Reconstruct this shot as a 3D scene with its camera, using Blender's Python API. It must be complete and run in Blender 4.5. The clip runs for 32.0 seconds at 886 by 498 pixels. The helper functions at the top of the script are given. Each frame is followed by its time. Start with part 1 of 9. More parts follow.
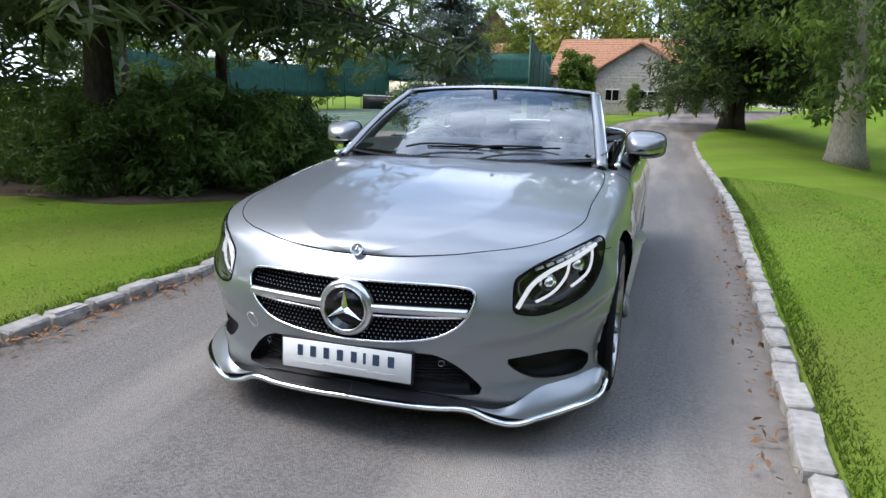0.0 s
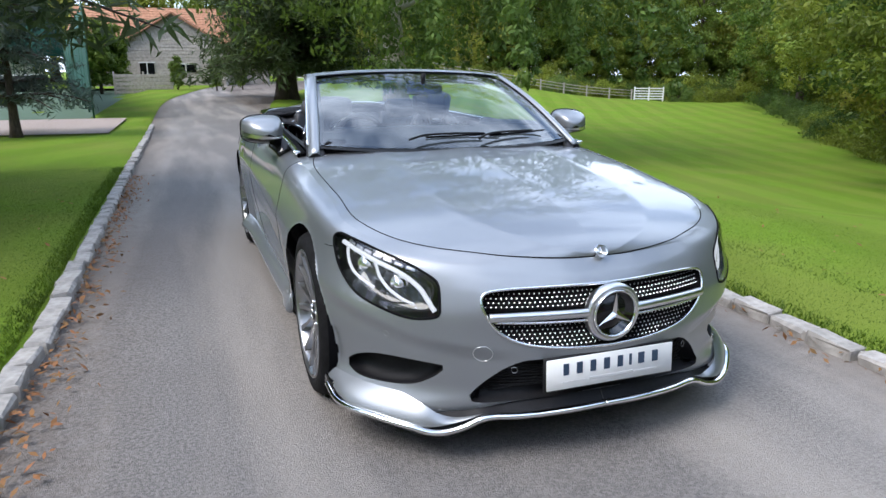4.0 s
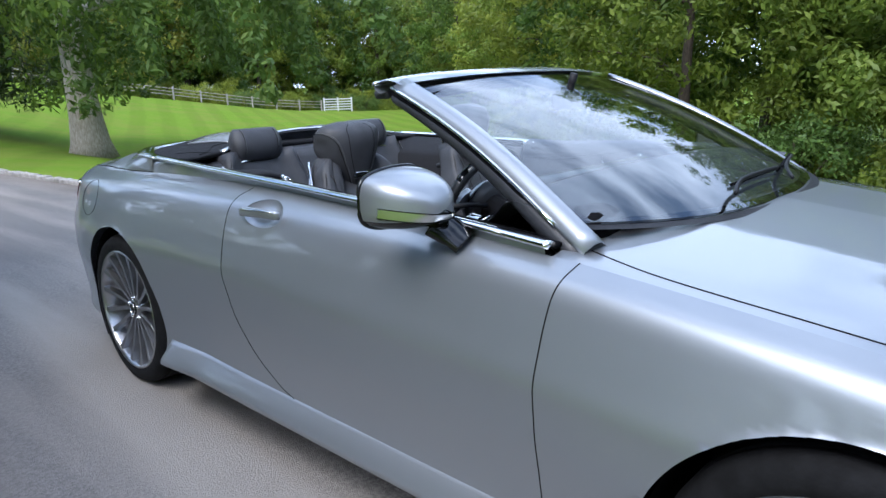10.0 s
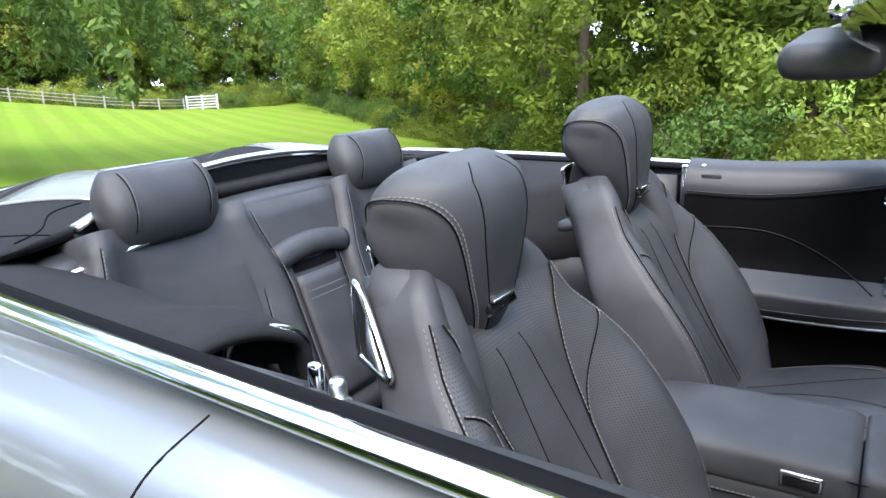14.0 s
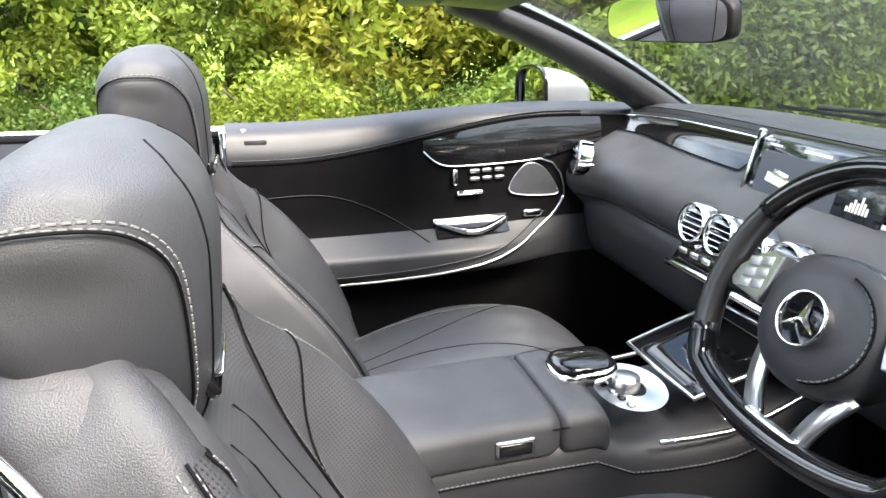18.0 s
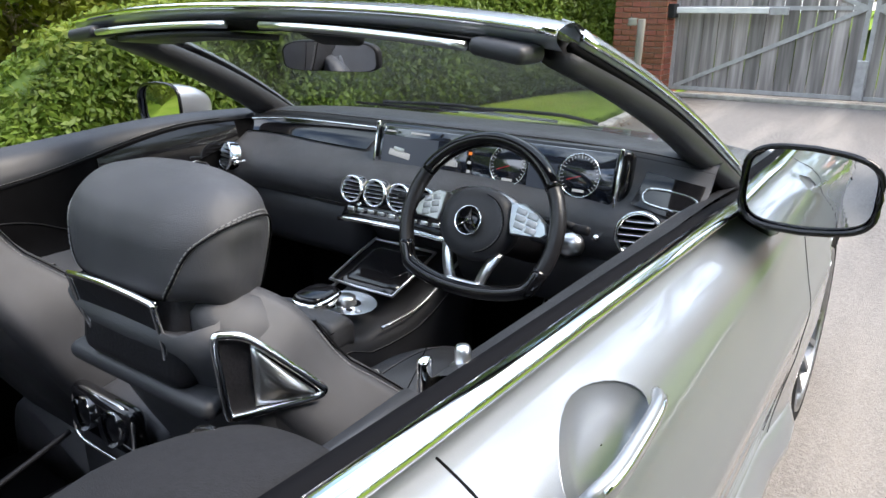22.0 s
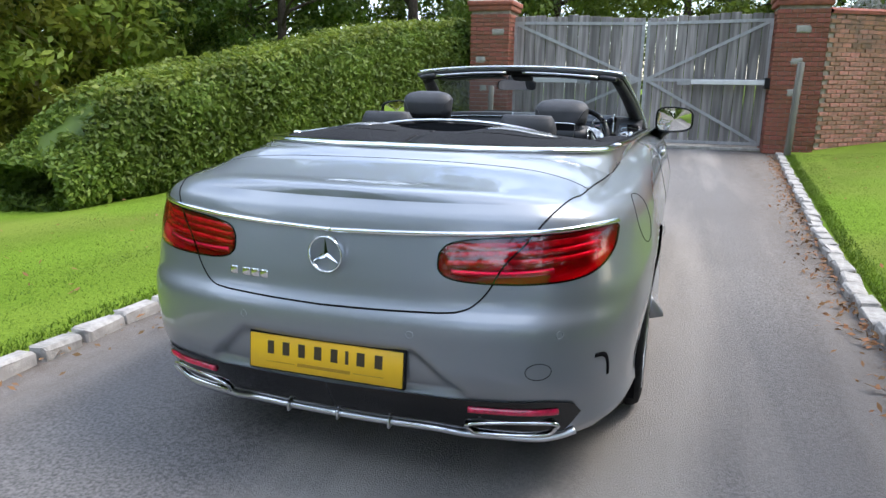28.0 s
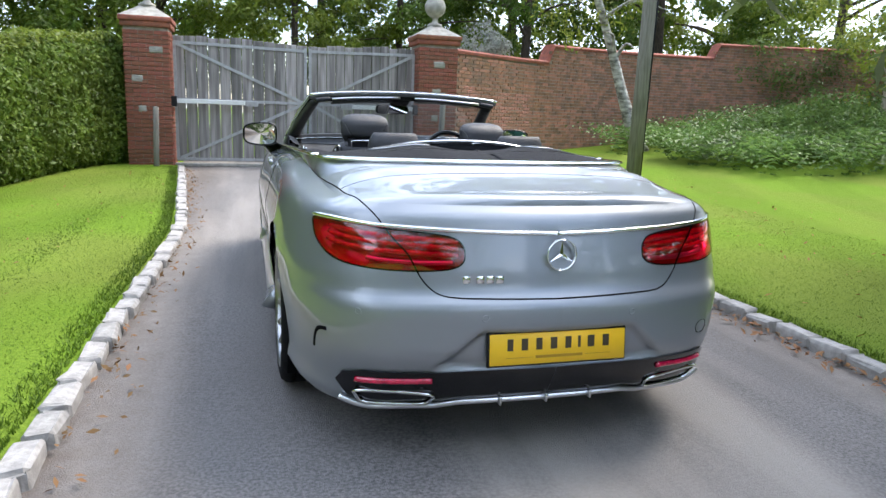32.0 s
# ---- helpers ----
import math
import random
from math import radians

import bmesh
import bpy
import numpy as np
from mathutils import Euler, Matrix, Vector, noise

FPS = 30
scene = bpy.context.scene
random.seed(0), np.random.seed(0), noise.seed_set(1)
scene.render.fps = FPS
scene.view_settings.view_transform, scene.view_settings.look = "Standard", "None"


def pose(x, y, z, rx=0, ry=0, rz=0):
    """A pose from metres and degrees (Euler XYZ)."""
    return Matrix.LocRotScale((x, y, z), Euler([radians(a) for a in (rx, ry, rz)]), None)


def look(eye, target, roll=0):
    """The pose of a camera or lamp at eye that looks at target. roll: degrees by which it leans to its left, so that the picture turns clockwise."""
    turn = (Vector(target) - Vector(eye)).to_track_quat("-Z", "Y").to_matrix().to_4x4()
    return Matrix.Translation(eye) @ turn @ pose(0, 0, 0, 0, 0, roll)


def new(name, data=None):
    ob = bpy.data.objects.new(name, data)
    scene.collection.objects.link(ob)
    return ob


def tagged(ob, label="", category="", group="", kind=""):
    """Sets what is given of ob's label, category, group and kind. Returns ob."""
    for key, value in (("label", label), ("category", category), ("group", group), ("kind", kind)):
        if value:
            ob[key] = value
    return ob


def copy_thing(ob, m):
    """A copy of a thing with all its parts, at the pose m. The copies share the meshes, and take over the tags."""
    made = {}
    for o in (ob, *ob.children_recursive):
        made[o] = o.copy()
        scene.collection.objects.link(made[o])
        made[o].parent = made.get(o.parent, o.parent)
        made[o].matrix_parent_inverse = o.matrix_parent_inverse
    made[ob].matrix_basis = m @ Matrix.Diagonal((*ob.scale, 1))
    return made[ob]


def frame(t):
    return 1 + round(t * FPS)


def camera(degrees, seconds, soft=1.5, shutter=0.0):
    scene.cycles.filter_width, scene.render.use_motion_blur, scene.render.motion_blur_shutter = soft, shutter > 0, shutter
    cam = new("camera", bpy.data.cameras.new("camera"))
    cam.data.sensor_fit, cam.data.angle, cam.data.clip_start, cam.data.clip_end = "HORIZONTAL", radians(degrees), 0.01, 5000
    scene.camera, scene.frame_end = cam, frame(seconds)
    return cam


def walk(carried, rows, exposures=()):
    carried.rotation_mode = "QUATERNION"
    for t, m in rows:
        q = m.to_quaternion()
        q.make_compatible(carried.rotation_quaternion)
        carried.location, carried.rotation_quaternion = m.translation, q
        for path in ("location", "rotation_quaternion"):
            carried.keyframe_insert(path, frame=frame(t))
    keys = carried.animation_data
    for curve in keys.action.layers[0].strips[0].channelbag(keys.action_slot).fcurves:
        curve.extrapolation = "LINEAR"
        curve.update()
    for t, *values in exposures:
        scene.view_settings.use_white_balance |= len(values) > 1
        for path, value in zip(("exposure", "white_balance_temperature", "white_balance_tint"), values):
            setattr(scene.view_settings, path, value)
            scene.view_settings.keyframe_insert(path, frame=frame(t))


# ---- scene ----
cam = camera(64.9, 32.0)
PATH = [
    (0, (-1.066, 4.615, 1.332), (-0.478, 2.754, 0.892), 1.2),
    (0.5, (-0.772, 4.664, 1.317), (-0.344, 2.764, 0.863), 1.2),
    (1, (-0.459, 4.701, 1.328), (-0.167, 2.778, 0.86), 1.1),
    (1.5, (-0.104, 4.774, 1.346), (0.02, 2.837, 0.865), 1.0),
    (2, (0.221, 4.736, 1.355), (0.156, 2.8, 0.861), 0.8),
    (2.5, (0.518, 4.655, 1.375), (0.3, 2.73, 0.878), 0.8),
    (3, (0.829, 4.599, 1.374), (0.451, 2.698, 0.879), 0.6),
    (3.5, (1.104, 4.488, 1.367), (0.57, 2.626, 0.87), 0.4),
    (5.5, (2.027, 3.919, 1.435), (0.986, 2.284, 0.94), -0.3),
    (6, (2.172, 3.782, 1.43), (1.042, 2.206, 0.938), -0.4),
    (6.5, (2.332, 3.61, 1.441), (1.112, 2.106, 0.942), -0.6),
    (7, (2.399, 3.398, 1.429), (1.086, 1.972, 0.938), -0.9),
    (7.5, (2.395, 3.121, 1.389), (1.028, 1.743, 0.904), -0.9),
    (8, (2.361, 2.871, 1.375), (0.985, 1.504, 0.888), -1.2),
    (8.5, (2.359, 2.591, 1.379), (0.976, 1.229, 0.899), -1.1),
    (9, (2.311, 2.306, 1.379), (0.911, 0.961, 0.899), -1.2),
    (9.5, (2.223, 1.991, 1.375), (0.811, 0.659, 0.893), -1.7),
    (10, (2.118, 1.697, 1.348), (0.714, 0.355, 0.872), -1.6),
    (10.5, (2.022, 1.401, 1.356), (0.622, 0.055, 0.881), -1.4),
    (11, (1.899, 1.133, 1.359), (0.499, -0.214, 0.883), -1.6),
    (11.5, (1.789, 0.872, 1.369), (0.381, -0.468, 0.895), -1.6),
    (12, (1.66, 0.63, 1.378), (0.208, -0.66, 0.902), -1.9),
    (12.5, (1.489, 0.439, 1.36), (-0.015, -0.788, 0.877), -2.7),
    (13, (1.334, 0.289, 1.334), (-0.21, -0.885, 0.848), -2.8),
    (13.5, (1.246, 0.149, 1.321), (-0.331, -0.981, 0.832), -3.0),
    (15.5, (1.054, -0.125, 1.275), (-0.72, -0.836, 0.684), -0.0),
    (16, (1.030, -0.175, 1.265), (-0.803, -0.699, 0.656), 0.3),
    (16.5, (1.013, -0.228, 1.266), (-0.866, -0.496, 0.638), 0.3),
    (17, (1.004, -0.270, 1.258), (-0.904, -0.26, 0.645), 0.1),
    (17.5, (0.972, -0.296, 1.263), (-0.913, -0.055, 0.639), -0.8),
    (18, (0.927, -0.343, 1.266), (-0.91, 0.135, 0.636), -0.7),
    (18.5, (0.896, -0.384, 1.263), (-0.875, 0.295, 0.629), -0.6),
    (19, (0.873, -0.415, 1.261), (-0.798, 0.478, 0.62), -0.6),
    (19.5, (0.857, -0.444, 1.265), (-0.684, 0.653, 0.618), -0.7),
    (20, (0.855, -0.47, 1.269), (-0.533, 0.811, 0.612), -0.4),
    (20.5, (0.867, -0.512, 1.287), (-0.406, 0.884, 0.629), -0.3),
    (21, (0.931, -0.596, 1.309), (-0.259, 0.873, 0.655), -0.2),
    (21.5, (1.017, -0.74, 1.337), (-0.115, 0.772, 0.679), -0.3),
    (22, (1.096, -0.94, 1.374), (0.021, 0.61, 0.708), -0.1),
    (22.5, (1.153, -1.221, 1.398), (0.14, 0.37, 0.733), 0.1),
    (23, (1.211, -1.509, 1.416), (0.264, 0.131, 0.771), 0.4),
    (23.5, (1.275, -1.822, 1.413), (0.363, -0.152, 0.797), 0.6),
    (24, (1.301, -2.16, 1.405), (0.403, -0.475, 0.815), 0.2),
    (24.5, (1.327, -2.496, 1.39), (0.443, -0.792, 0.829), 0.2),
    (25, (1.372, -2.818, 1.353), (0.517, -1.092, 0.814), -0.2),
    (25.5, (1.401, -3.115, 1.333), (0.565, -1.377, 0.804), -0.3),
    (26, (1.391, -3.445, 1.314), (0.567, -1.703, 0.778), 0.1),
    (26.5, (1.367, -3.73, 1.314), (0.583, -1.968, 0.784), 0.3),
    (28.5, (0.754, -4.434, 1.303), (0.246, -2.554, 0.848), 0.6),
    (29, (0.51, -4.544, 1.31), (0.14, -2.626, 0.882), 0.5),
    (29.5, (0.22, -4.583, 1.297), (0.02, -2.635, 0.891), 1.0),
    (30, (-0.063, -4.629, 1.288), (-0.089, -2.669, 0.892), 1.1),
    (30.5, (-0.331, -4.687, 1.248), (-0.212, -2.728, 0.86), 1.3),
    (31, (-0.571, -4.711, 1.25), (-0.322, -2.765, 0.859), 1.6),
    (31.5, (-0.832, -4.679, 1.251), (-0.44, -2.756, 0.864), 1.5),
    (32, (-1.063, -4.661, 1.263), (-0.516, -2.777, 0.874), 2.1),
]
walk(cam, [(t, look(e, g, r)) for t, e, g, r in PATH], [(0, 1.4, 6350, 12), (6, 1.4, 6100, 12), (10, 1.5, 5800, 12), (12.5, 1.62, 5800, 12), (13.5, 2.25, 6100, 12), (15.5, 3.2, 7000, 12), (17, 3.38, 7250, 12), (20.5, 3.62, 7300, 12), (22, 2.3, 6900, 12), (23.2, 1.85, 6300, 12), (24.5, 1.5, 5900, 12), (26, 1.5, 5850, 12), (29, 1.95, 6650, 12), (32, 1.98, 6550, 12)])

# ---- light ----
SUN_ELEVATION, SUN_AZIMUTH = radians(52), radians(72)
world = bpy.data.worlds.new("sky")
scene.world = world
world.use_nodes = True
wn, wl = world.node_tree.nodes, world.node_tree.links
wn.clear()
w_out, w_bg = wn.new("ShaderNodeOutputWorld"), wn.new("ShaderNodeBackground")
w_sky, w_mix = wn.new("ShaderNodeTexSky"), wn.new("ShaderNodeMix")
w_sky.sky_type, w_sky.sun_disc = "NISHITA", False
w_sky.sun_elevation, w_sky.sun_rotation = SUN_ELEVATION, SUN_AZIMUTH
w_co, w_map, w_noise, w_ramp = (wn.new(k) for k in ("ShaderNodeTexCoord", "ShaderNodeMapping", "ShaderNodeTexNoise", "ShaderNodeValToRGB"))
w_map.inputs["Scale"].default_value = (1.0, 1.0, 2.2)
w_noise.inputs["Scale"].default_value, w_noise.inputs["Detail"].default_value = 2.1, 7.0
w_noise.inputs["Roughness"].default_value = 0.55
w_ramp.color_ramp.elements[0].position, w_ramp.color_ramp.elements[1].position = 0.42, 0.60
w_mix.data_type = "RGBA"
w_mix.inputs["B"].default_value = (6.8, 7.9, 9.6, 1)
wl.new(w_co.outputs["Generated"], w_map.inputs["Vector"])
wl.new(w_map.outputs["Vector"], w_noise.inputs["Vector"])
wl.new(w_noise.outputs["Fac"], w_ramp.inputs["Fac"])
wl.new(w_ramp.outputs["Color"], w_mix.inputs["Factor"])
wl.new(w_sky.outputs["Color"], w_mix.inputs["A"])
wl.new(w_mix.outputs["Result"], w_bg.inputs["Color"])
wl.new(w_bg.outputs["Background"], w_out.inputs["Surface"])
w_bg.inputs["Strength"].default_value = 0.11
sun = new("sun", bpy.data.lights.new("sun", "SUN"))
sun.data.energy, sun.data.angle, sun.data.color = 1.45, radians(30), (1.0, 0.95, 0.87)
sun.matrix_world = look((0, 0, 30), (-30 * math.cos(SUN_ELEVATION) * math.sin(SUN_AZIMUTH), -30 * math.cos(SUN_ELEVATION) * math.cos(SUN_AZIMUTH), 30 - 30 * math.sin(SUN_ELEVATION)))

# ---- materials ----
def mat(name, color, rough=0.5, metal=0.0, vary=0.0, scale=8.0, bump=0.0, bump_scale=60.0, color2=None, random_vary=0.0, coat=0.0,
        spec=0.5, big=0.0, big_scale=0.6, big_color=None, rough_vary=0.0, wave=None, stretch=(1, 1, 1)):
    """A surface: base colour, finer variation, larger stains, random by object or island, and fine relief."""
    m = bpy.data.materials.new(name)
    m.use_nodes = True
    nt = m.node_tree
    n, l = nt.nodes, nt.links
    b = n["Principled BSDF"]
    b.inputs["Roughness"].default_value, b.inputs["Metallic"].default_value = rough, metal
    b.inputs["Coat Weight"].default_value, b.inputs["Coat Roughness"].default_value = coat, 0.03
    b.inputs["Specular IOR Level"].default_value = spec
    b.inputs["Base Color"].default_value = (*color, 1)
    tc, mp = n.new("ShaderNodeTexCoord"), n.new("ShaderNodeMapping")
    mp.inputs["Scale"].default_value = stretch
    l.new(tc.outputs["Object"], mp.inputs["Vector"])
    last = None

    def noise_tex(s, detail=5.0):
        t = n.new("ShaderNodeTexNoise")
        t.inputs["Scale"].default_value, t.inputs["Detail"].default_value = s, detail
        l.new(mp.outputs["Vector"], t.inputs["Vector"])
        return t

    def mix(fac, a, bcol):
        x = n.new("ShaderNodeMix")
        x.data_type = "RGBA"
        l.new(fac, x.inputs["Factor"])
        if isinstance(a, tuple):
            x.inputs["A"].default_value = a
        else:
            l.new(a, x.inputs["A"])
        x.inputs["B"].default_value = bcol
        return x.outputs["Result"]

    def ramp(src, lo, hi, top=1.0):
        r = n.new("ShaderNodeMapRange")
        r.inputs["From Min"].default_value, r.inputs["From Max"].default_value, r.inputs["To Max"].default_value = lo, hi, top
        l.new(src, r.inputs["Value"])
        return r.outputs["Result"]

    base = (*color, 1)
    if vary:
        c2 = color2 or tuple(c * (1 - vary) for c in color)
        last = mix(ramp(noise_tex(scale).outputs["Fac"], 0.35, 0.65), base, (*c2, 1))
    if big:
        c3 = big_color or tuple(c * (1 - big) for c in color)
        last = mix(ramp(noise_tex(big_scale, 3.0).outputs["Fac"], 0.42, 0.62, min(big, 1.0)), last or base, (*c3, 1))
    if random_vary:
        oi, geo, hs = n.new("ShaderNodeObjectInfo"), n.new("ShaderNodeNewGeometry"), n.new("ShaderNodeHueSaturation")
        add = n.new("ShaderNodeMath")
        add.operation = "ADD"
        l.new(oi.outputs["Random"], add.inputs[0])
        l.new(geo.outputs["Random Per Island"], add.inputs[1])
        r = n.new("ShaderNodeMapRange")
        r.inputs["From Max"].default_value = 2.0
        r.inputs["To Min"].default_value, r.inputs["To Max"].default_value = 1 - random_vary, 1 + random_vary
        l.new(add.outputs[0], r.inputs["Value"])
        l.new(r.outputs["Result"], hs.inputs["Value"])
        r2 = n.new("ShaderNodeMapRange")
        r2.inputs["From Max"].default_value = 2.0
        r2.inputs["To Min"].default_value, r2.inputs["To Max"].default_value = 0.5 + 0.05 * random_vary, 0.5 - 0.05 * random_vary
        l.new(add.outputs[0], r2.inputs["Value"])
        l.new(r2.outputs["Result"], hs.inputs["Hue"])
        if last is None:
            hs.inputs["Color"].default_value = base
        else:
            l.new(last, hs.inputs["Color"])
        last = hs.outputs["Color"]
    if last is not None:
        l.new(last, b.inputs["Base Color"])
    if rough_vary:
        r = n.new("ShaderNodeMapRange")
        r.inputs["From Min"].default_value, r.inputs["From Max"].default_value = 0.35, 0.65
        r.inputs["To Min"].default_value, r.inputs["To Max"].default_value = rough - rough_vary, rough + rough_vary
        l.new(noise_tex(scale * 0.7).outputs["Fac"], r.inputs["Value"])
        l.new(r.outputs["Result"], b.inputs["Roughness"])
    if bump:
        bp = n.new("ShaderNodeBump")
        bp.inputs["Strength"].default_value, bp.inputs["Distance"].default_value = bump, 0.01
        l.new(noise_tex(bump_scale, 4.0).outputs["Fac"], bp.inputs["Height"])
        l.new(bp.outputs["Normal"], b.inputs["Normal"])
    return m


def glass(name, tint=(1, 1, 1), rough=0.0, base=0.11):
    """Thin clear pane: mostly clear, with real Fresnel gloss."""
    m = bpy.data.materials.new(name)
    m.use_nodes = True
    n, l = m.node_tree.nodes, m.node_tree.links
    n.clear()
    out, tr, gl, mx, fr = (n.new(k) for k in ("ShaderNodeOutputMaterial", "ShaderNodeBsdfTransparent", "ShaderNodeBsdfGlossy", "ShaderNodeMixShader", "ShaderNodeLayerWeight"))
    tr.inputs["Color"].default_value = (*tint, 1)
    gl.inputs["Roughness"].default_value = rough
    fr.inputs["Blend"].default_value = 0.5
    pw, mr = n.new("ShaderNodeMath"), n.new("ShaderNodeMapRange")
    pw.operation = "POWER"
    pw.inputs[1].default_value = 4.0
    l.new(fr.outputs["Facing"], pw.inputs[0])
    mr.inputs["To Min"].default_value, mr.inputs["To Max"].default_value = base, 0.95
    l.new(pw.outputs[0], mr.inputs["Value"])
    l.new(mr.outputs["Result"], mx.inputs["Fac"])
    l.new(tr.outputs["BSDF"], mx.inputs[1])
    l.new(gl.outputs["BSDF"], mx.inputs[2])
    l.new(mx.outputs["Shader"], out.inputs["Surface"])
    return m


def glow(name, color, strength):
    m = mat(name, tuple(c * 0.15 for c in color), 0.3)
    b = m.node_tree.nodes["Principled BSDF"]
    b.inputs["Emission Color"].default_value, b.inputs["Emission Strength"].default_value = (*color, 1), strength
    return m


def leafmat(name, color, random_vary=0.45, gloss=0.45, through_light=0.45, color2=None):
    """Leaves: a mix of reflected and transmitted light, varied leaf by leaf and over the crown."""
    m = mat(name, color, gloss, random_vary=random_vary, vary=0.5, scale=0.8, color2=color2)
    n, l = m.node_tree.nodes, m.node_tree.links
    b, out = n["Principled BSDF"], n["Material Output"]
    tr, mx = n.new("ShaderNodeBsdfTranslucent"), n.new("ShaderNodeMixShader")
    b.inputs["Specular IOR Level"].default_value = 0.22
    src = b.inputs["Base Color"].links[0].from_socket
    l.new(src, tr.inputs["Color"])
    mx.inputs["Fac"].default_value = through_light
    l.new(b.outputs["BSDF"], mx.inputs[1])
    l.new(tr.outputs["BSDF"], mx.inputs[2])
    l.new(mx.outputs["Shader"], out.inputs["Surface"])
    return m


PAINT = mat("silver paint", (0.290, 0.310, 0.335), 0.44, 0.72, vary=0.05, scale=900, coat=1.0)
CHROME = mat("chrome", (0.86, 0.87, 0.88), 0.06, 1.0)
SATIN = mat("satin aluminium", (0.72, 0.73, 0.75), 0.28, 1.0, vary=0.05, scale=40)
RIM = mat("machined alloy", (0.42, 0.42, 0.43), 0.30, 1.0, vary=0.08, scale=30)
RIM_SHADE = mat("shaded alloy", (0.10, 0.10, 0.11), 0.35, 0.8)
TYRE = mat("tyre rubber", (0.010, 0.010, 0.011), 0.8, spec=0.14, vary=0.4, scale=30, bump=0.2, bump_scale=90)
GAP = mat("shadow gap rubber", (0.005, 0.005, 0.006), 0.75, spec=0.05)
BLACK_GLOSS = mat("black gloss trim", (0.006, 0.006, 0.007), 0.07, spec=0.45)
BLACK_PLASTIC = mat("black plastic", (0.011, 0.011, 0.013), 0.5, spec=0.22, vary=0.25, scale=60, bump=0.1, bump_scale=250)
LEATHER = mat("black leather", (0.041, 0.042, 0.047), 0.49, vary=0.25, scale=14, bump=0.24, bump_scale=800, rough_vary=0.06)
LEATHER_SOFT = mat("padded black leather", (0.024, 0.025, 0.029), 0.48, vary=0.2, scale=10, bump=0.10, bump_scale=700, rough_vary=0.05)
def perforated(name, axis):
    """Leather with rows of small holes, laid out over x and the given axis."""
    m = mat(name, (0.044, 0.045, 0.049), 0.42, vary=0.2, scale=14, bump=0.1, bump_scale=850, rough_vary=0.06)
    nn, ll = m.node_tree.nodes, m.node_tree.links
    base = nn["Principled BSDF"].inputs["Base Color"].links[0].from_socket
    co, sep, com, vor, hole, mix = (nn.new(k) for k in ("ShaderNodeTexCoord", "ShaderNodeSeparateXYZ", "ShaderNodeCombineXYZ", "ShaderNodeTexVoronoi", "ShaderNodeMapRange", "ShaderNodeMix"))
    vor.voronoi_dimensions = "2D"
    vor.inputs["Scale"].default_value, vor.inputs["Randomness"].default_value = 255.0, 0.0
    hole.inputs["From Min"].default_value, hole.inputs["From Max"].default_value, hole.inputs["To Min"].default_value, hole.inputs["To Max"].default_value = 0.16, 0.30, 0.85, 0.0
    mix.data_type = "RGBA"
    mix.inputs["B"].default_value = (0.004, 0.004, 0.004, 1)
    ll.new(co.outputs["Object"], sep.inputs["Vector"])
    ll.new(sep.outputs["X"], com.inputs["X"])
    ll.new(sep.outputs[axis], com.inputs["Y"])
    ll.new(com.outputs["Vector"], vor.inputs["Vector"])
    ll.new(vor.outputs["Distance"], hole.inputs["Value"])
    ll.new(hole.outputs["Result"], mix.inputs["Factor"])
    ll.new(base, mix.inputs["A"])
    ll.new(mix.outputs["Result"], nn["Principled BSDF"].inputs["Base Color"])
    return m


PERF = perforated("perforated leather", "Z")
PERF_CUSHION = perforated("perforated cushion leather", "Y")
# blacker than the leather: the shade on the door is put into this colour
LINING_SHADED = mat("matt black door trim with shade", (0.0045, 0.0045, 0.005), 0.7, spec=0.02, vary=0.2, scale=20, bump=0.15, bump_scale=600)
THREAD = mat("grey thread", (0.17, 0.17, 0.17), 0.7)
FABRIC = mat("dark hood fabric", (0.016, 0.0165, 0.019), 0.85, spec=0.22, vary=0.25, scale=200, bump=0.3, bump_scale=700)
CARPET = mat("black carpet", (0.006, 0.006, 0.007), 0.95, spec=0.04, bump=0.5, bump_scale=500)
GLASS = glass("windscreen glass", (0.78, 0.84, 0.84), base=0.2)
CLEAR = glass("clear lens", (0.97, 0.98, 0.99))
MIRROR = mat("mirror", (0.88, 0.90, 0.92), 0.01, 1.0)
RED_LENS = mat("red lens", (0.68, 0.012, 0.07), 0.1, coat=1.0, vary=0.5, scale=40)
RED_DARK = mat("dark red lens", (0.46, 0.008, 0.035), 0.12, coat=1.0)
RED_GLASS = glass("red glass", (1.0, 0.12, 0.26), 0.02)
LIGHT_BAR = glow("daylight strip", (0.92, 0.95, 1.0), 0.32)
WHITE_PLATE = mat("white plate", (0.75, 0.76, 0.76), 0.4, vary=0.04, scale=20)
YELLOW_PLATE = mat("yellow plate", (0.80, 0.47, 0.015), 0.42, vary=0.05, scale=20)
INK = mat("plate ink", (0.03, 0.055, 0.10), 0.5)
INK_DARK = mat("dark ink", (0.05, 0.035, 0.015), 0.5)
INK_PALE = mat("pale grey ink", (0.50, 0.51, 0.52), 0.5)
INK_OCHRE = mat("ochre ink", (0.40, 0.22, 0.01), 0.5)
SCREEN = mat("dark screen glass", (0.012, 0.015, 0.022), 0.08, coat=1.0)
RED_BUTTON = mat("red plastic", (0.5, 0.01, 0.012), 0.4)

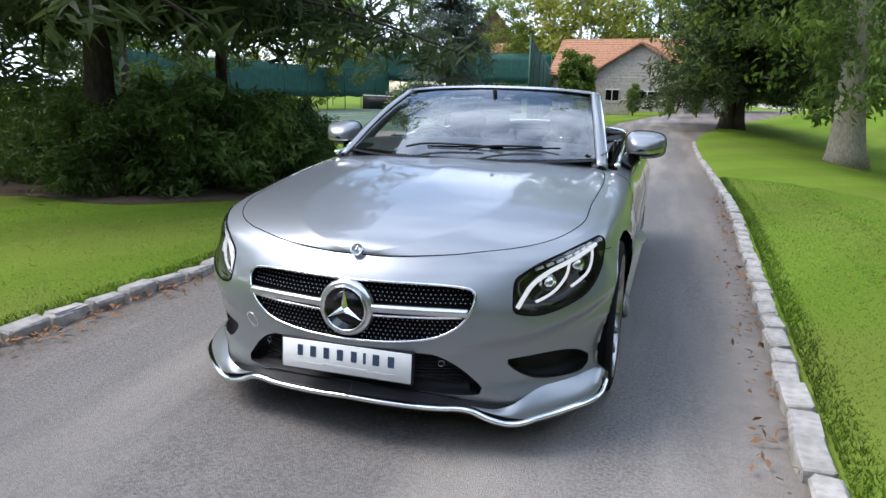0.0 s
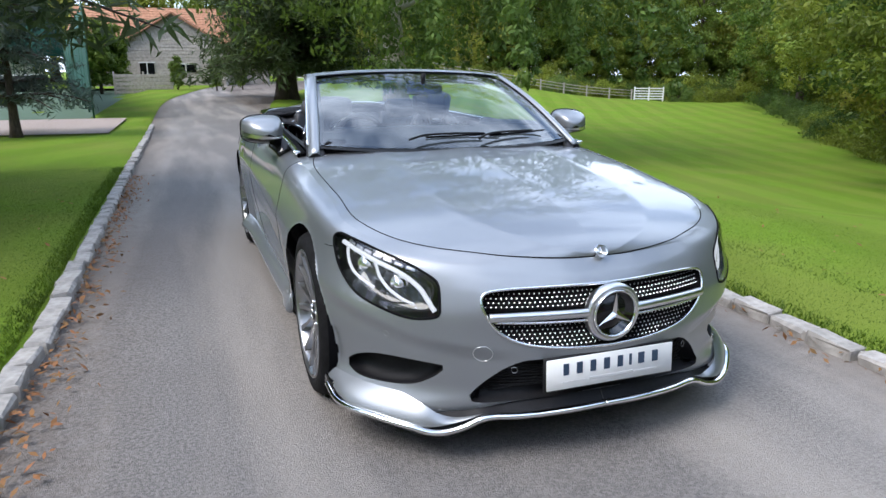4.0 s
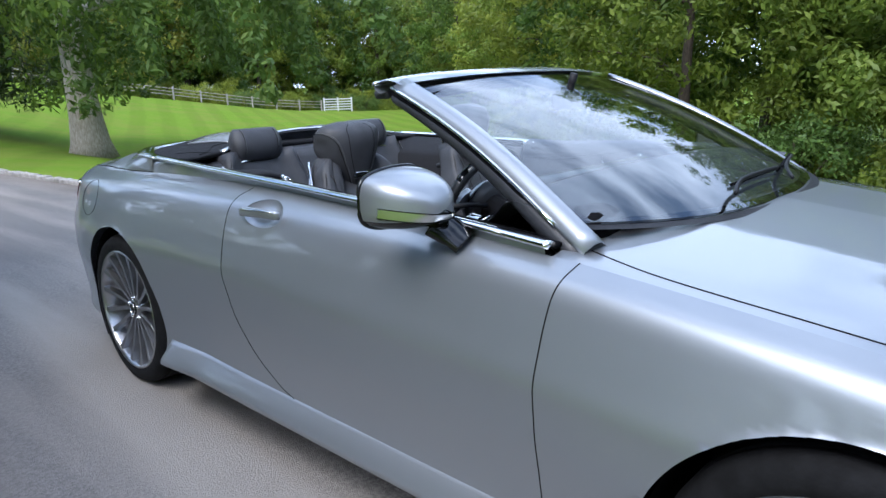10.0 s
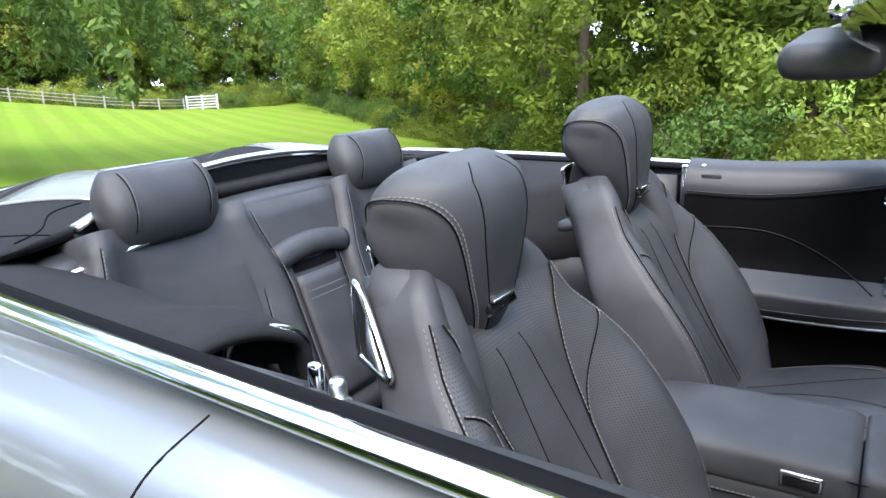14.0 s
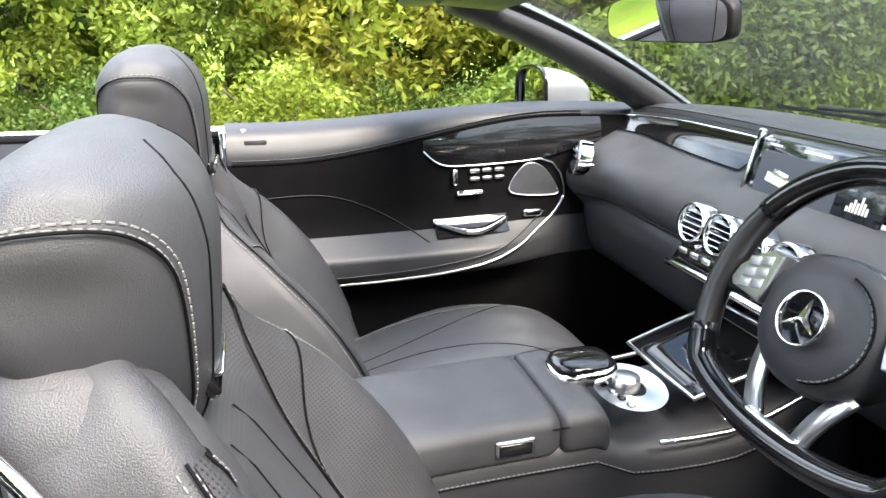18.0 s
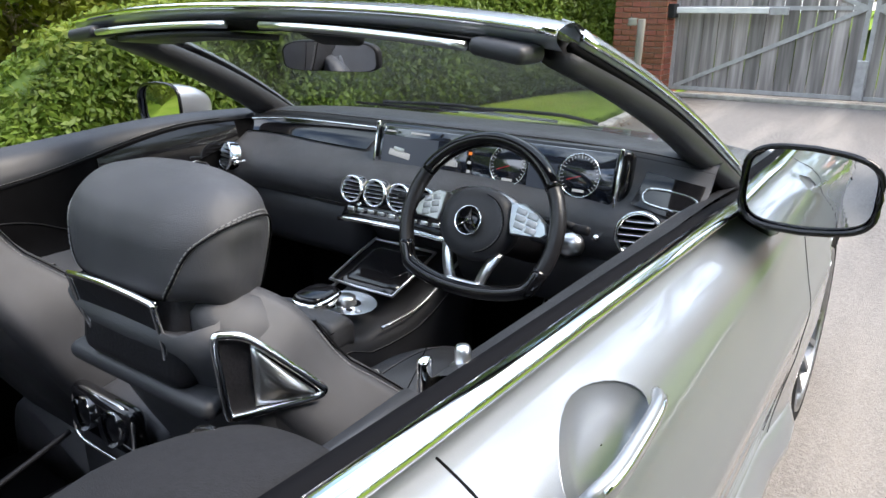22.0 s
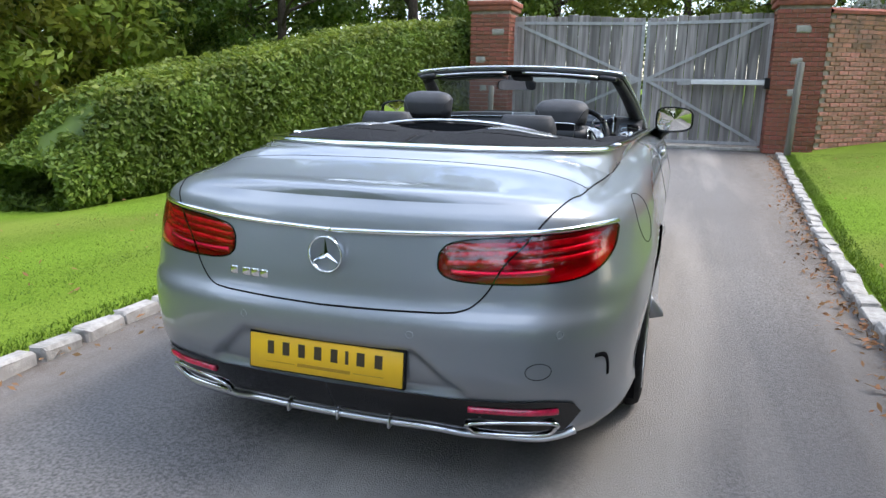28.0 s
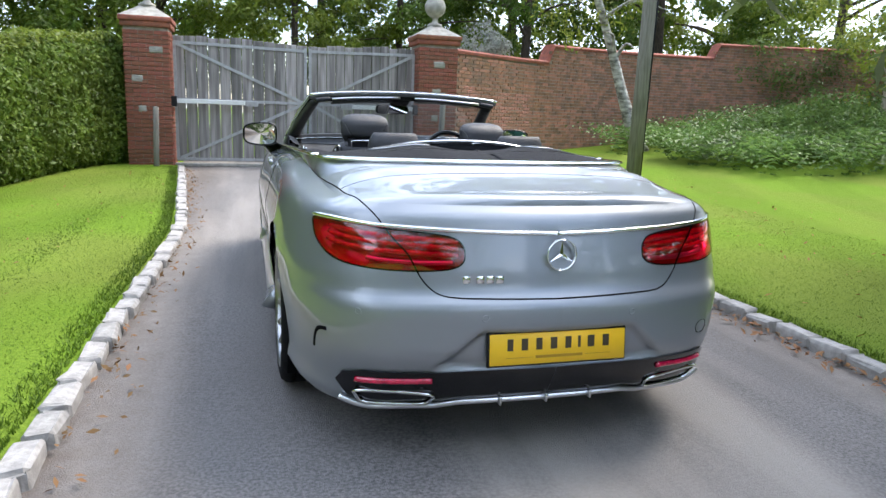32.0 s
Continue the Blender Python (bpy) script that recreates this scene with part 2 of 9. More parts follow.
ASPHALT = mat("worn tarmac", (0.250, 0.234, 0.222), 0.9, spec=0.3, vary=0.6, scale=75, color2=(0.112, 0.106, 0.102), bump=0.9, bump_scale=170, big=0.8, big_scale=0.35,
              big_color=(0.155, 0.143, 0.135), rough_vary=0.06)
n_, l_ = ASPHALT.node_tree.nodes, ASPHALT.node_tree.links
a_base = n_["Principled BSDF"].inputs["Base Color"].links[0].from_socket
a_co, a_map, a_noise, a_fac, a_mix = (n_.new(k) for k in ("ShaderNodeTexCoord", "ShaderNodeMapping", "ShaderNodeTexNoise", "ShaderNodeMapRange", "ShaderNodeMix"))
a_map.inputs["Scale"].default_value = (1.5, 0.16, 1.0)
a_noise.inputs["Scale"].default_value, a_noise.inputs["Detail"].default_value = 1.0, 6.0
a_fac.inputs["From Min"].default_value, a_fac.inputs["From Max"].default_value, a_fac.inputs["To Max"].default_value = 0.46, 0.66, 0.75
a_mix.data_type = "RGBA"
a_mix.inputs["B"].default_value = (0.33, 0.30, 0.27, 1)
l_.new(a_co.outputs["Object"], a_map.inputs["Vector"])
l_.new(a_map.outputs["Vector"], a_noise.inputs["Vector"])
l_.new(a_noise.outputs["Fac"], a_fac.inputs["Value"])
l_.new(a_fac.outputs["Result"], a_mix.inputs["Factor"])
l_.new(a_base, a_mix.inputs["A"])
e_sep, e_abs, e_fac, e_noise, e_mul, e_mix = (n_.new(k) for k in ("ShaderNodeSeparateXYZ", "ShaderNodeMath", "ShaderNodeMapRange", "ShaderNodeTexNoise", "ShaderNodeMath", "ShaderNodeMix"))
e_abs.operation, e_mul.operation = "ABSOLUTE", "MULTIPLY"
e_shift = n_.new("ShaderNodeMath")
e_shift.operation = "SUBTRACT"
e_shift.inputs[1].default_value = 0.16
e_fac.inputs["From Min"].default_value, e_fac.inputs["From Max"].default_value = 1.35, 1.95
e_noise.inputs["Scale"].default_value, e_noise.inputs["Detail"].default_value = 9.0, 6.0
e_mix.data_type = "RGBA"
e_mix.inputs["B"].default_value = (0.115, 0.085, 0.062, 1)
l_.new(a_co.outputs["Object"], e_sep.inputs["Vector"])
l_.new(e_sep.outputs["X"], e_shift.inputs[0])
l_.new(e_shift.outputs[0], e_abs.inputs[0])
l_.new(e_abs.outputs[0], e_fac.inputs["Value"])
l_.new(a_co.outputs["Object"], e_noise.inputs["Vector"])
l_.new(e_fac.outputs["Result"], e_mul.inputs[0])
l_.new(e_noise.outputs["Fac"], e_mul.inputs[1])
l_.new(e_mul.outputs[0], e_mix.inputs["Factor"])
l_.new(a_mix.outputs["Result"], e_mix.inputs["A"])
l_.new(e_mix.outputs["Result"], n_["Principled BSDF"].inputs["Base Color"])
LAWN = mat("mown lawn", (0.092, 0.168, 0.016), 0.9, spec=0.04, vary=0.5, scale=48, color2=(0.152, 0.232, 0.026), bump=0.9, bump_scale=150, big=0.8, big_scale=0.45, big_color=(0.150, 0.190, 0.034))
n_, l_ = LAWN.node_tree.nodes, LAWN.node_tree.links
g_base = n_["Principled BSDF"].inputs["Base Color"].links[0].from_socket
g_co, g_map, g_wave, g_fac, g_hsv = (n_.new(k) for k in ("ShaderNodeTexCoord", "ShaderNodeMapping", "ShaderNodeTexWave", "ShaderNodeMapRange", "ShaderNodeHueSaturation"))
g_map.inputs["Rotation"].default_value = (0, 0, radians(24))
g_wave.inputs["Scale"].default_value, g_wave.inputs["Distortion"].default_value, g_wave.inputs["Detail Scale"].default_value = 0.16, 1.2, 0.4
g_fac.inputs["From Min"].default_value, g_fac.inputs["From Max"].default_value = 0.35, 0.65
g_fac.inputs["To Min"].default_value, g_fac.inputs["To Max"].default_value = 0.94, 1.06
l_.new(g_co.outputs["Object"], g_map.inputs["Vector"])
l_.new(g_map.outputs["Vector"], g_wave.inputs["Vector"])
l_.new(g_wave.outputs["Fac"], g_fac.inputs["Value"])
l_.new(g_fac.outputs["Result"], g_hsv.inputs["Value"])
l_.new(g_base, g_hsv.inputs["Color"])
l_.new(g_hsv.outputs["Color"], n_["Principled BSDF"].inputs["Base Color"])
GRASS = leafmat("grass blades", (0.120, 0.198, 0.017), 0.4)
DIRT = mat("soil and leaf mould", (0.10, 0.065, 0.045), 0.95, vary=0.5, scale=30, bump=0.8, bump_scale=60)
SETT = mat("granite sett", (0.37, 0.35, 0.325), 0.85, vary=0.3, scale=22, random_vary=0.22, bump=0.6, bump_scale=45, big=0.4, big_scale=5)
LEAF_BROWN = mat("fallen leaf", (0.22, 0.10, 0.035), 0.8, random_vary=0.5)
BRICK = mat("old red brick", (0.30, 0.10, 0.055), 0.9, vary=0.4, scale=12, color2=(0.20, 0.075, 0.05), random_vary=0.35, bump=0.6, bump_scale=50)
BRICK_PALE = mat("weathered wall brick", (0.46, 0.21, 0.135), 0.92, vary=0.5, scale=5, color2=(0.26, 0.15, 0.11), random_vary=0.5, bump=0.6, bump_scale=45)
MORTAR = mat("lime mortar", (0.36, 0.31, 0.26), 0.95, vary=0.3, scale=10, bump=0.5, bump_scale=60)
STONE = mat("weathered stone", (0.40, 0.38, 0.33), 0.9, vary=0.35, scale=9, bump=0.5, bump_scale=40)
OAK = mat("silvered oak board", (0.33, 0.305, 0.285), 0.85, vary=0.3, scale=3, color2=(0.16, 0.145, 0.135), random_vary=0.6, bump=0.5, bump_scale=40, stretch=(5, 5, 0.3), big=0.6, big_scale=1.5)
STEEL_PAINT = mat("galvanised steel", (0.42, 0.42, 0.42), 0.5, 0.4, vary=0.2, scale=14)
WHITE_PAINT = mat("white paint", (0.72, 0.72, 0.70), 0.5, vary=0.12, scale=9)
BARK = mat("oak bark", (0.46, 0.40, 0.33), 0.95, vary=0.5, scale=9, color2=(0.28, 0.24, 0.18), bump=1.0, bump_scale=22, stretch=(2.5, 2.5, 0.6))
BARK_DARK = mat("dark conifer bark", (0.085, 0.062, 0.048), 0.95, vary=0.5, scale=12, bump=1.0, bump_scale=26, stretch=(2.5, 2.5, 0.6))
BARK_BIRCH = mat("birch bark", (0.55, 0.53, 0.48), 0.85, vary=0.9, scale=5, color2=(0.10, 0.09, 0.08), bump=0.4, bump_scale=30, stretch=(1, 1, 2.2))
LEAF_OAK = leafmat("oak leaves", (0.185, 0.270, 0.045), 0.5)
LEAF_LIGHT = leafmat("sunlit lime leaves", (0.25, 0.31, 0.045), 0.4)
LEAF_DARK = leafmat("dark shrub and shaded bough leaves", (0.125, 0.205, 0.048), 0.55)
LEAF_CEDAR = leafmat("cedar needles", (0.095, 0.135, 0.05), 0.4)
LEAF_BLUE = leafmat("blue spruce needles", (0.12, 0.16, 0.13), 0.35)
LEAF_HEDGE = leafmat("hedge leaves", (0.135, 0.215, 0.035), 0.5)
LEAF_FERN = leafmat("bracken fronds", (0.13, 0.23, 0.06), 0.4)
LEAF_YELLOW = leafmat("yellowing leaves", (0.33, 0.35, 0.06), 0.4)
LEAF_SILVER = leafmat("silver shrub leaves", (0.34, 0.37, 0.33), 0.35)
TIMBER = mat("weatherboard timber", (0.42, 0.38, 0.34), 0.85, vary=0.3, scale=8, random_vary=0.15, bump=0.4, bump_scale=30)
ROOF_TILE = mat("clay roof tile", (0.42, 0.21, 0.12), 0.85, vary=0.35, scale=6, random_vary=0.2, bump=0.4, bump_scale=20)
NET_GREEN = mat("green windbreak mesh", (0.012, 0.085, 0.062), 0.8, vary=0.3, scale=3, bump=0.2, bump_scale=60)
COURT = mat("tennis court surface", (0.075, 0.125, 0.075), 0.9, vary=0.2, scale=6)
POLE_WOOD = mat("weathered pole timber", (0.24, 0.225, 0.19), 0.9, vary=0.4, scale=6, bump=0.5, bump_scale=30, stretch=(5, 5, 0.4))

# ---- mesh tools ----
def mesh_ob(name, verts, faces, material, parent=None, label="", smooth=True, kind="", category="", group=""):
    me = bpy.data.meshes.new(name)
    me.from_pydata([tuple(v) for v in verts], [], faces)
    if material:
        me.materials.append(material)
    if smooth:
        me.polygons.foreach_set("use_smooth", [True] * len(me.polygons))
    me.update()
    ob = new(name, me)
    if parent:
        ob.parent = parent
    return tagged(ob, label, category, group, kind)


def part(name, bm, material, parent=None, label="", smooth=True, **tags):
    me = bpy.data.meshes.new(name)
    bm.to_mesh(me)
    bm.free()
    me.materials.append(material)
    if smooth:
        me.polygons.foreach_set("use_smooth", [True] * len(me.polygons))
    ob = new(name, me)
    if parent:
        ob.parent = parent
    return tagged(ob, label, **tags)


def empty(name, at, label, category, group="", parent=None, kind=""):
    ob = new(name)
    ob.empty_display_size = 0.1
    ob.location = at
    if parent:
        ob.parent = parent
    return tagged(ob, label, category, group, kind)


def curve1(keys):
    """Smooth curve through (t, v) keys, flat beyond the ends."""
    ts = [k[0] for k in keys]
    vs = [k[1] for k in keys]
    n = len(ts)
    ms = []
    for i in range(n):
        a, b = max(i - 1, 0), min(i + 1, n - 1)
        m = (vs[b] - vs[a]) / (ts[b] - ts[a])
        if 0 < i < n - 1:
            d0, d1 = (vs[i] - vs[i - 1]) / (ts[i] - ts[i - 1]), (vs[i + 1] - vs[i]) / (ts[i + 1] - ts[i])
            if d0 * d1 <= 0:
                m = 0.0
            else:
                m = math.copysign(min(abs(m), 3 * abs(d0), 3 * abs(d1)), m)
        ms.append(m)

    def f(t):
        if t <= ts[0]:
            return vs[0]
        if t >= ts[-1]:
            return vs[-1]
        i = 0
        while t > ts[i + 1]:
            i += 1
        h = ts[i + 1] - ts[i]
        u = (t - ts[i]) / h
        return ((1 + 2 * u) * (1 - u) ** 2 * vs[i] + u * (1 - u) ** 2 * h * ms[i] + u * u * (3 - 2 * u) * vs[i + 1] + u * u * (u - 1) * h * ms[i + 1])
    return f


def smoothstep(a, b, x):
    t = min(max((x - a) / (b - a), 0.0), 1.0)
    return t * t * (3 - 2 * t)


def spline(points, per=8, closed=False):
    """Catmull-Rom curve through 3D (or 2D) points."""
    p = [Vector(q) for q in points]
    n = len(p)
    out = []
    for i in range(n if closed else n - 1):
        p0, p1, p2, p3 = (p[(i + k) % n] if closed else p[min(max(i + k, 0), n - 1)] for k in (-1, 0, 1, 2))
        for j in range(per):
            t = j / per
            out.append(0.5 * (2 * p1 + (p2 - p0) * t + (2 * p0 - 5 * p1 + 4 * p2 - p3) * t * t + (3 * p1 - p0 - 3 * p2 + p3) * t ** 3))
    if not closed:
        out.append(p[-1])
    return out


def sweep_data(path, section, closed=False, up=(0, 0, 1), scales=None, cap=True):
    """Verts and faces of a section (list of (side, up) offsets) carried along a path."""
    path = [Vector(p) for p in path]
    n, m = len(path), len(section)
    verts, faces = [], []
    for i, p in enumerate(path):
        a = path[(i - 1) % n] if closed else path[max(i - 1, 0)]
        b = path[(i + 1) % n] if closed else path[min(i + 1, n - 1)]
        d = (b - a).normalized()
        u0 = Vector(up(i) if callable(up) else up)
        side = d.cross(u0)
        side = side.normalized() if side.length > 1e-6 else Vector((1, 0, 0))
        u = side.cross(d).normalized()
        sc = scales[i] if scales else 1.0
        for sx, sz in section:
            verts.append(p + side * sx * sc + u * sz * sc)
    for i in range(n if closed else n - 1):
        for j in range(m):
            a, b = i * m + j, i * m + (j + 1) % m
            c, d = ((i + 1) % n) * m + (j + 1) % m, ((i + 1) % n) * m + j
            faces.append((a, d, c, b))
    if cap and not closed:
        faces.append(tuple(range(m)))
        faces.append(tuple((n - 1) * m + j for j in reversed(range(m))))
    return verts, faces


def ring(rx, rz, n=10, power=2.0):
    out = []
    for i in range(n):
        a = 2 * math.pi * i / n
        c, s = math.cos(a), math.sin(a)
        out.append((rx * math.copysign(abs(c) ** (2 / power), c), rz * math.copysign(abs(s) ** (2 / power), s)))
    return out


def sweep(name, path, section, material, parent=None, label="", closed=False, up=(0, 0, 1), scales=None, **tags):
    v, f = sweep_data(path, section, closed, up, scales)
    return mesh_ob(name, v, f, material, parent, label, **tags)


def tube(name, path, r, material, parent=None, label="", n=8, closed=False, scales=None, up=(0, 0, 1), **tags):
    return sweep(name, path, ring(r, r, n), material, parent, label, closed, up, scales, **tags)


def grid_faces(nu, nv, wrap_u=False, wrap_v=False, base=0, flip=False):
    """Faces of a grid whose vertex (i, j) is base + i * nv + j."""
    out = []
    for i in range(nu if wrap_u else nu - 1):
        for j in range(nv if wrap_v else nv - 1):
            a, b = base + i * nv + j, base + i * nv + (j + 1) % nv
            c, d = base + ((i + 1) % nu) * nv + (j + 1) % nv, base + ((i + 1) % nu) * nv + j
            out.append((a, b, c, d) if flip else (a, d, c, b))
    return out


def surf(name, f, us, vs, material, parent=None, label="", flip=False, thick=0.0, **tags):
    """Sheet through f(u, v); with thickness it becomes a closed shell."""
    nu, nv = len(us), len(vs)
    verts = [Vector(f(u, v)) for u in us for v in vs]
    faces = grid_faces(nu, nv, flip=flip)
    if thick:
        normals = [Vector() for _ in verts]
        for fc in faces:
            nn = (verts[fc[2]] - verts[fc[0]]).cross(verts[fc[3]] - verts[fc[1]])
            for k in fc:
                normals[k] += nn
        back = [v - nn.normalized() * thick for v, nn in zip(verts, normals)]
        k = len(verts)
        faces += [tuple(reversed([q + k for q in fc])) for fc in grid_faces(nu, nv, flip=flip)]
        rim = [i * nv for i in range(nu)] + [(nu - 1) * nv + j for j in range(1, nv)] + [i * nv + nv - 1 for i in range(nu - 2, -1, -1)] + [j for j in range(nv - 2, 0, -1)]
        for a, b in zip(rim, rim[1:] + rim[:1]):
            faces.append((a, b, b + k, a + k) if flip else (b, a, a + k, b + k))
        verts += back
    return mesh_ob(name, verts, faces, material, parent, label, **tags)


def rbox(sx, sy, sz, bevel=0.01, seg=2, at=(0, 0, 0), rot=None, subdiv=0):
    """A bmesh box with rounded edges."""
    bm = bmesh.new()
    bmesh.ops.create_cube(bm, size=1.0)
    bmesh.ops.scale(bm, vec=(sx, sy, sz), verts=bm.verts)
    if bevel:
        bmesh.ops.bevel(bm, geom=bm.edges[:], offset=min(bevel, 0.49 * min(sx, sy, sz)), segments=seg, profile=0.5, affect="EDGES")
    if rot:
        bmesh.ops.rotate(bm, cent=(0, 0, 0), matrix=Euler([radians(a) for a in rot]).to_matrix(), verts=bm.verts)
    bmesh.ops.translate(bm, vec=at, verts=bm.verts)
    return bm


def lathe_data(profile, n=48, axis="x"):
    """Verts and faces of a (radius, along) profile turned round an axis."""
    verts, faces = [], []
    for i in range(n):
        a = 2 * math.pi * i / n
        for r, h in profile:
            c, s = r * math.cos(a), r * math.sin(a)
            verts.append({"x": (h, c, s), "y": (c, h, s), "z": (c, s, h)}[axis])
    return verts, grid_faces(n, len(profile), wrap_u=True)


def lathe(name, profile, material, parent=None, label="", n=48, axis="x", at=(0, 0, 0), rot=None, **tags):
    v, f = lathe_data(profile, n, axis)
    m = Matrix.Translation(at) @ (Euler([radians(a) for a in rot]).to_matrix().to_4x4() if rot else Matrix())
    return mesh_ob(name, [m @ Vector(q) for q in v], f, material, parent, label, **tags)


def loft(name, rings_, material, parent, label="", cap=True, **tags):
    """Closed rings of equal count joined into one skin."""
    m = len(rings_[0])
    verts = [Vector(p) for r in rings_ for p in r]
    faces = grid_faces(len(rings_), m, wrap_v=True)
    if cap:
        faces.append(tuple(range(m)))
        faces.append(tuple((len(rings_) - 1) * m + j for j in reversed(range(m))))
    return mesh_ob(name, verts, faces, material, parent, label, **tags)


def sup(c, p):
    return math.copysign(abs(c) ** p, c)


def lin(a, b, n):
    return [a + (b - a) * i / (n - 1) for i in range(n)]


def place(ob, m):
    ob.matrix_basis = m
    return ob

# ---- ground, drive, kerbs ----
# edges of the drive, by y
edge_w = curve1([(-60, -15.0), (-45, -7.5), (-33, -3.4), (-25, -2.1), (-17, -1.85), (-9, -1.87), (-5, -1.86), (-1, -1.735), (1, -1.67), (2.2, -1.635), (4, -1.72), (10.2, -2.2)])
edge_e = curve1([(-60, -8.5), (-46, -1.4), (-36, 1.2), (-28, 1.95), (-16, 2.05), (-6, 2.05), (0, 2.07), (4, 2.3), (10.2, 2.75)])
drive_z = curve1([(-60, 0.35), (-50, 0.30), (-38, -0.02), (-27, -0.24), (-17, -0.27), (-8, -0.10), (0, 0.0), (60, 0.0)])
bank = curve1([(0, 0), (1, -0.07), (3, -0.38), (6, -0.98), (10, -1.45), (18, -2.05), (26, -2.4), (45, -2.4), (80, -2.0), (400, -1.6)])


def ground_z(x, y):
    """The land: level round the car, dipping with the drive, falling away to the west, rising beyond the gate wall."""
    dz = drive_z(min(max(y, -60), 60))
    level = dz + (-0.24 - dz) * smoothstep(2.6, 4.2, x) * smoothstep(-8, -19, y)
    gentle = -0.085 * min(max(-x - 2.6, 0), 15) * (1 - smoothstep(2.0, 10.5, y) * 0.9) * smoothstep(-30, -9, y)
    side = max(min(edge_w(min(max(y, -60), -17)) - 0.45, -2.3) - x, 0)
    steep = bank(min(side, 399)) * (1 - 0.55 * smoothstep(6, 14, y) * smoothstep(30, 8, -x))
    far = smoothstep(-40, -68, y) * smoothstep(-52, -22, x) * smoothstep(-6, -16, x) * 1.9
    k = max(smoothstep(1, -6, y), smoothstep(9, 20, -x))
    rise = 0.075 * min(max(x - 3.2, 0), 9) * smoothstep(2, 12, y)
    return level + gentle + (steep - gentle) * k + far + rise + 0.05 * (noise.noise((x * 0.12, y * 0.12, 0.3))) * smoothstep(2.8, 6, abs(x))


ry = lin(-60, -12, 60)[:-1] + lin(-12, 13, 60)


def lawn_sheet(name, side, label):
    """Lawn from the kerb outwards to the horizon, one sheet a side."""
    dist = [0.10, 0.16, 0.3, 0.5, 0.8, 1.2, 1.7, 2.3, 3, 4, 5, 6.2, 7.5, 9, 11, 13, 15, 18, 22, 27, 34, 44, 60, 90, 150, 300]
    ys = lin(-300, -60, 10)[:-1] + ry + lin(16, 60, 14) + lin(90, 300, 5)
    edge = edge_w if side < 0 else edge_e
    v = []
    for y in ys:
        for d in dist:
            x = edge(min(max(y, -60), 10.2)) + side * d
            v.append((x, y, ground_z(x, y) + 0.045 * smoothstep(0.05, 0.25, d)))
    return mesh_ob(name, v, grid_faces(len(ys), len(dist), flip=side > 0), LAWN, None, label, kind="structure")


gs = bpy.data.objects
mesh_ob("ground", [(-400, -400, -3.6), (400, -400, -3.6), (400, 400, -3.6), (-400, 400, -3.6)], [(0, 1, 2, 3)], LAWN, None, "grass land reaching the horizon", kind="structure")
lawn_sheet("lawn_west", -1, "bright green mown lawn beside the drive")
lawn_sheet("lawn_east", 1, "bright green mown lawn beside the drive")
surf("road", lambda y, r: (edge_w(y) - 0.1 + (edge_e(y) - edge_w(y) + 0.2) * r, y, 0.02 * math.sin(r * math.pi) - 0.012 + drive_z(y)), ry, lin(0, 1, 9), ASPHALT, None, "worn grey tarmac drive with dusty edges", flip=True, kind="structure")

# kerb setts: rough granite blocks of six shapes
sett_meshes = []
for k in range(7):
    rnd = random.Random(k)
    bm = rbox(0.105 + 0.02 * rnd.random(), 0.225 + 0.045 * rnd.random(), 0.13, 0.02, 2)
    for v in bm.verts:
        v.co += Vector((rnd.uniform(-1, 1), rnd.uniform(-1, 1), rnd.uniform(-1, 1))) * 0.007
    me = bpy.data.meshes.new("sett")
    bm.to_mesh(me)
    bm.free()
    me.materials.append(SETT)
    sett_meshes.append(me)


def kerb(name, edge, side, y0, y1, label):
    k = empty(name, (0, 0, 0), label, "kerb", kind="structure")
    y, i = y0, 0
    rnd = random.Random(len(name))
    while y < y1:
        x = edge(y) + side * 0.05
        dx = (edge(y + 0.3) - edge(y - 0.3)) / 0.6
        s = new("sett", sett_meshes[rnd.randrange(7)])
        s.parent = k
        s.matrix_basis = pose(x + rnd.uniform(-0.012, 0.012), y, drive_z(y) - 0.004 + rnd.uniform(-0.010, 0.010), rnd.uniform(-3, 3), rnd.uniform(-5, 5), -math.degrees(math.atan(dx)) + rnd.uniform(-4, 4) + (180 if rnd.random() < 0.5 else 0))
        y += 0.272
        i += 1
    return k


kerb("kerb_west", edge_w, -1, -22, 9.7, "row of pale granite kerb setts")
kerb("kerb_east", edge_e, 1, -18, 9.7, "row of pale granite kerb setts with fallen leaves")

# ---- foliage tools ----
rng = np.random.default_rng(7)


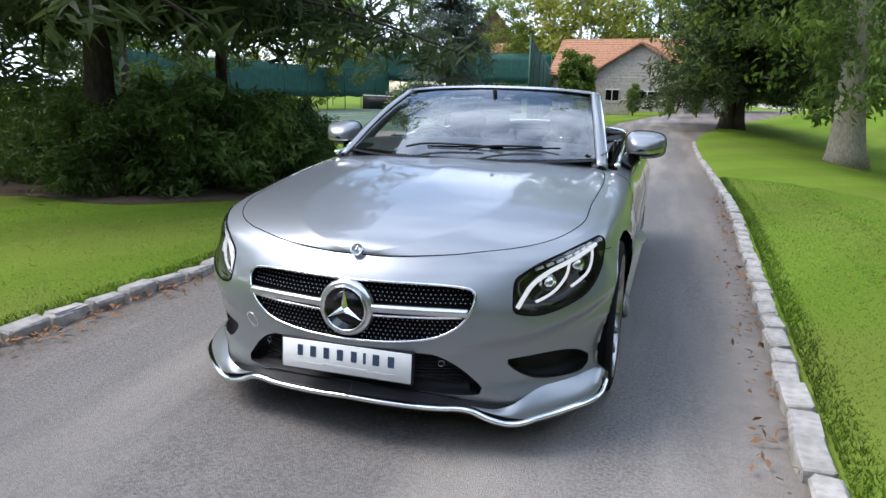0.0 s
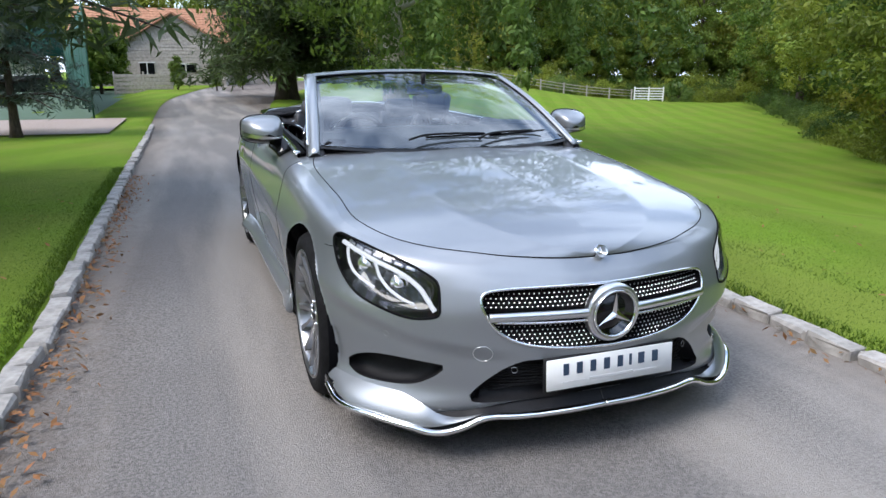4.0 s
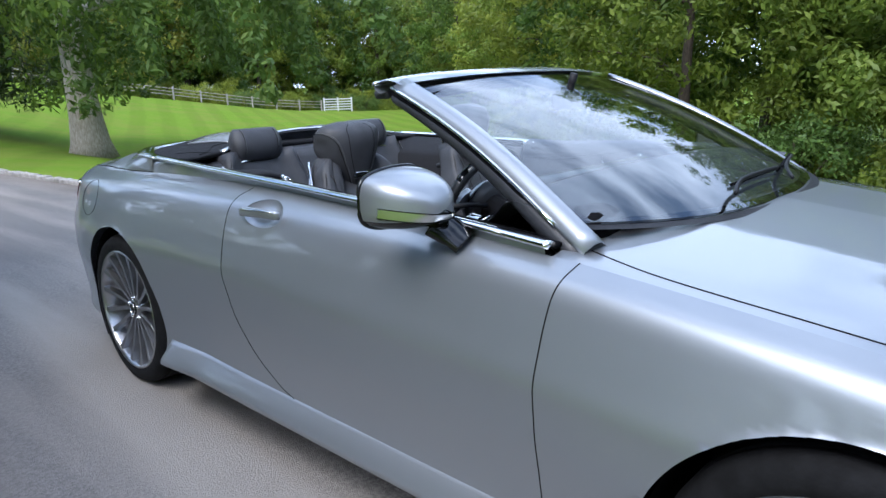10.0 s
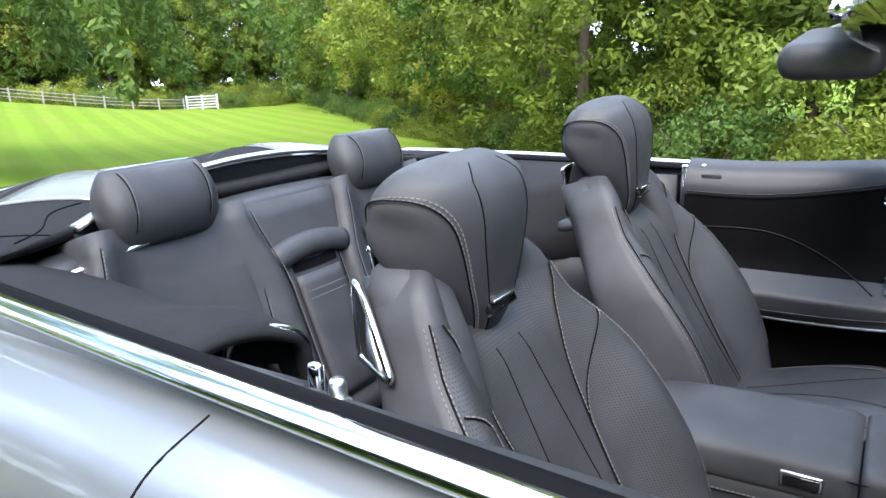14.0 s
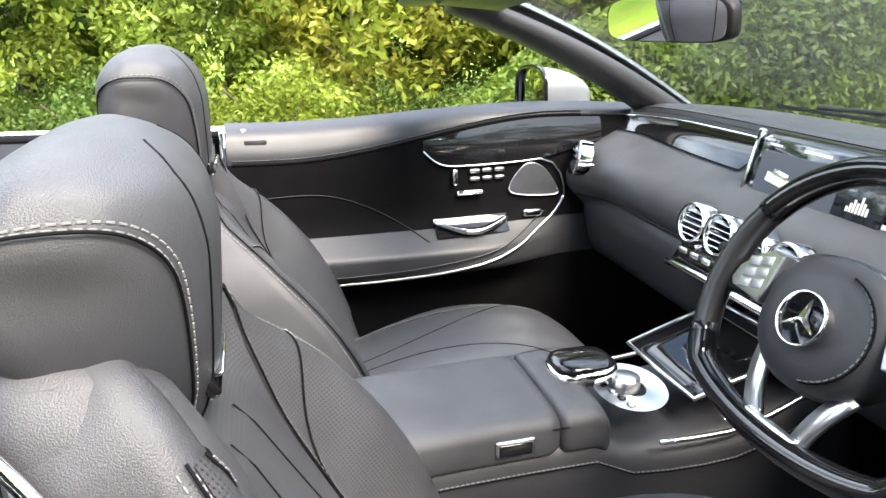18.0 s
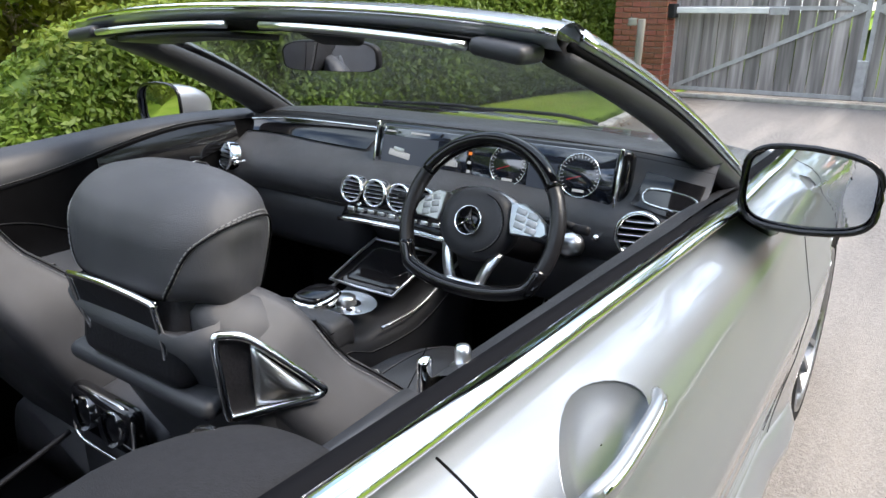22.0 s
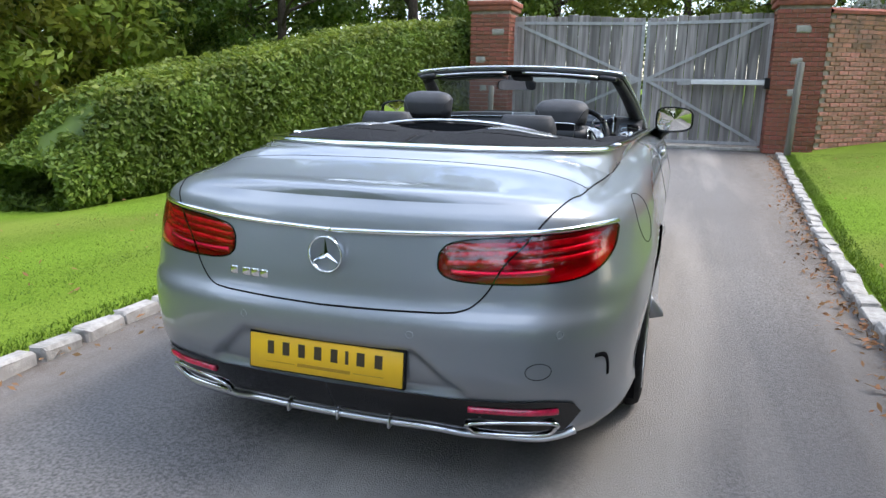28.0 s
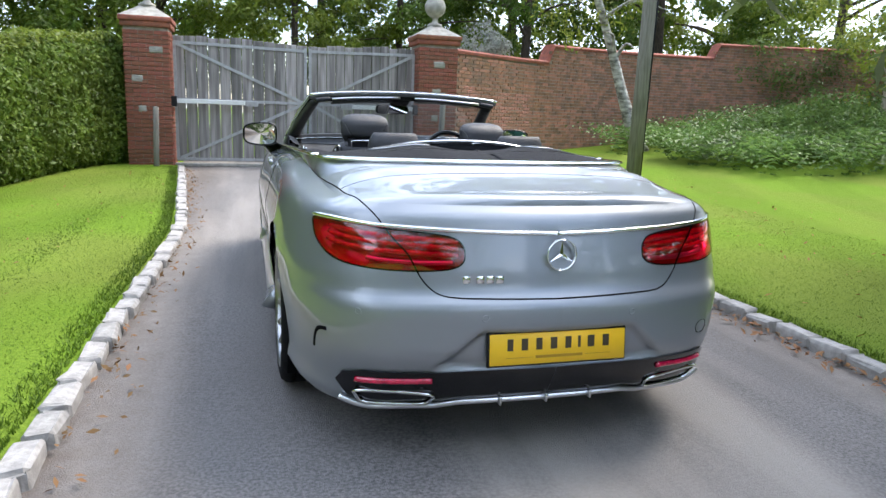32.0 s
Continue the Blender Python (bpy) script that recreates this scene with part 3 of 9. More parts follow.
def leaf_quads(centres, size, spread, per, up_bias=0.3, seed=0, aspect=0.8, droop=0.0):
    """Verts and faces of many small bent leaves scattered round the clump centres."""
    g = np.random.default_rng(seed)
    c = np.repeat(np.asarray(centres, float), per, axis=0)
    n = len(c)
    off = g.normal(size=(n, 3))
    off /= np.linalg.norm(off, axis=1)[:, None] + 1e-9
    off *= (g.random(n) ** 0.45)[:, None] * (spread[np.repeat(np.arange(len(centres)), per)][:, None] if isinstance(spread, np.ndarray) else spread)
    p = c + off * np.array([1, 1, 0.75])
    nrm = off / (np.linalg.norm(off, axis=1)[:, None] + 1e-9) + g.normal(size=(n, 3)) * 0.55 + np.array([0, 0, up_bias])
    nrm /= np.linalg.norm(nrm, axis=1)[:, None]
    ref = g.normal(size=(n, 3)) + np.array([0, 0, -droop])
    a = ref - nrm * (ref * nrm).sum(1)[:, None]
    a /= np.linalg.norm(a, axis=1)[:, None] + 1e-9
    b = np.cross(nrm, a)
    s = size * (0.6 + 0.8 * g.random(n))[:, None]
    v = np.stack([p - a * s, p + b * s * aspect * 0.5 + nrm * s * 0.12, p + a * s, p - b * s * aspect * 0.5 + nrm * s * 0.12], 1).reshape(-1, 3)
    f = np.arange(4 * n).reshape(-1, 4)
    return v, f


def np_mesh(name, v, f, material):
    me = bpy.data.meshes.new(name)
    nv, nf, k = len(v), len(f), f.shape[1]
    me.vertices.add(nv)
    me.vertices.foreach_set("co", np.ascontiguousarray(v, dtype=np.float32).ravel())
    me.loops.add(nf * k)
    me.loops.foreach_set("vertex_index", np.ascontiguousarray(f, dtype=np.int32).ravel())
    me.polygons.add(nf)
    me.polygons.foreach_set("loop_start", np.arange(0, nf * k, k, dtype=np.int32))
    me.update(calc_edges=True)
    me.materials.append(material)
    return me


def crown_points(n, rx, rz, z0, seed, hollow=0.55, flat=1.0):
    """Clump centres filling an uneven crown."""
    g = np.random.default_rng(seed)
    d = g.normal(size=(n * 3, 3))
    d /= np.linalg.norm(d, axis=1)[:, None]
    r = hollow + (1 - hollow) * g.random(n * 3) ** 0.6
    lump = np.array([noise.noise((x * 1.7 + seed, y * 1.7, z * 1.7)) for x, y, z in d])
    lump2 = np.array([noise.noise((x * 4.1, y * 4.1 + seed, z * 4.1)) for x, y, z in d])
    keep = (lump2 + g.random(n * 3) * 0.9 > 0.12)
    k = r * (1 + 0.42 * lump + 0.15 * lump2)
    p = d * k[:, None] * np.array([rx, rx, rz]) + np.array([0, 0, z0 + rz * flat])
    p = p[keep & (p[:, 2] > z0 - 0.2 * rz)][:n]
    return p


def trunk_data(height, r0, r1, lean=(0, 0), seed=0, wob=0.12, n=10):
    rnd = random.Random(seed)
    pts = [Vector((lean[0] * t + rnd.uniform(-wob, wob) * t, lean[1] * t + rnd.uniform(-wob, wob) * t, height * t)) for t in lin(0, 1, 6)]
    path = spline(pts, 4)
    m = len(path)
    scales = [(r0 * (1 + 0.55 * math.exp(-i / m * 16)) + (r1 - r0) * (i / (m - 1)) ** 0.8) for i in range(m)]
    return path, scales


def tree(name, at, height, crown_r, crown_z0, crown_rz, leaf, bark, label, seed=0, trunk_r=0.2, clumps=260, per=34, leaf_size=0.16, spread=0.75, lean=(0, 0), limbs=7, group="", hollow=0.55, trunk_h=None, droop=0.0):
    t = empty(name, at, label, "tree", group)
    path, sc = trunk_data(trunk_h or height * 0.8, trunk_r, trunk_r * 0.25, lean, seed)
    tube("trunk", path, 1.0, bark, t, "", n=12, scales=sc, up=(0.05, 1, 0))
    rnd = random.Random(seed + 5)
    top = path[-1]
    for k in range(limbs):
        i = int(len(path) * rnd.uniform(0.32, 0.85))
        a, el = rnd.uniform(0, 6.28) if limbs > 3 else k * 2.1, rnd.uniform(0.1, 0.8)
        ln = crown_r * rnd.uniform(0.55, 0.95)
        p0 = path[i]
        p2 = p0 + Vector((math.cos(a) * ln, math.sin(a) * ln, ln * el * 0.6))
        p1 = p0.lerp(p2, 0.45) + Vector((rnd.uniform(-0.3, 0.3), rnd.uniform(-0.3, 0.3), 0.3))
        lp = spline([p0, p1, p2], 6)
        tube("limb", lp, 1.0, bark, t, "", n=7, scales=[sc[i] * 0.5 * (1 - 0.85 * j / (len(lp) - 1)) for j in range(len(lp))], up=(0.1, 0.3, 1))
    cp = crown_points(clumps, crown_r, crown_rz, crown_z0, seed, hollow) + np.array([top.x * 0.7, top.y * 0.7, 0])
    v, f = leaf_quads(cp, leaf_size, spread, per, seed=seed, droop=droop)
    new_crown = new("crown", np_mesh("crown", v, f, leaf))
    new_crown.parent = t
    return t


# broadleaved wood trees, built once each
oak_far = tree("oak_tree", (-21, -2, ground_z(-21, -2)), 12, 4.6, 0.7, 5.2, LEAF_OAK, BARK_DARK, "broad green oak at the wood edge", 11, 0.28, 210, 98, 0.115, 0.62, group="wood edge trees")
lime_far = tree("lime_tree", (-19, -8, ground_z(-19, -8)), 11, 4.2, 0.3, 5.0, LEAF_LIGHT, BARK_DARK, "light green leafy tree at the wood edge", 12, 0.24, 200, 90, 0.11, 0.60, group="wood edge trees")
dark_far = tree("wood_tree", (-24, 6, ground_z(-24, 6)), 13, 4.8, 0.5, 6.0, LEAF_HEDGE, BARK_DARK, "dark green woodland tree", 13, 0.26, 210, 90, 0.12, 0.64, group="wood edge trees")
gold_far = tree("golden_tree", (-20, 10, ground_z(-20, 10)), 8, 3.2, 0.3, 3.4, LEAF_YELLOW, BARK, "yellowing tree at the wood edge", 14, 0.16, 220, 36, 0.15, 0.7, group="wood edge trees")
shrub_far = empty("shrub", (-15, 0, ground_z(-15, 0)), "leafy undergrowth shrub at the wood edge", "shrub", "wood shrubs")
v, f = leaf_quads(crown_points(120, 2.2, 1.2, -0.3, 21, 0.4, 0.6), 0.07, 0.5, 70, seed=21, aspect=0.95)
o = new("foliage", np_mesh("foliage", v, f, LEAF_LIGHT))
o.parent = shrub_far
shrub_dark = empty("dark_shrub", (-17, -4, ground_z(-17, -4)), "dark leafy shrub at the wood edge", "shrub", "wood shrubs")
v, f = leaf_quads(crown_points(120, 2.3, 1.4, -0.3, 22, 0.4, 0.6), 0.07, 0.5, 64, seed=22, aspect=0.9)
o = new("foliage", np_mesh("foliage", v, f, LEAF_DARK))
o.parent = shrub_dark
for sh in (shrub_far, shrub_dark):
    for k in range(4):
        a = 0.4 + 1.57 * k
        tube("stem", spline([(0.15 * math.cos(a), 0.15 * math.sin(a), -0.3), (0.5 * math.cos(a), 0.5 * math.sin(a), 0.6), (1.1 * math.cos(a), 1.1 * math.sin(a), 1.3)], 4), 0.03, BARK_DARK, sh, n=5)


def put(proto, x, y, s=1.0, turn=0.0, dz=0.0, sz=None):
    m = pose(x, y, ground_z(x, y) + dz, 0, 0, turn)
    c = copy_thing(proto, m)
    c.scale = (s, s, sz or s)
    return c


wr = random.Random(5)
# the wood along the west lawn: a front row, a back row and its undergrowth
EDGE = [(-19.5, 26), (-19, 18), (-18.5, 11), (-18.8, 5), (-19.6, -1), (-22.5, -7.5), (-26.5, -14), (-31, -21), (-36.5, -28.5), (-42, -36), (-48, -44), (-55, -53)]
for i_, (x, y) in enumerate(EDGE):
    put((oak_far, dark_far, oak_far, lime_far, oak_far, oak_far, dark_far, lime_far, oak_far, lime_far, dark_far, oak_far)[i_], x - 3.0 + wr.uniform(-0.8, 0.8), y + 0.6 + wr.uniform(-0.8, 0.8), wr.uniform(1.25, 1.55), wr.uniform(0, 360))
for i_, (x, y) in enumerate(EDGE):
    put((dark_far, oak_far, lime_far, dark_far)[i_ % 4], x - 9.5 + wr.uniform(-1.2, 1.2), y + 5 + wr.uniform(-1.5, 1.5), wr.uniform(1.6, 1.95), wr.uniform(0, 360))
for (x0, y0), (x1, y1) in zip(EDGE, EDGE[1:]):
    for q_ in (0.0, 0.33, 0.66):
        x, y = x0 + (x1 - x0) * q_ + wr.uniform(-0.7, 0.5), y0 + (y1 - y0) * q_
        put(shrub_dark if wr.random() < 0.7 else shrub_far, x - 0.6, y, wr.uniform(0.62, 1.0), wr.uniform(0, 360))
for x, y, s_ in ((-20.5, 9.0, 1.1), (-20, 14.5, 1.2), (-33, -19, 1.2), (-20.8, 2.6, 0.9)):
    put(gold_far, x, y, s_, wr.uniform(0, 360))
# trees beyond the gate and round the house, and the distance
for x, y, p, s in ((-13, 19, dark_far, 0.85), (-17, 23, dark_far, 1.0), (-11.5, 27, oak_far, 1.1), (-22, 30, dark_far, 1.3), (-9, 22, dark_far, 1.0), (-4, 25, oak_far, 0.95), (1, 24, lime_far, 0.9), (5.5, 26, oak_far, 1.0), (11, 25, dark_far, 1.05), (17, 24, dark_far, 1.1), (22, 19, oak_far, 1.1), (25, 12, dark_far, 1.1),
                   (-7, 31, oak_far, 1.3), (3, 33, dark_far, 1.3), (13, 32, oak_far, 1.4), (24, 28, lime_far, 1.3), (28, 4, oak_far, 1.2), (27, -5, dark_far, 1.2), (22, -12, oak_far, 1.0), (20, -19, dark_far, 1.0),
                   (30, -30, oak_far, 1.2), (26, -45, lime_far, 1.2), (18, -70, lime_far, 1.3), (9, -76, gold_far, 2.2), (1, -80, lime_far, 1.5), (-6, -78, lime_far, 1.3), (-14, -84, oak_far, 1.3), (-23, -86, dark_far, 1.5),
                   (-33, -84, lime_far, 1.4), (28, -62, oak_far, 1.4), (14, -88, oak_far, 1.6), (-12, -96, oak_far, 1.7), (-44, -80, oak_far, 1.6), (34, -14, lime_far, 1.3)):
    put(p, x, y, s * wr.uniform(0.92, 1.08), wr.uniform(0, 360))

# woods that close the view beyond the lawns
for k in range(21):
    th, R = radians(34 + 48 * k / 20), 88 + 6 * (k % 2)
    x, y = -R * math.cos(th), -R * math.sin(th)
    if x < -9:
        put((lime_far, oak_far, dark_far, lime_far, gold_far)[k % 5], x + wr.uniform(-1.5, 1.5), y + wr.uniform(-1.5, 1.5), wr.uniform(1.35, 1.75) * (1.3 if k % 5 == 4 else 1), wr.uniform(0, 360))

for k in range(15):
    th, R = radians(38 + 46 * k / 14), 92 + 5 * (k % 2)
    put((oak_far, lime_far, dark_far)[k % 3], -R * math.cos(th) + wr.uniform(-1.5, 1.5), -R * math.sin(th) + wr.uniform(-1.5, 1.5), wr.uniform(1.5, 1.9), wr.uniform(0, 360))
# garden shrubs behind the far fence
for k in range(24):
    th, R = radians(40 + 42 * k / 23), 82 + 4 * ((k * 0.37) % 1)
    put((shrub_far, shrub_dark, shrub_far)[k % 3], -R * math.cos(th), -R * math.sin(th), wr.uniform(1.1, 1.9), wr.uniform(0, 360))

# the big oak on the west lawn, hanging over
oak = tree("oak_tree", (-7.3, -24.2, ground_z(-7.3, -24.2) - 0.05), 20, 12.0, 3.3, 8.2, LEAF_OAK, BARK, "mature oak with pale trunk and low hanging leaves", 31, 0.56, 620, 62, 0.15, 1.05, (0.6, -0.5), 11, hollow=0.35, droop=1.2)
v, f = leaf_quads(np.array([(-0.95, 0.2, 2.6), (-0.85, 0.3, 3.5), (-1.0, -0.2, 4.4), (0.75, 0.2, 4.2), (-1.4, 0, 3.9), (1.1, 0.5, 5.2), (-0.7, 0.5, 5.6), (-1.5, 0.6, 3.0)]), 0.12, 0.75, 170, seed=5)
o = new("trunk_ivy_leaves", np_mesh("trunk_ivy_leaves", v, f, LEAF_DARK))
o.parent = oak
# boughs that hang low over the lawn on the open side
hang = []
for k in range(19):
    a_, r_ = radians(70 + 11 * k), 6.0 + 6.5 * ((k * 0.37) % 1)
    low_ = 1.9 + 1.5 * ((k * 0.61) % 1)
    for q_ in lin(0, 1, 12):
        hang.append((math.cos(a_) * r_ * (0.75 + 0.25 * q_), math.sin(a_) * r_ * (0.75 + 0.25 * q_), 6.6 + (low_ - 6.6) * q_ ** 1.5))
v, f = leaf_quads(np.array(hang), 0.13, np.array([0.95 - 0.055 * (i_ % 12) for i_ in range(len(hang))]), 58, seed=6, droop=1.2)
# backlit shade of these oak leaves is put into the darker colour
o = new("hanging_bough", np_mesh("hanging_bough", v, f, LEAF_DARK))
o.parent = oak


def conifer(name, at, height, r, z0, leaf, bark, label, seed, trunk_r=0.2, tiers=16, droop=0.25, per=10, twig=0.35, trunks=1):
    """Trunk with whorls of boughs, each set with flat sprays of needles."""
    t = empty(name, at, label, "tree")
    rnd = random.Random(seed)
    for k in range(trunks):
        path, sc = trunk_data(height, trunk_r, 0.02, (rnd.uniform(-0.5, 0.5) * (trunks > 1), rnd.uniform(-0.5, 0.5) * (trunks > 1)), seed + k, 0.05)
        off = Vector((k * 0.55, k * 0.2, 0))
        tube("trunk", [p + off for p in path], 1.0, bark, t, "", n=10, scales=sc, up=(0.05, 1, 0))
    cs, sp = [], []
    for i in range(tiers):
        f_ = i / (tiers - 1)
        z = z0 + (height * 0.98 - z0) * f_
        rr = r * (1 - f_) ** 0.8 + 0.12
        for k in range(per):
            a = rnd.uniform(0, 6.28)
            ln = rr * rnd.uniform(0.7, 1.08)
            p0, p2 = Vector((0, 0, z)), Vector((math.cos(a) * ln, math.sin(a) * ln, z - ln * droop + rnd.uniform(-0.1, 0.1)))
            p1 = p0.lerp(p2, 0.5) + Vector((0, 0, 0.10 * ln))
            lp = spline([p0, p1, p2], 4)
            if k % 2 == 0:
                tube("bough", lp, 1.0, bark, t, "", n=5, scales=[max(0.045 * rr / r * (1 - 0.8 * j / (len(lp) - 1)), 0.004) for j in range(len(lp))], up=(0.1, 0.2, 1))
            for j in range(1, 9):
                q = j / 8
                pos = p0.lerp(p1, q * 2) if q < 0.5 else p1.lerp(p2, q * 2 - 1)
                cs.append((pos.x, pos.y, pos.z - 0.03))
                sp.append(twig * (0.5 + 0.6 * math.sin(q * 2.6)))
    v, f = leaf_quads(np.array(cs), 0.13 * (twig / 0.35), np.array(sp), 16, 0.9, seed, 0.32, droop=0.6)
    o_ = new("needles", np_mesh("needles", v, f, leaf))
    o_.parent = t
    return t


conifer("cedar_tree", (-4.2, -32.5, ground_z(-4.2, -32.5)), 11, 5.0, 1.7, LEAF_CEDAR, BARK_DARK, "dark green cedar with spreading boughs", 41, 0.28, 17, 0.12, 13, 0.75, 2)
conifer("cedar_tree", (6.15, -3.0, 0), 10, 4.4, 2.2, LEAF_CEDAR, BARK_DARK, "large dark cedar with wide layered boughs", 42, 0.21, 14, 0.08, 17, 0.46)
conifer("cedar_tree", (4.95, -4.0, 0), 7.5, 2.5, 2.3, LEAF_CEDAR, BARK_DARK, "slender dark cedar among the rhododendrons", 46, 0.10, 11, 0.12, 13, 0.42)
conifer("cedar_tree", (13.0, -5.0, 0), 12, 5.5, 1.2, LEAF_CEDAR, BARK_DARK, "large dark cedar behind the shrubs", 45, 0.3, 12, 0.12, 9, 0.8)
conifer("blue_spruce", (4.95, -14.6, ground_z(4.95, -14.6)), 5.6, 1.75, 0.95, LEAF_BLUE, BARK_DARK, "young blue-grey spruce beside the court", 43, 0.11, 15, 0.10, 9, 0.27)
cyp = empty("cypress_tree", (5.6, -44, ground_z(5.6, -44)), "narrow green cypress near the barn", "tree", "cypress trees")
v, f = leaf_quads(np.concatenate([crown_points(90, 0.75, 2.3, 0.1, 44, 0.3)]), 0.16, 0.42, 34, seed=44)
o = new("foliage", np_mesh("foliage", v, f, LEAF_HEDGE))
o.parent = cyp
tube("trunk", [(0, 0, -0.1), (0, 0, 1.5)], 0.1, BARK_DARK, cyp, n=8, up=(1, 0, 0))
for x, y, s in ((4.7, -45, 0.95), (-1.0, -41, 0.42), (1.2, -41.5, 0.45), (-2.6, -42, 0.4)):
    put(cyp, x, y, s, 40 * x)

# rhododendrons in a bed of bare soil on the east lawn
rho = empty("rhododendron", (4.65, -3.05, 0.02), "large rhododendron bush with dark glossy leaves", "shrub", "rhododendrons")
v, f = leaf_quads(crown_points(150, 1.25, 0.74, 0.12, 51, 0.5, 0.75), 0.070, 0.24, 56, 0.5, 51, 0.42)
o = new("foliage", np_mesh("foliage", v, f, LEAF_DARK))
o.parent = rho
for k in range(9):
    a = k * 0.7
    tube("stem", spline([(0.1 * math.cos(a), 0.1 * math.sin(a), -0.03), (0.4 * math.cos(a), 0.4 * math.sin(a), 0.4), (0.95 * math.cos(a), 0.95 * math.sin(a), 0.9)], 5), 0.018, BARK_DARK, rho, n=5)
for x, y, s, a in ((4.45, -4.5, 0.85, 150), (5.75, -2.35, 0.82, 70), (6.0, -4.4, 1.0, 220), (7.2, -3.3, 0.95, 300), (5.3, -5.6, 0.9, 110)):
    put(rho, x, y, s, a)
surf("shrub_bed", lambda a, r: (5.9 + r * (2.5 + 0.18 * math.sin(3 * a) + 0.1 * math.sin(7 * a)) * math.cos(a), -3.85 + r * (2.5 + 0.18 * math.sin(3 * a) + 0.1 * math.sin(7 * a)) * math.sin(a), 0.053 + 0.05 * (1 - r) + ground_z(5.9 + 2.5 * r * math.cos(a), -3.85 + 2.5 * r * math.sin(a))), lin(0, 2 * math.pi, 49), lin(0.02, 1, 8), DIRT, None, "bare brown soil under the shrubs", kind="structure")
thin = tree("young_shrub_tree", (5.9, -13.9, ground_z(5.9, -13.9)), 1.9, 0.55, 0.5, 0.65, LEAF_HEDGE, BARK, "thin young shrub beside the court", 52, 0.025, 26, 26, 0.06, 0.25, limbs=5)

# ---- gate, pillars and wall ----
GATE_Y, GATE_MID = 10.2, 0.24


def pillar(name, x0, x1, y0, y1, label):
    p = empty(name, ((x0 + x1) / 2, (y0 + y1) / 2, 0), label, "gate pillar", "gate pillars")
    w, d, H = x1 - x0, y1 - y0, 2.60
    part("core", rbox(w - 0.03, d - 0.03, H, 0.004, 1, (0, 0, H / 2)), MORTAR, p, "lime mortar core", smooth=False)
    ch = 0.082
    nb = round(w / 0.235)
    bl = w / nb
    rnd = random.Random(int(x0 * 10))
    bricks = []
    for k in range(5):
        bm = rbox(1, 0.06, ch - 0.012, 0.006, 1)
        for v_ in bm.verts:
            v_.co += Vector((0, rnd.uniform(-1, 1), rnd.uniform(-1, 1))) * 0.003
        me = bpy.data.meshes.new("brick")
        bm.to_mesh(me)
        bm.free()
        me.materials.append(BRICK)
        bricks.append(me)

    def lay(cx, cy, z, ln, turn):
        b = new("brick", bricks[rnd.randrange(5)])
        b.parent = p
        b.matrix_basis = pose(cx, cy, z, 0, 0, turn) @ Matrix.Diagonal((ln - 0.012, 1, 1, 1))

    for r in range(int(H / ch)):
        z = ch * (r + 0.5)
        half = bl / 2 if r % 2 else 0
        xs = [-w / 2 + half + bl * i for i in range(nb + 1)]
        for xa in ([-w / 2] if half else []) + xs:
            xb = min((xa + bl) if xa > -w / 2 or not half else xa + half, w / 2)
            if xb - xa > 0.03:
                lay((xa + xb) / 2, -d / 2 + 0.024 + rnd.uniform(-0.004, 0.004), z, xb - xa, 0)
        sd = 1 if x0 < 0 else -1
        nd = 3
        for i in range(nd):
            ya = -d / 2 + 0.06 + (d - 0.06) / nd * i
            lay(sd * (w / 2 - 0.024), ya + (d - 0.06) / nd / 2, z, (d - 0.06) / nd, 90)
    part("cap_course", rbox(w + 0.07, d + 0.07, 0.10, 0.008, 1, (0, 0, H + 0.05)), BRICK, p, "projecting brick cap course")
    part("cap_course", rbox(w + 0.12, d + 0.12, 0.09, 0.008, 1, (0, 0, H + 0.145)), BRICK, p)
    bm = bmesh.new()
    bmesh.ops.create_cone(bm, cap_ends=True, segments=4, radius1=(w + 0.12) * 0.70, radius2=0.16, depth=0.22)
    bmesh.ops.rotate(bm, cent=(0, 0, 0), matrix=Matrix.Rotation(math.pi / 4, 3, "Z"), verts=bm.verts)
    bmesh.ops.translate(bm, vec=(0, 0, H + 0.30), verts=bm.verts)
    part("stone_cap", bm, STONE, p, "weathered stone cap", smooth=False)
    lathe("ball_finial", [(0.0, 0.0), (0.16, 0.0), (0.15, 0.05), (0.07, 0.09), (0.055, 0.16), (0.09, 0.21)] + [(0.22 * math.sin(t), 0.40 - 0.22 * math.cos(t)) for t in lin(0.45, math.pi, 14)], STONE, p, "stone ball finial", 28, "z", (0, 0, H + 0.40))
    for k in range(3):
        part("stone_block", rbox(0.16 + 0.05 * k, 0.05, 0.14, 0.03, 2, (rnd.uniform(-0.2, 0.2), -d / 2 + 0.012, 1.1 + 0.55 * k)), STONE, p, "pale stone block set in the brick")
    return p


pillar("gate_pillar", -3.17, -2.36, 9.86, 10.70, "red brick gate pillar with stone ball finial beside the hedge")
pillar("gate_pillar", 2.49, 3.33, 9.86, 10.70, "red brick gate pillar with stone ball finial beside the wall")


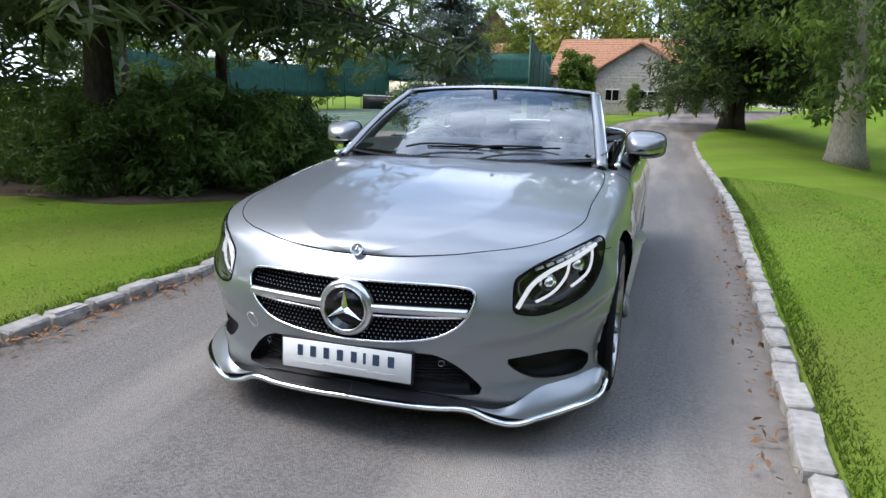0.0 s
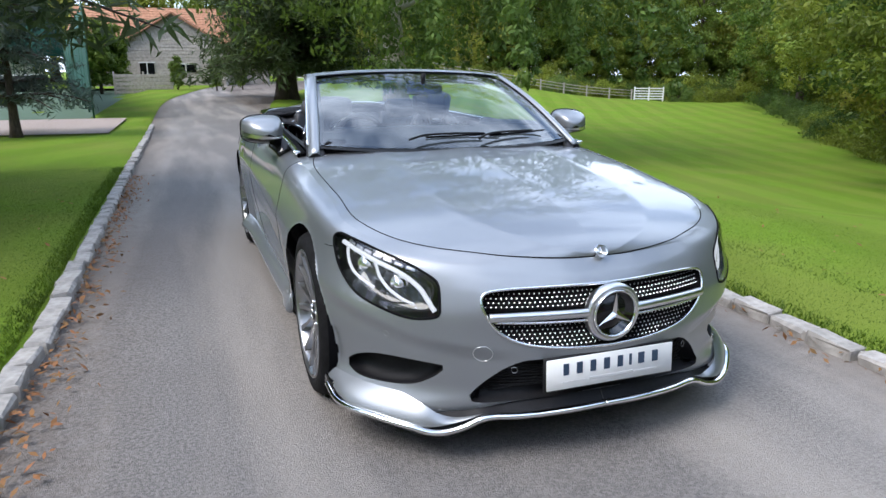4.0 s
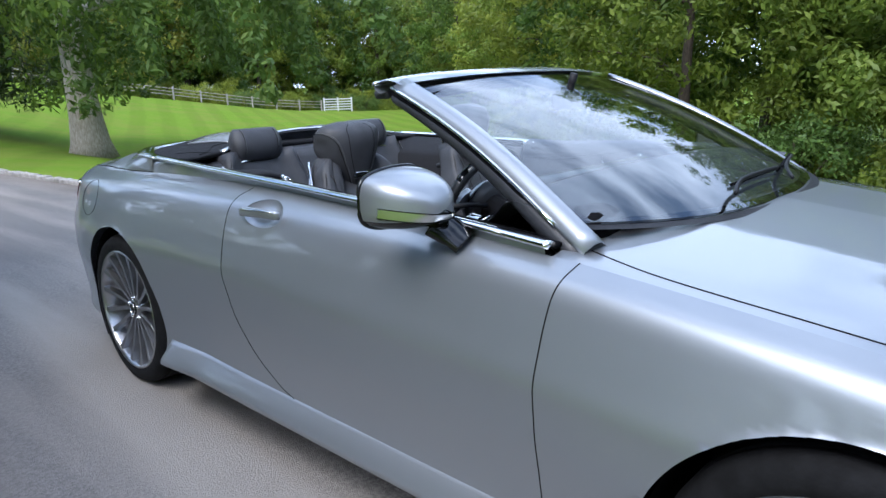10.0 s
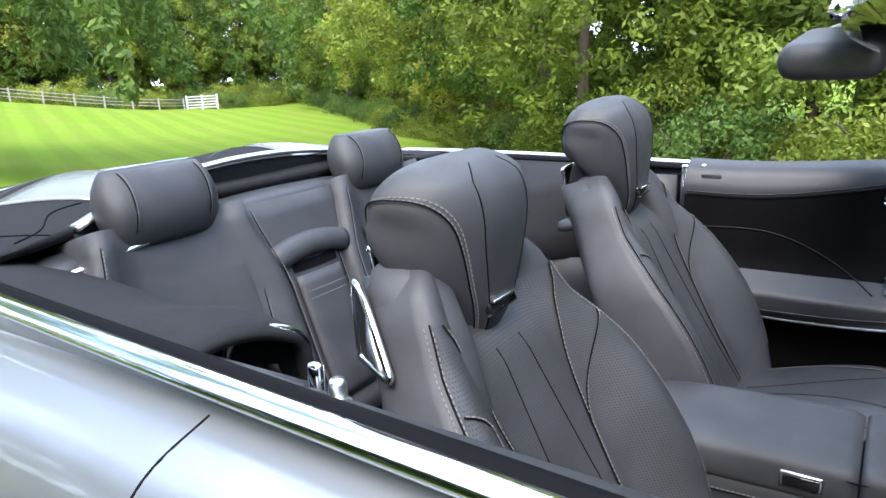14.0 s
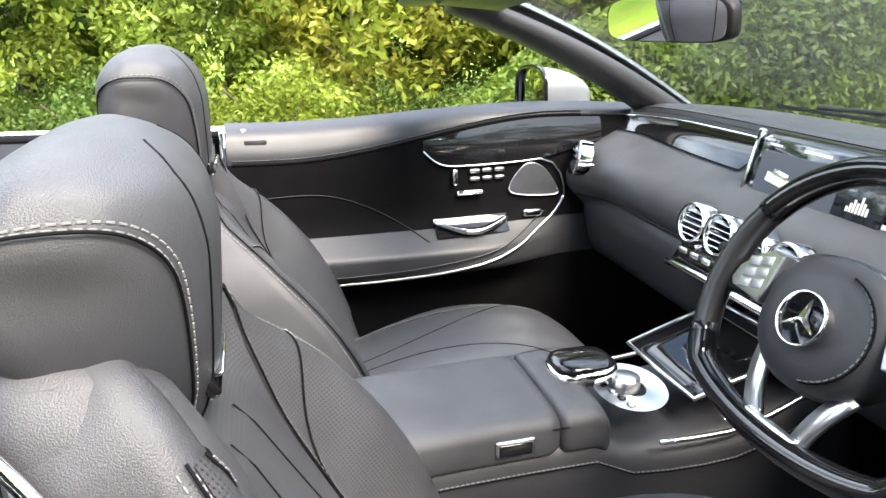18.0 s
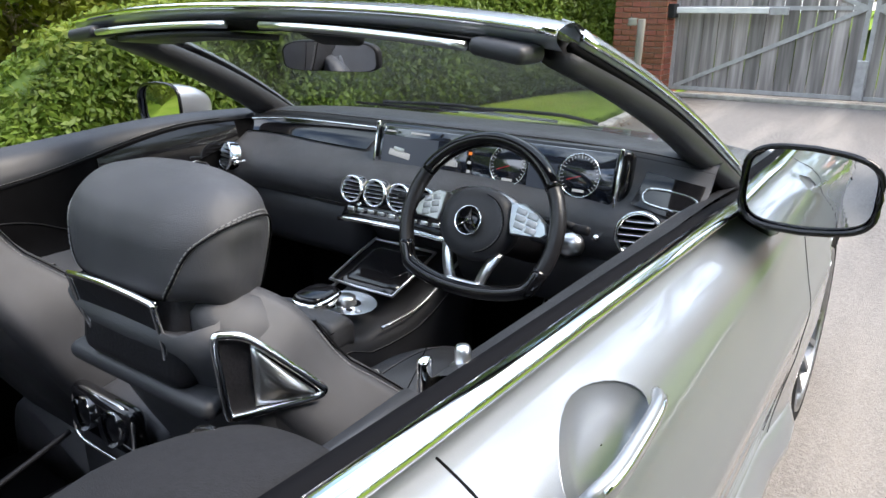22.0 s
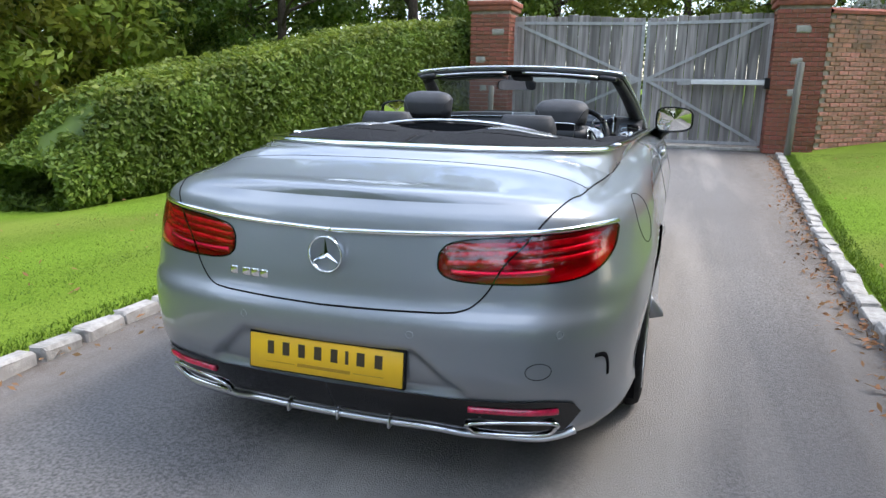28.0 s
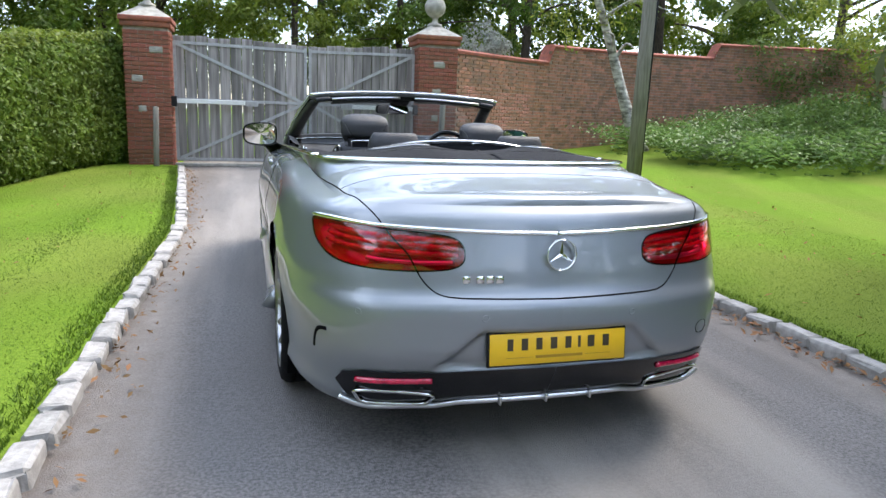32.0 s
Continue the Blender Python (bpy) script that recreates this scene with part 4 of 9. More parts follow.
def gate_leaf(x0, x1, label):
    g = empty("gate_leaf", (x0, GATE_Y, 0), label, "gate", "drive gate leaves")
    w = x1 - x0
    n, s = 12, 1 if w > 0 else -1
    bw = abs(w) / n
    rnd = random.Random(3 if s > 0 else 4)
    for i in range(n):
        top = 2.52 - 0.10 * (i / n) ** 2 + rnd.uniform(-0.030, 0.020)
        bm = rbox(bw - 0.011, 0.05, top - 0.10, 0.007, 1, (s * bw * (i + 0.5), rnd.uniform(-0.004, 0.004), (top + 0.10) / 2))
        part("board", bm, OAK, g, smooth=False)
    a, b = Vector((s * 0.05, -0.035, 2.36)), Vector((s * (abs(w) - 0.05), -0.035, 1.30))
    fl = ring(0.028, 0.014, 4)
    sec = [(-0.028, -0.012), (0.028, -0.012), (0.028, 0.012), (-0.028, 0.012)]
    for p, q in ((a, b), (b, Vector((s * 0.08, -0.035, 0.16))), (Vector((s * 0.03, -0.03, 2.38)), Vector((s * (abs(w) - 0.03), -0.03, 2.34))), (Vector((s * 0.03, -0.03, 1.30)), Vector((s * (abs(w) - 0.02), -0.03, 1.30))), (Vector((s * 0.03, -0.03, 0.14)), Vector((s * (abs(w) - 0.03), -0.03, 0.14)))):
        v_, f_ = sweep_data([p, q], sec, up=(0, -1, 0.01))
        mesh_ob("steel_brace", v_, f_, STEEL_PAINT, g, "grey steel brace", smooth=False)
    for xx in (0.03, abs(w) - 0.035):
        v_, f_ = sweep_data([Vector((s * xx, -0.03, 0.12)), Vector((s * xx, -0.03, 2.40))], sec, up=(0, -1, 0.01))
        mesh_ob("steel_upright", v_, f_, STEEL_PAINT, g, "grey steel upright", smooth=False)
    part("gate_opener_arm", rbox(1.30, 0.07, 0.085, 0.008, 1, (s * 0.68, -0.16, 1.27)), WHITE_PAINT, g, "white painted opener arm", smooth=False)
    part("opener_bracket", rbox(0.24, 0.06, 0.10, 0.006, 1, (s * 1.46, -0.15, 1.26)), STEEL_PAINT, g, smooth=False)
    part("opener_box", rbox(0.16, 0.20, 0.20, 0.01, 1, (-s * 0.02, -0.20, 1.26)), BLACK_PLASTIC, g, smooth=False)
    return g


gate_leaf(-2.33, GATE_MID - 0.012, "silvered oak board gate leaf with steel braces")
gate_leaf(2.47, GATE_MID + 0.012, "silvered oak board gate leaf with steel braces")
part("gate_stop_post", rbox(0.13, 0.06, 0.52, 0.008, 1, (GATE_MID, GATE_Y - 0.09, 0.38)), STEEL_PAINT, None, "grey steel lock plate at the gate middle", smooth=False, category="gate lock")
part("gate_sill", rbox(4.84, 0.14, 0.06, 0.01, 1, (0.07, GATE_Y, 0.03)), STONE, None, "stone sill under the gate", smooth=False, kind="structure")
for x, y, h_ in ((2.86, 9.3, 1.62), (-2.62, 9.5, 1.15)):
    part("timber_post", rbox(0.10, 0.09, h_, 0.012, 1, (x, y, h_ / 2), (0, 1.5, 8)), POLE_WOOD, None, "weathered timber post beside the gate pillar", category="post")

WALL = spline([(3.3, 10.4), (4.4, 11.3), (6.2, 12.6), (8.5, 13.5), (11.5, 14.0), (15.0, 14.0), (19.0, 13.2)], 14)
wl_len = [0.0]
for p, q in zip(WALL, WALL[1:]):
    wl_len.append(wl_len[-1] + (q - p).length)


def wall_at(s):
    i = min(max(int(np.searchsorted(wl_len, s)), 1), len(WALL) - 1)
    t = (s - wl_len[i - 1]) / max(wl_len[i] - wl_len[i - 1], 1e-9)
    d = (WALL[i] - WALL[i - 1]).normalized()
    return WALL[i - 1].lerp(WALL[i], t), d


def wall_top(s):
    return 2.50 + 0.012 * s + (0.42 if s > 4.2 else 0.0) + (0.40 if s > 10.3 else 0.0)


wv = []
for s in lin(0, wl_len[-1], 60):
    p, d = wall_at(s)
    nrm = Vector((d.y, -d.x))
    for off, zt in ((0.16, -0.3), (0.16, wall_top(s)), (-0.16, wall_top(s)), (-0.16, -0.3)):
        q = p + nrm * off
        wv.append((q.x, q.y, zt if zt < 0 else zt))
wall = mesh_ob("wall_east", wv, grid_faces(60, 4, wrap_v=True), MORTAR, None, "old curved brick garden wall", smooth=False, kind="structure")
bv, bf = [], []
rnd = random.Random(9)
near_bricks = 0
wall_brick = []
for k in range(4):
    bm = rbox(0.228, 0.05, 0.068, 0.006, 1)
    for v_ in bm.verts:
        v_.co += Vector((rnd.uniform(-1, 1), rnd.uniform(-1, 1), rnd.uniform(-1, 1))) * 0.004
    me = bpy.data.meshes.new("brick")
    bm.to_mesh(me)
    bm.free()
    me.materials.append(BRICK_PALE)
    wall_brick.append(me)
for r in range(56):
    z = -0.1 + 0.082 * r
    s = 0.12 if r % 2 else 0.0
    while s < wl_len[-1] - 0.2:
        p, d = wall_at(s + 0.12)
        if ground_z(p.x, p.y) - 0.1 < z < wall_top(s + 0.12) - 0.02:
            q = p + Vector((d.y, -d.x)) * (0.155 + rnd.uniform(-0.004, 0.008))
            if s < 3.3 and near_bricks < 300:
                b = new("brick", wall_brick[rnd.randrange(4)])
                b.parent = wall
                b.matrix_basis = pose(q.x, q.y, z, 0, 0, math.degrees(math.atan2(d.y, d.x)))
                near_bricks += 1
            else:
                o_ = Vector((d.y, -d.x))
                k = len(bv)
                for a_, n_, h_ in ((-0.113, 0, -0.034), (0.113, 0, -0.034), (0.113, 0, 0.034), (-0.113, 0, 0.034)):
                    for t_ in (0.022, -0.03):
                        bv.append((q.x + d.x * a_ + o_.x * t_, q.y + d.y * a_ + o_.y * t_, z + h_ + rnd.uniform(-0.003, 0.003)))
                bf += [(k, k + 2, k + 4, k + 6), (k, k + 1, k + 3, k + 2), (k + 2, k + 3, k + 5, k + 4), (k + 4, k + 5, k + 7, k + 6), (k + 6, k + 7, k + 1, k)]
        s += 0.24
mesh_ob("brickwork", bv, bf, BRICK_PALE, wall, "weathered red brickwork", smooth=False, kind="stuff")
cv = []
for s in lin(0, wl_len[-1], 80):
    p, d = wall_at(s)
    nrm = Vector((d.y, -d.x))
    for off, dz in ((0.20, -0.01), (0.21, 0.05), (0.10, 0.10), (-0.10, 0.10), (-0.21, 0.05), (-0.20, -0.01)):
        q = p + nrm * off
        cv.append((q.x, q.y, wall_top(s) + dz))
mesh_ob("coping", cv, grid_faces(80, 6, wrap_v=True), BRICK, wall, "red brick coping", smooth=False)

# hedge from the gate pillar along the west lawn
hx = curve1([(-1.5, -6.9), (2, -5.5), (6, -4.55), (9.4, -3.7), (10.4, -3.15)])
hz = curve1([(-1.5, 0.35), (1.5, 0.78), (4, 1.38), (7, 1.95), (9.5, 2.32), (10.4, 2.35)])


def hedge_core(u, v):
    y = 1.7 + 8.7 * u
    a = v * 2 * math.pi
    c, s = math.cos(a), math.sin(a)
    g = ground_z(hx(y), y)
    hh = (hz(y) - g) / 2 * (0.55 + 0.45 * smoothstep(0.0, 0.12, u))
    return (hx(y) - 0.5 + 0.62 * math.copysign(abs(c) ** 0.5, c), y, g + hh + (hh - 0.05) * math.copysign(abs(s) ** 0.5, s))


hedge = tagged(surf("hedge", hedge_core, lin(0, 1, 40), lin(0, 1, 25), LEAF_DARK, None, "clipped green hedge running down to the lawn", category="hedge"), "clipped green hedge running down to the lawn")
hc = []
for k in range(8600):
    u, vv, side_ = rnd.random(), rnd.random(), rnd.uniform(-1, 1)
    if k % 5 < 3:
        vv = math.asin(math.copysign(side_ * side_, side_)) / (2 * math.pi) % 1.0
    p = hedge_core(u, vv)
    hc.append((p[0] + rnd.uniform(-0.05, 0.05), p[1], p[2] + rnd.uniform(-0.02, 0.04) + max(noise.noise((p[0] * 2, p[1] * 2, p[2] * 2)), 0) * 0.08))
v, f = leaf_quads(np.array(hc), 0.046, 0.12, 19, 0.3, 61)
o = new("hedge_leaves", np_mesh("hedge_leaves", v, f, LEAF_HEDGE))
o.parent = hedge
o["kind"] = "stuff"
# paler leaves scattered along the top of the hedge
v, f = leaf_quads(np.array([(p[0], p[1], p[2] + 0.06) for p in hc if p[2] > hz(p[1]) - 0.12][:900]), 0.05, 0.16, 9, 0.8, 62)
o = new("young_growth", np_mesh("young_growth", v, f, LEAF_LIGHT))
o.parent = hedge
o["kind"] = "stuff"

# pole, birch, ferns and shrub on the east side
pz = ground_z(5.9, 6.85)
pole = empty("utility_pole", (5.9, 6.85, pz), "weathered grey timber utility pole on the lawn", "pole")
tube("pole_shaft", [(0, 0, -0.3), (0.03, 0, 2.5), (0.08, 0.02, 5.5), (0.12, 0.03, 8.5)], 0.125, POLE_WOOD, pole, n=14, up=(0, 1, 0), scales=[1.1, 1.0, 0.92, 0.85])
tube("ground_cable", [(0.10, -0.09, 0.0), (0.13, -0.09, 2.5), (0.18, -0.07, 5.5)], 0.016, BLACK_PLASTIC, pole, "black cable up the pole", n=6, up=(0, 1, 0))
birch = tree("birch_tree", (8.65, 11.2, ground_z(8.65, 11.2)), 8, 2.3, 2.9, 2.6, LEAF_LIGHT, BARK_BIRCH, "white-barked birch with fine hanging leaves", 71, 0.17, 150, 34, 0.055, 0.5, (-2.5, 0.2), 6, droop=1.5)
fv, ff = [], []
for k in range(520):
    x, y = rnd.uniform(7.6, 19), rnd.uniform(6.5, 12.9)
    if x < 7.9 + 1.6 * noise.noise((0.4 * y, 3, 1)) + 0.25 * abs(y - 9) or y < 6.0 + 0.3 * (12 - x):
        continue
    z = ground_z(x, y) + 0.45 * smoothstep(10, 15, x)
    for j in range(6):
        a, ln = rnd.uniform(0, 6.28), rnd.uniform(0.8, 1.45)
        c, s = math.cos(a), math.sin(a)
        prev = None
        for i in range(7):
            t = i / 6
            px, py, pz_ = x + c * ln * t * 0.8, y + s * ln * t * 0.8, z + ln * (1.0 * t - 0.55 * t * t) + 0.05
            w_ = 0.14 * math.sin(0.3 + t * 2.75)
            for sd in (1, -1):
                b = len(fv)
                fv += [(px, py, pz_), (px + c * 0.07 - s * sd * 0.01, py + s * 0.07 + c * sd * 0.01, pz_ + 0.02), (px + c * 0.06 - s * w_ * sd, py + s * 0.06 + c * w_ * sd, pz_ - 0.03)]
                ff.append((b, b + 1, b + 2))
mesh_ob("fern_bank", fv, ff, LEAF_FERN, None, "bank of green bracken ferns below the wall", smooth=False, kind="stuff", category="ferns")
sil = empty("silver_shrub", (4.6, 12.2, 2.2), "silver-leaved shrub behind the garden wall", "shrub")
v, f = leaf_quads(crown_points(60, 0.75, 0.55, 0.0, 81, 0.4), 0.05, 0.25, 40, seed=81)
o = new("foliage", np_mesh("foliage", v, f, LEAF_SILVER))
o.parent = sil
tube("stem", [(0, 0, -2.3), (0, 0, 0.4)], 0.06, BARK, sil, n=6, up=(1, 0, 0))
ivy = []
for s in lin(11.5, wl_len[-1], 60):
    p, d = wall_at(s)
    ivy.append((p.x + rnd.uniform(-0.3, 0.3), p.y - 0.3, wall_top(s) - rnd.uniform(-0.3, 1.4)))
v, f = leaf_quads(np.array(ivy), 0.06, 0.5, 50, seed=82)
iv = new("wall_creeper", np_mesh("wall_creeper", v, f, LEAF_DARK))
tagged(iv, "dark climber over the far end of the wall", "climber", kind="stuff")
for x, y, s_ in ((13, 9.5, 0.7), (16, 8, 0.9), (18.5, 11.5, 1.0), (15.5, 12.5, 0.8)):
    put(shrub_dark, x, y, s_, x * 40)
tree("bank_tree", (15.5, 10.5, ground_z(15.5, 10.5)), 7, 2.4, 1.6, 2.4, LEAF_LIGHT, BARK, "small light green tree on the bank", 73, 0.09, 120, 34, 0.07, 0.5)

# ---- tennis court, barn and house ----
mesh_ob("tennis_court", [(4.0, -57, -0.17), (24, -57, -0.17), (24, -20.6, -0.17), (4.0, -20.6, -0.17)], [(0, 1, 2, 3)], COURT, None, "green tennis court surface with white lines", smooth=False, kind="structure")
for k, (x0, x1, y0, y1) in enumerate(((8, 8.07, -52, -28), (19, 19.07, -52, -28), (9.4, 9.47, -52, -28), (17.6, 17.67, -52, -28), (8, 19, -52, -51.93), (8, 19, -28.07, -28), (9.4, 17.6, -46.4, -46.33), (9.4, 17.6, -33.6, -33.53), (13.5, 13.57, -46.4, -33.6))):
    mesh_ob("court_line", [(x0, y0, -0.162), (x1, y0, -0.162), (x1, y1, -0.162), (x0, y1, -0.162)], [(0, 1, 2, 3)], WHITE_PAINT, gs["tennis_court"], smooth=False)


def screen(name, x0, y0, x1, y1, z0, z1, label):
    s = empty(name, (x0, y0, -0.2), label, "court fence", "court fences")
    d = Vector((x1 - x0, y1 - y0, 0))
    n = max(int(d.length / 3), 1)
    surf("windbreak_mesh", lambda u, v: (d.x * u + 0.05 * math.sin(u * 40) * d.y / d.length, d.y * u + 0.05 * math.sin(u * 40), z0 + (z1 - z0) * v + 0.05 * math.sin(u * n * 6.28) * (1 - v)), lin(0, 1, n * 4 + 1), lin(0, 1, 5), NET_GREEN, s, "green windbreak netting", thick=0.01)
    for i in range(n + 1):
        tube("fence_post", [(d.x * i / n, d.y * i / n, 0), (d.x * i / n, d.y * i / n, z1 + 0.15)], 0.035, mat_post, s, "green steel post", n=6, up=(1, 0, 0))
    for z in (z1 + 0.05,):
        tube("fence_rail", [(0, 0, z), (d.x, d.y, z)], 0.025, mat_post, s, n=6)
    return s


mat_post = mat("green painted steel", (0.03, 0.10, 0.07), 0.5, 0.2, vary=0.2)
screen("court_fence", 9.1, -57.5, 30, -57.5, 2.4, 4.9, "green windbreak fence along the far end of the court")
screen("court_fence", 3.9, -21, 9.0, -57.3, 0.2, 3.4, "green windbreak fence along the side of the court")
screen("court_fence", 24.2, -23, 24.2, -57.5, 1.0, 3.2, "green windbreak fence along the side of the court")
net = surf("court_net", lambda u, v: (8 + 11 * u, -40, 0.1 + 0.9 * v - 0.1 * math.sin(u * 3.14) * v), lin(0, 1, 12), lin(0, 1, 3), BLACK_PLASTIC, None, "dark tennis net across the court", category="tennis net", thick=0.01)
tube("net_band", [(8 + 11 * u, -40, 1.02 - 0.1 * math.sin(u * 3.14)) for u in lin(0, 1, 12)], 0.03, WHITE_PAINT, net, "white net band", n=6)
mesh_ob("court_path", [(2.9, -20.5, -0.17), (16, -20.5, -0.17), (16, -15.0, -0.17), (3.0, -14.8, -0.17)], [(0, 1, 2, 3)], mat("pale gravel path", (0.36, 0.29, 0.25), 0.9, vary=0.3, scale=40, bump=0.6, bump_scale=90), None, "pale gravel strip beside the court", smooth=False, kind="structure")


def building(name, at, w, d, eave, ridge, wall_mat, roof_mat, label, boards=0, turn=0.0):
    """Gabled building: the gable faces the drive."""
    b = empty(name, at, label, "building")
    b.rotation_euler = (0, 0, radians(turn))
    prof = [(-w / 2, 0), (w / 2, 0), (w / 2, eave), (0, ridge), (-w / 2, eave)]
    v_ = [(x, 0, z) for x, z in prof] + [(x, -d, z) for x, z in prof]
    mesh_ob("wall", v_, [(0, 1, 2, 3, 4), (9, 8, 7, 6, 5), (1, 0, 5, 6), (2, 1, 6, 7), (0, 4, 9, 5)], wall_mat, b, "", smooth=False)
    for sd in (1, -1):
        k, dz = 1.12, (ridge - eave) * 0.12
        vs = [(0, 0.35, ridge + 0.12), (sd * w / 2 * k, 0.35, eave - dz + 0.12), (sd * w / 2 * k, -d - 0.35, eave - dz + 0.12), (0, -d - 0.35, ridge + 0.12)]
        mesh_ob("roof", vs + [(x, y, z - 0.12) for x, y, z in vs], [(0, 1, 2, 3), (7, 6, 5, 4), (0, 4, 5, 1), (1, 5, 6, 2), (3, 2, 6, 7)], roof_mat, b, "clay tiled roof", smooth=False)
        n_t = int(math.hypot(w / 2 * k, ridge - eave) / 0.28)
        for i in range(n_t):
            t = (i + 0.5) / n_t
            x, z = sd * w / 2 * k * t, ridge + 0.13 + (eave - dz - ridge) * t
            tube("tile_course", [(x, 0.33, z), (x, -d - 0.33, z)], 0.03, roof_mat, b, n=4)
    if boards:
        for i in range(boards):
            z = ridge * (i + 0.5) / boards
            hw = w / 2 if z < eave else w / 2 * (ridge - z) / (ridge - eave)
            if hw > 0.1:
                part("weatherboard", rbox(2 * hw, 0.05, ridge / boards * 0.95, 0.005, 1, (0, 0.03, z), (6, 0, 0)), TIMBER, b, smooth=False)
    for x, z, ww, hh in ((-w * 0.1, eave * 0.45, 1.3, 0.55), (w * 0.28, eave * 0.4, 0.9, 1.0)):
        wi = part("window", rbox(ww, 0.06, hh, 0.01, 1, (x, 0.07, z)), BLACK_GLOSS, b, "dark window", smooth=False)
        part("window_frame", rbox(ww + 0.12, 0.05, 0.07, 0.005, 1, (x, 0.09, z + hh / 2)), WHITE_PAINT, wi, smooth=False)
        part("window_frame", rbox(0.06, 0.05, hh, 0.005, 1, (x, 0.105, z)), WHITE_PAINT, wi, smooth=False)
    return b


building("barn", (1.2, -47, 0.15), 6.4, 9, 2.75, 4.7, TIMBER, ROOF_TILE, "weatherboarded barn with orange tiled roof", 22, -8)
building("barn_wing", (-5.5, -52.5, 0.15), 6.5, 13, 2.9, 5.4, TIMBER, ROOF_TILE, "long orange tiled roof behind the barn", 0, 82)
building("house", (20.6, -82, 0), 9, 10, 6.0, 11.5, mat("dark tile hanging", (0.16, 0.085, 0.06), 0.9, vary=0.3, scale=4), mat("dark roof tile", (0.14, 0.075, 0.055), 0.9, vary=0.3, scale=4), "brown tile-hung house behind the court", 0, 12)
building("outbuilding", (15.6, -74, 0), 6, 6, 4.4, 6.8, WHITE_PAINT, ROOF_TILE, "white outbuilding with red tiled roof", 0, 40)
fence = empty("board_fence", (4.3, -42, ground_z(4.3, -42)), "low weathered board fence beside the barn", "fence")
for i in range(5):
    part("fence_board", rbox(3.2, 0.04, 0.20, 0.01, 1, (-1.2, 0, 0.25 + 0.23 * i)), TIMBER, fence, smooth=False)
for i in range(3):
    part("fence_post", rbox(0.1, 0.1, 1.45, 0.01, 1, (-2.8 + 1.6 * i, -0.06, 0.7)), TIMBER, fence, smooth=False)

# ---- post and rail fence with a white gate beyond the west lawn ----
rail = empty("rail_fence", (0, 0, 0), "pale post and rail fence beyond the lawn", "fence")
fp0, fp1 = Vector((-17, -66, 0)), Vector((-45, -61, 0))
for i in range(12):
    p = fp0.lerp(fp1, i / 11)
    part("fence_post", rbox(0.12, 0.12, 1.2, 0.01, 1, (p.x, p.y, ground_z(p.x, p.y) + 0.6)), TIMBER, rail, smooth=False)
for z in (0.45, 0.75, 1.05):
    tube("fence_rail", [fp0.lerp(fp1, i / 11) + Vector((0, 0, ground_z(fp0.lerp(fp1, i / 11).x, fp0.lerp(fp1, i / 11).y) + z)) for i in range(12)], 0.03, TIMBER, rail, n=4)
wg = empty("field_gate", (-46.7, -60.3, ground_z(-46.7, -60.3)), "white five-bar field gate beyond the lawn", "gate")
wg.rotation_euler = (0, 0, radians(-30))
wg.scale = (1.25, 1.25, 1.1)
for z in (0.25, 0.5, 0.75, 1.0, 1.25):
    part("gate_bar", rbox(2.4, 0.06, 0.09, 0.01, 1, (0, 0, z)), WHITE_PAINT, wg, smooth=False)
for x in (-1.2, 1.2, 0):
    part("gate_upright", rbox(0.12, 0.08, 1.4, 0.01, 1, (x, 0.04, 0.7)), WHITE_PAINT, wg, smooth=False)
for x, y, s_, p_ in ((-14, -69, 0.9, shrub_far), (-19, -70, 0.9, gold_far), (-24, -70, 1.0, shrub_far), (-29, -69, 0.9, shrub_far), (-34, -67, 1.1, shrub_far), (-39, -66, 1.0, shrub_dark), (-44, -66, 1.1, shrub_far), (-50, -60, 1.0, shrub_dark), (-53, -58, 0.9, shrub_far), (-22, -74, 0.8, gold_far), (-31, -75, 0.8, gold_far)):
    put(p_, x, y, s_, x * 31)

# ---- grass at the kerbs, fallen leaves ----
def blades(name, edge, side, y0, y1, count, depth, label, seed):
    g = np.random.default_rng(seed)
    y = g.uniform(y0, y1, count)
    d = 0.14 + depth * g.random(count) ** 1.6
    x = np.array([edge(b) for b in y]) + side * d
    z = np.array([ground_z(a, b) for a, b in zip(x, y)]) + 0.04 * np.clip(d / 0.25, 0, 1)
    h = (0.006 + 0.012 * g.random(count)) * (1 + 0.9 * (d < 0.25))
    a = g.uniform(0, 6.28, count)
    w_ = 0.0035
    lean = g.normal(size=(count, 2)) * 0.014
    p = np.stack([x, y, z], 1)
    v_ = np.stack([p + np.stack([np.cos(a) * w_, np.sin(a) * w_, a * 0], 1), p - np.stack([np.cos(a) * w_, np.sin(a) * w_, a * 0], 1), p + np.stack([lean[:, 0], lean[:, 1], h], 1)], 1).reshape(-1, 3)
    o_ = new(name, np_mesh(name, v_, np.arange(3 * count).reshape(-1, 3), GRASS))
    return tagged(o_, label, "grass", kind="stuff")


blades("grass_blades", edge_w, -1, -9, 9.5, 110000, 3.2, "short mown grass blades along the kerb", 91)
blades("grass_blades", edge_e, 1, -7, 9.5, 110000, 3.2, "short mown grass blades along the kerb", 92)


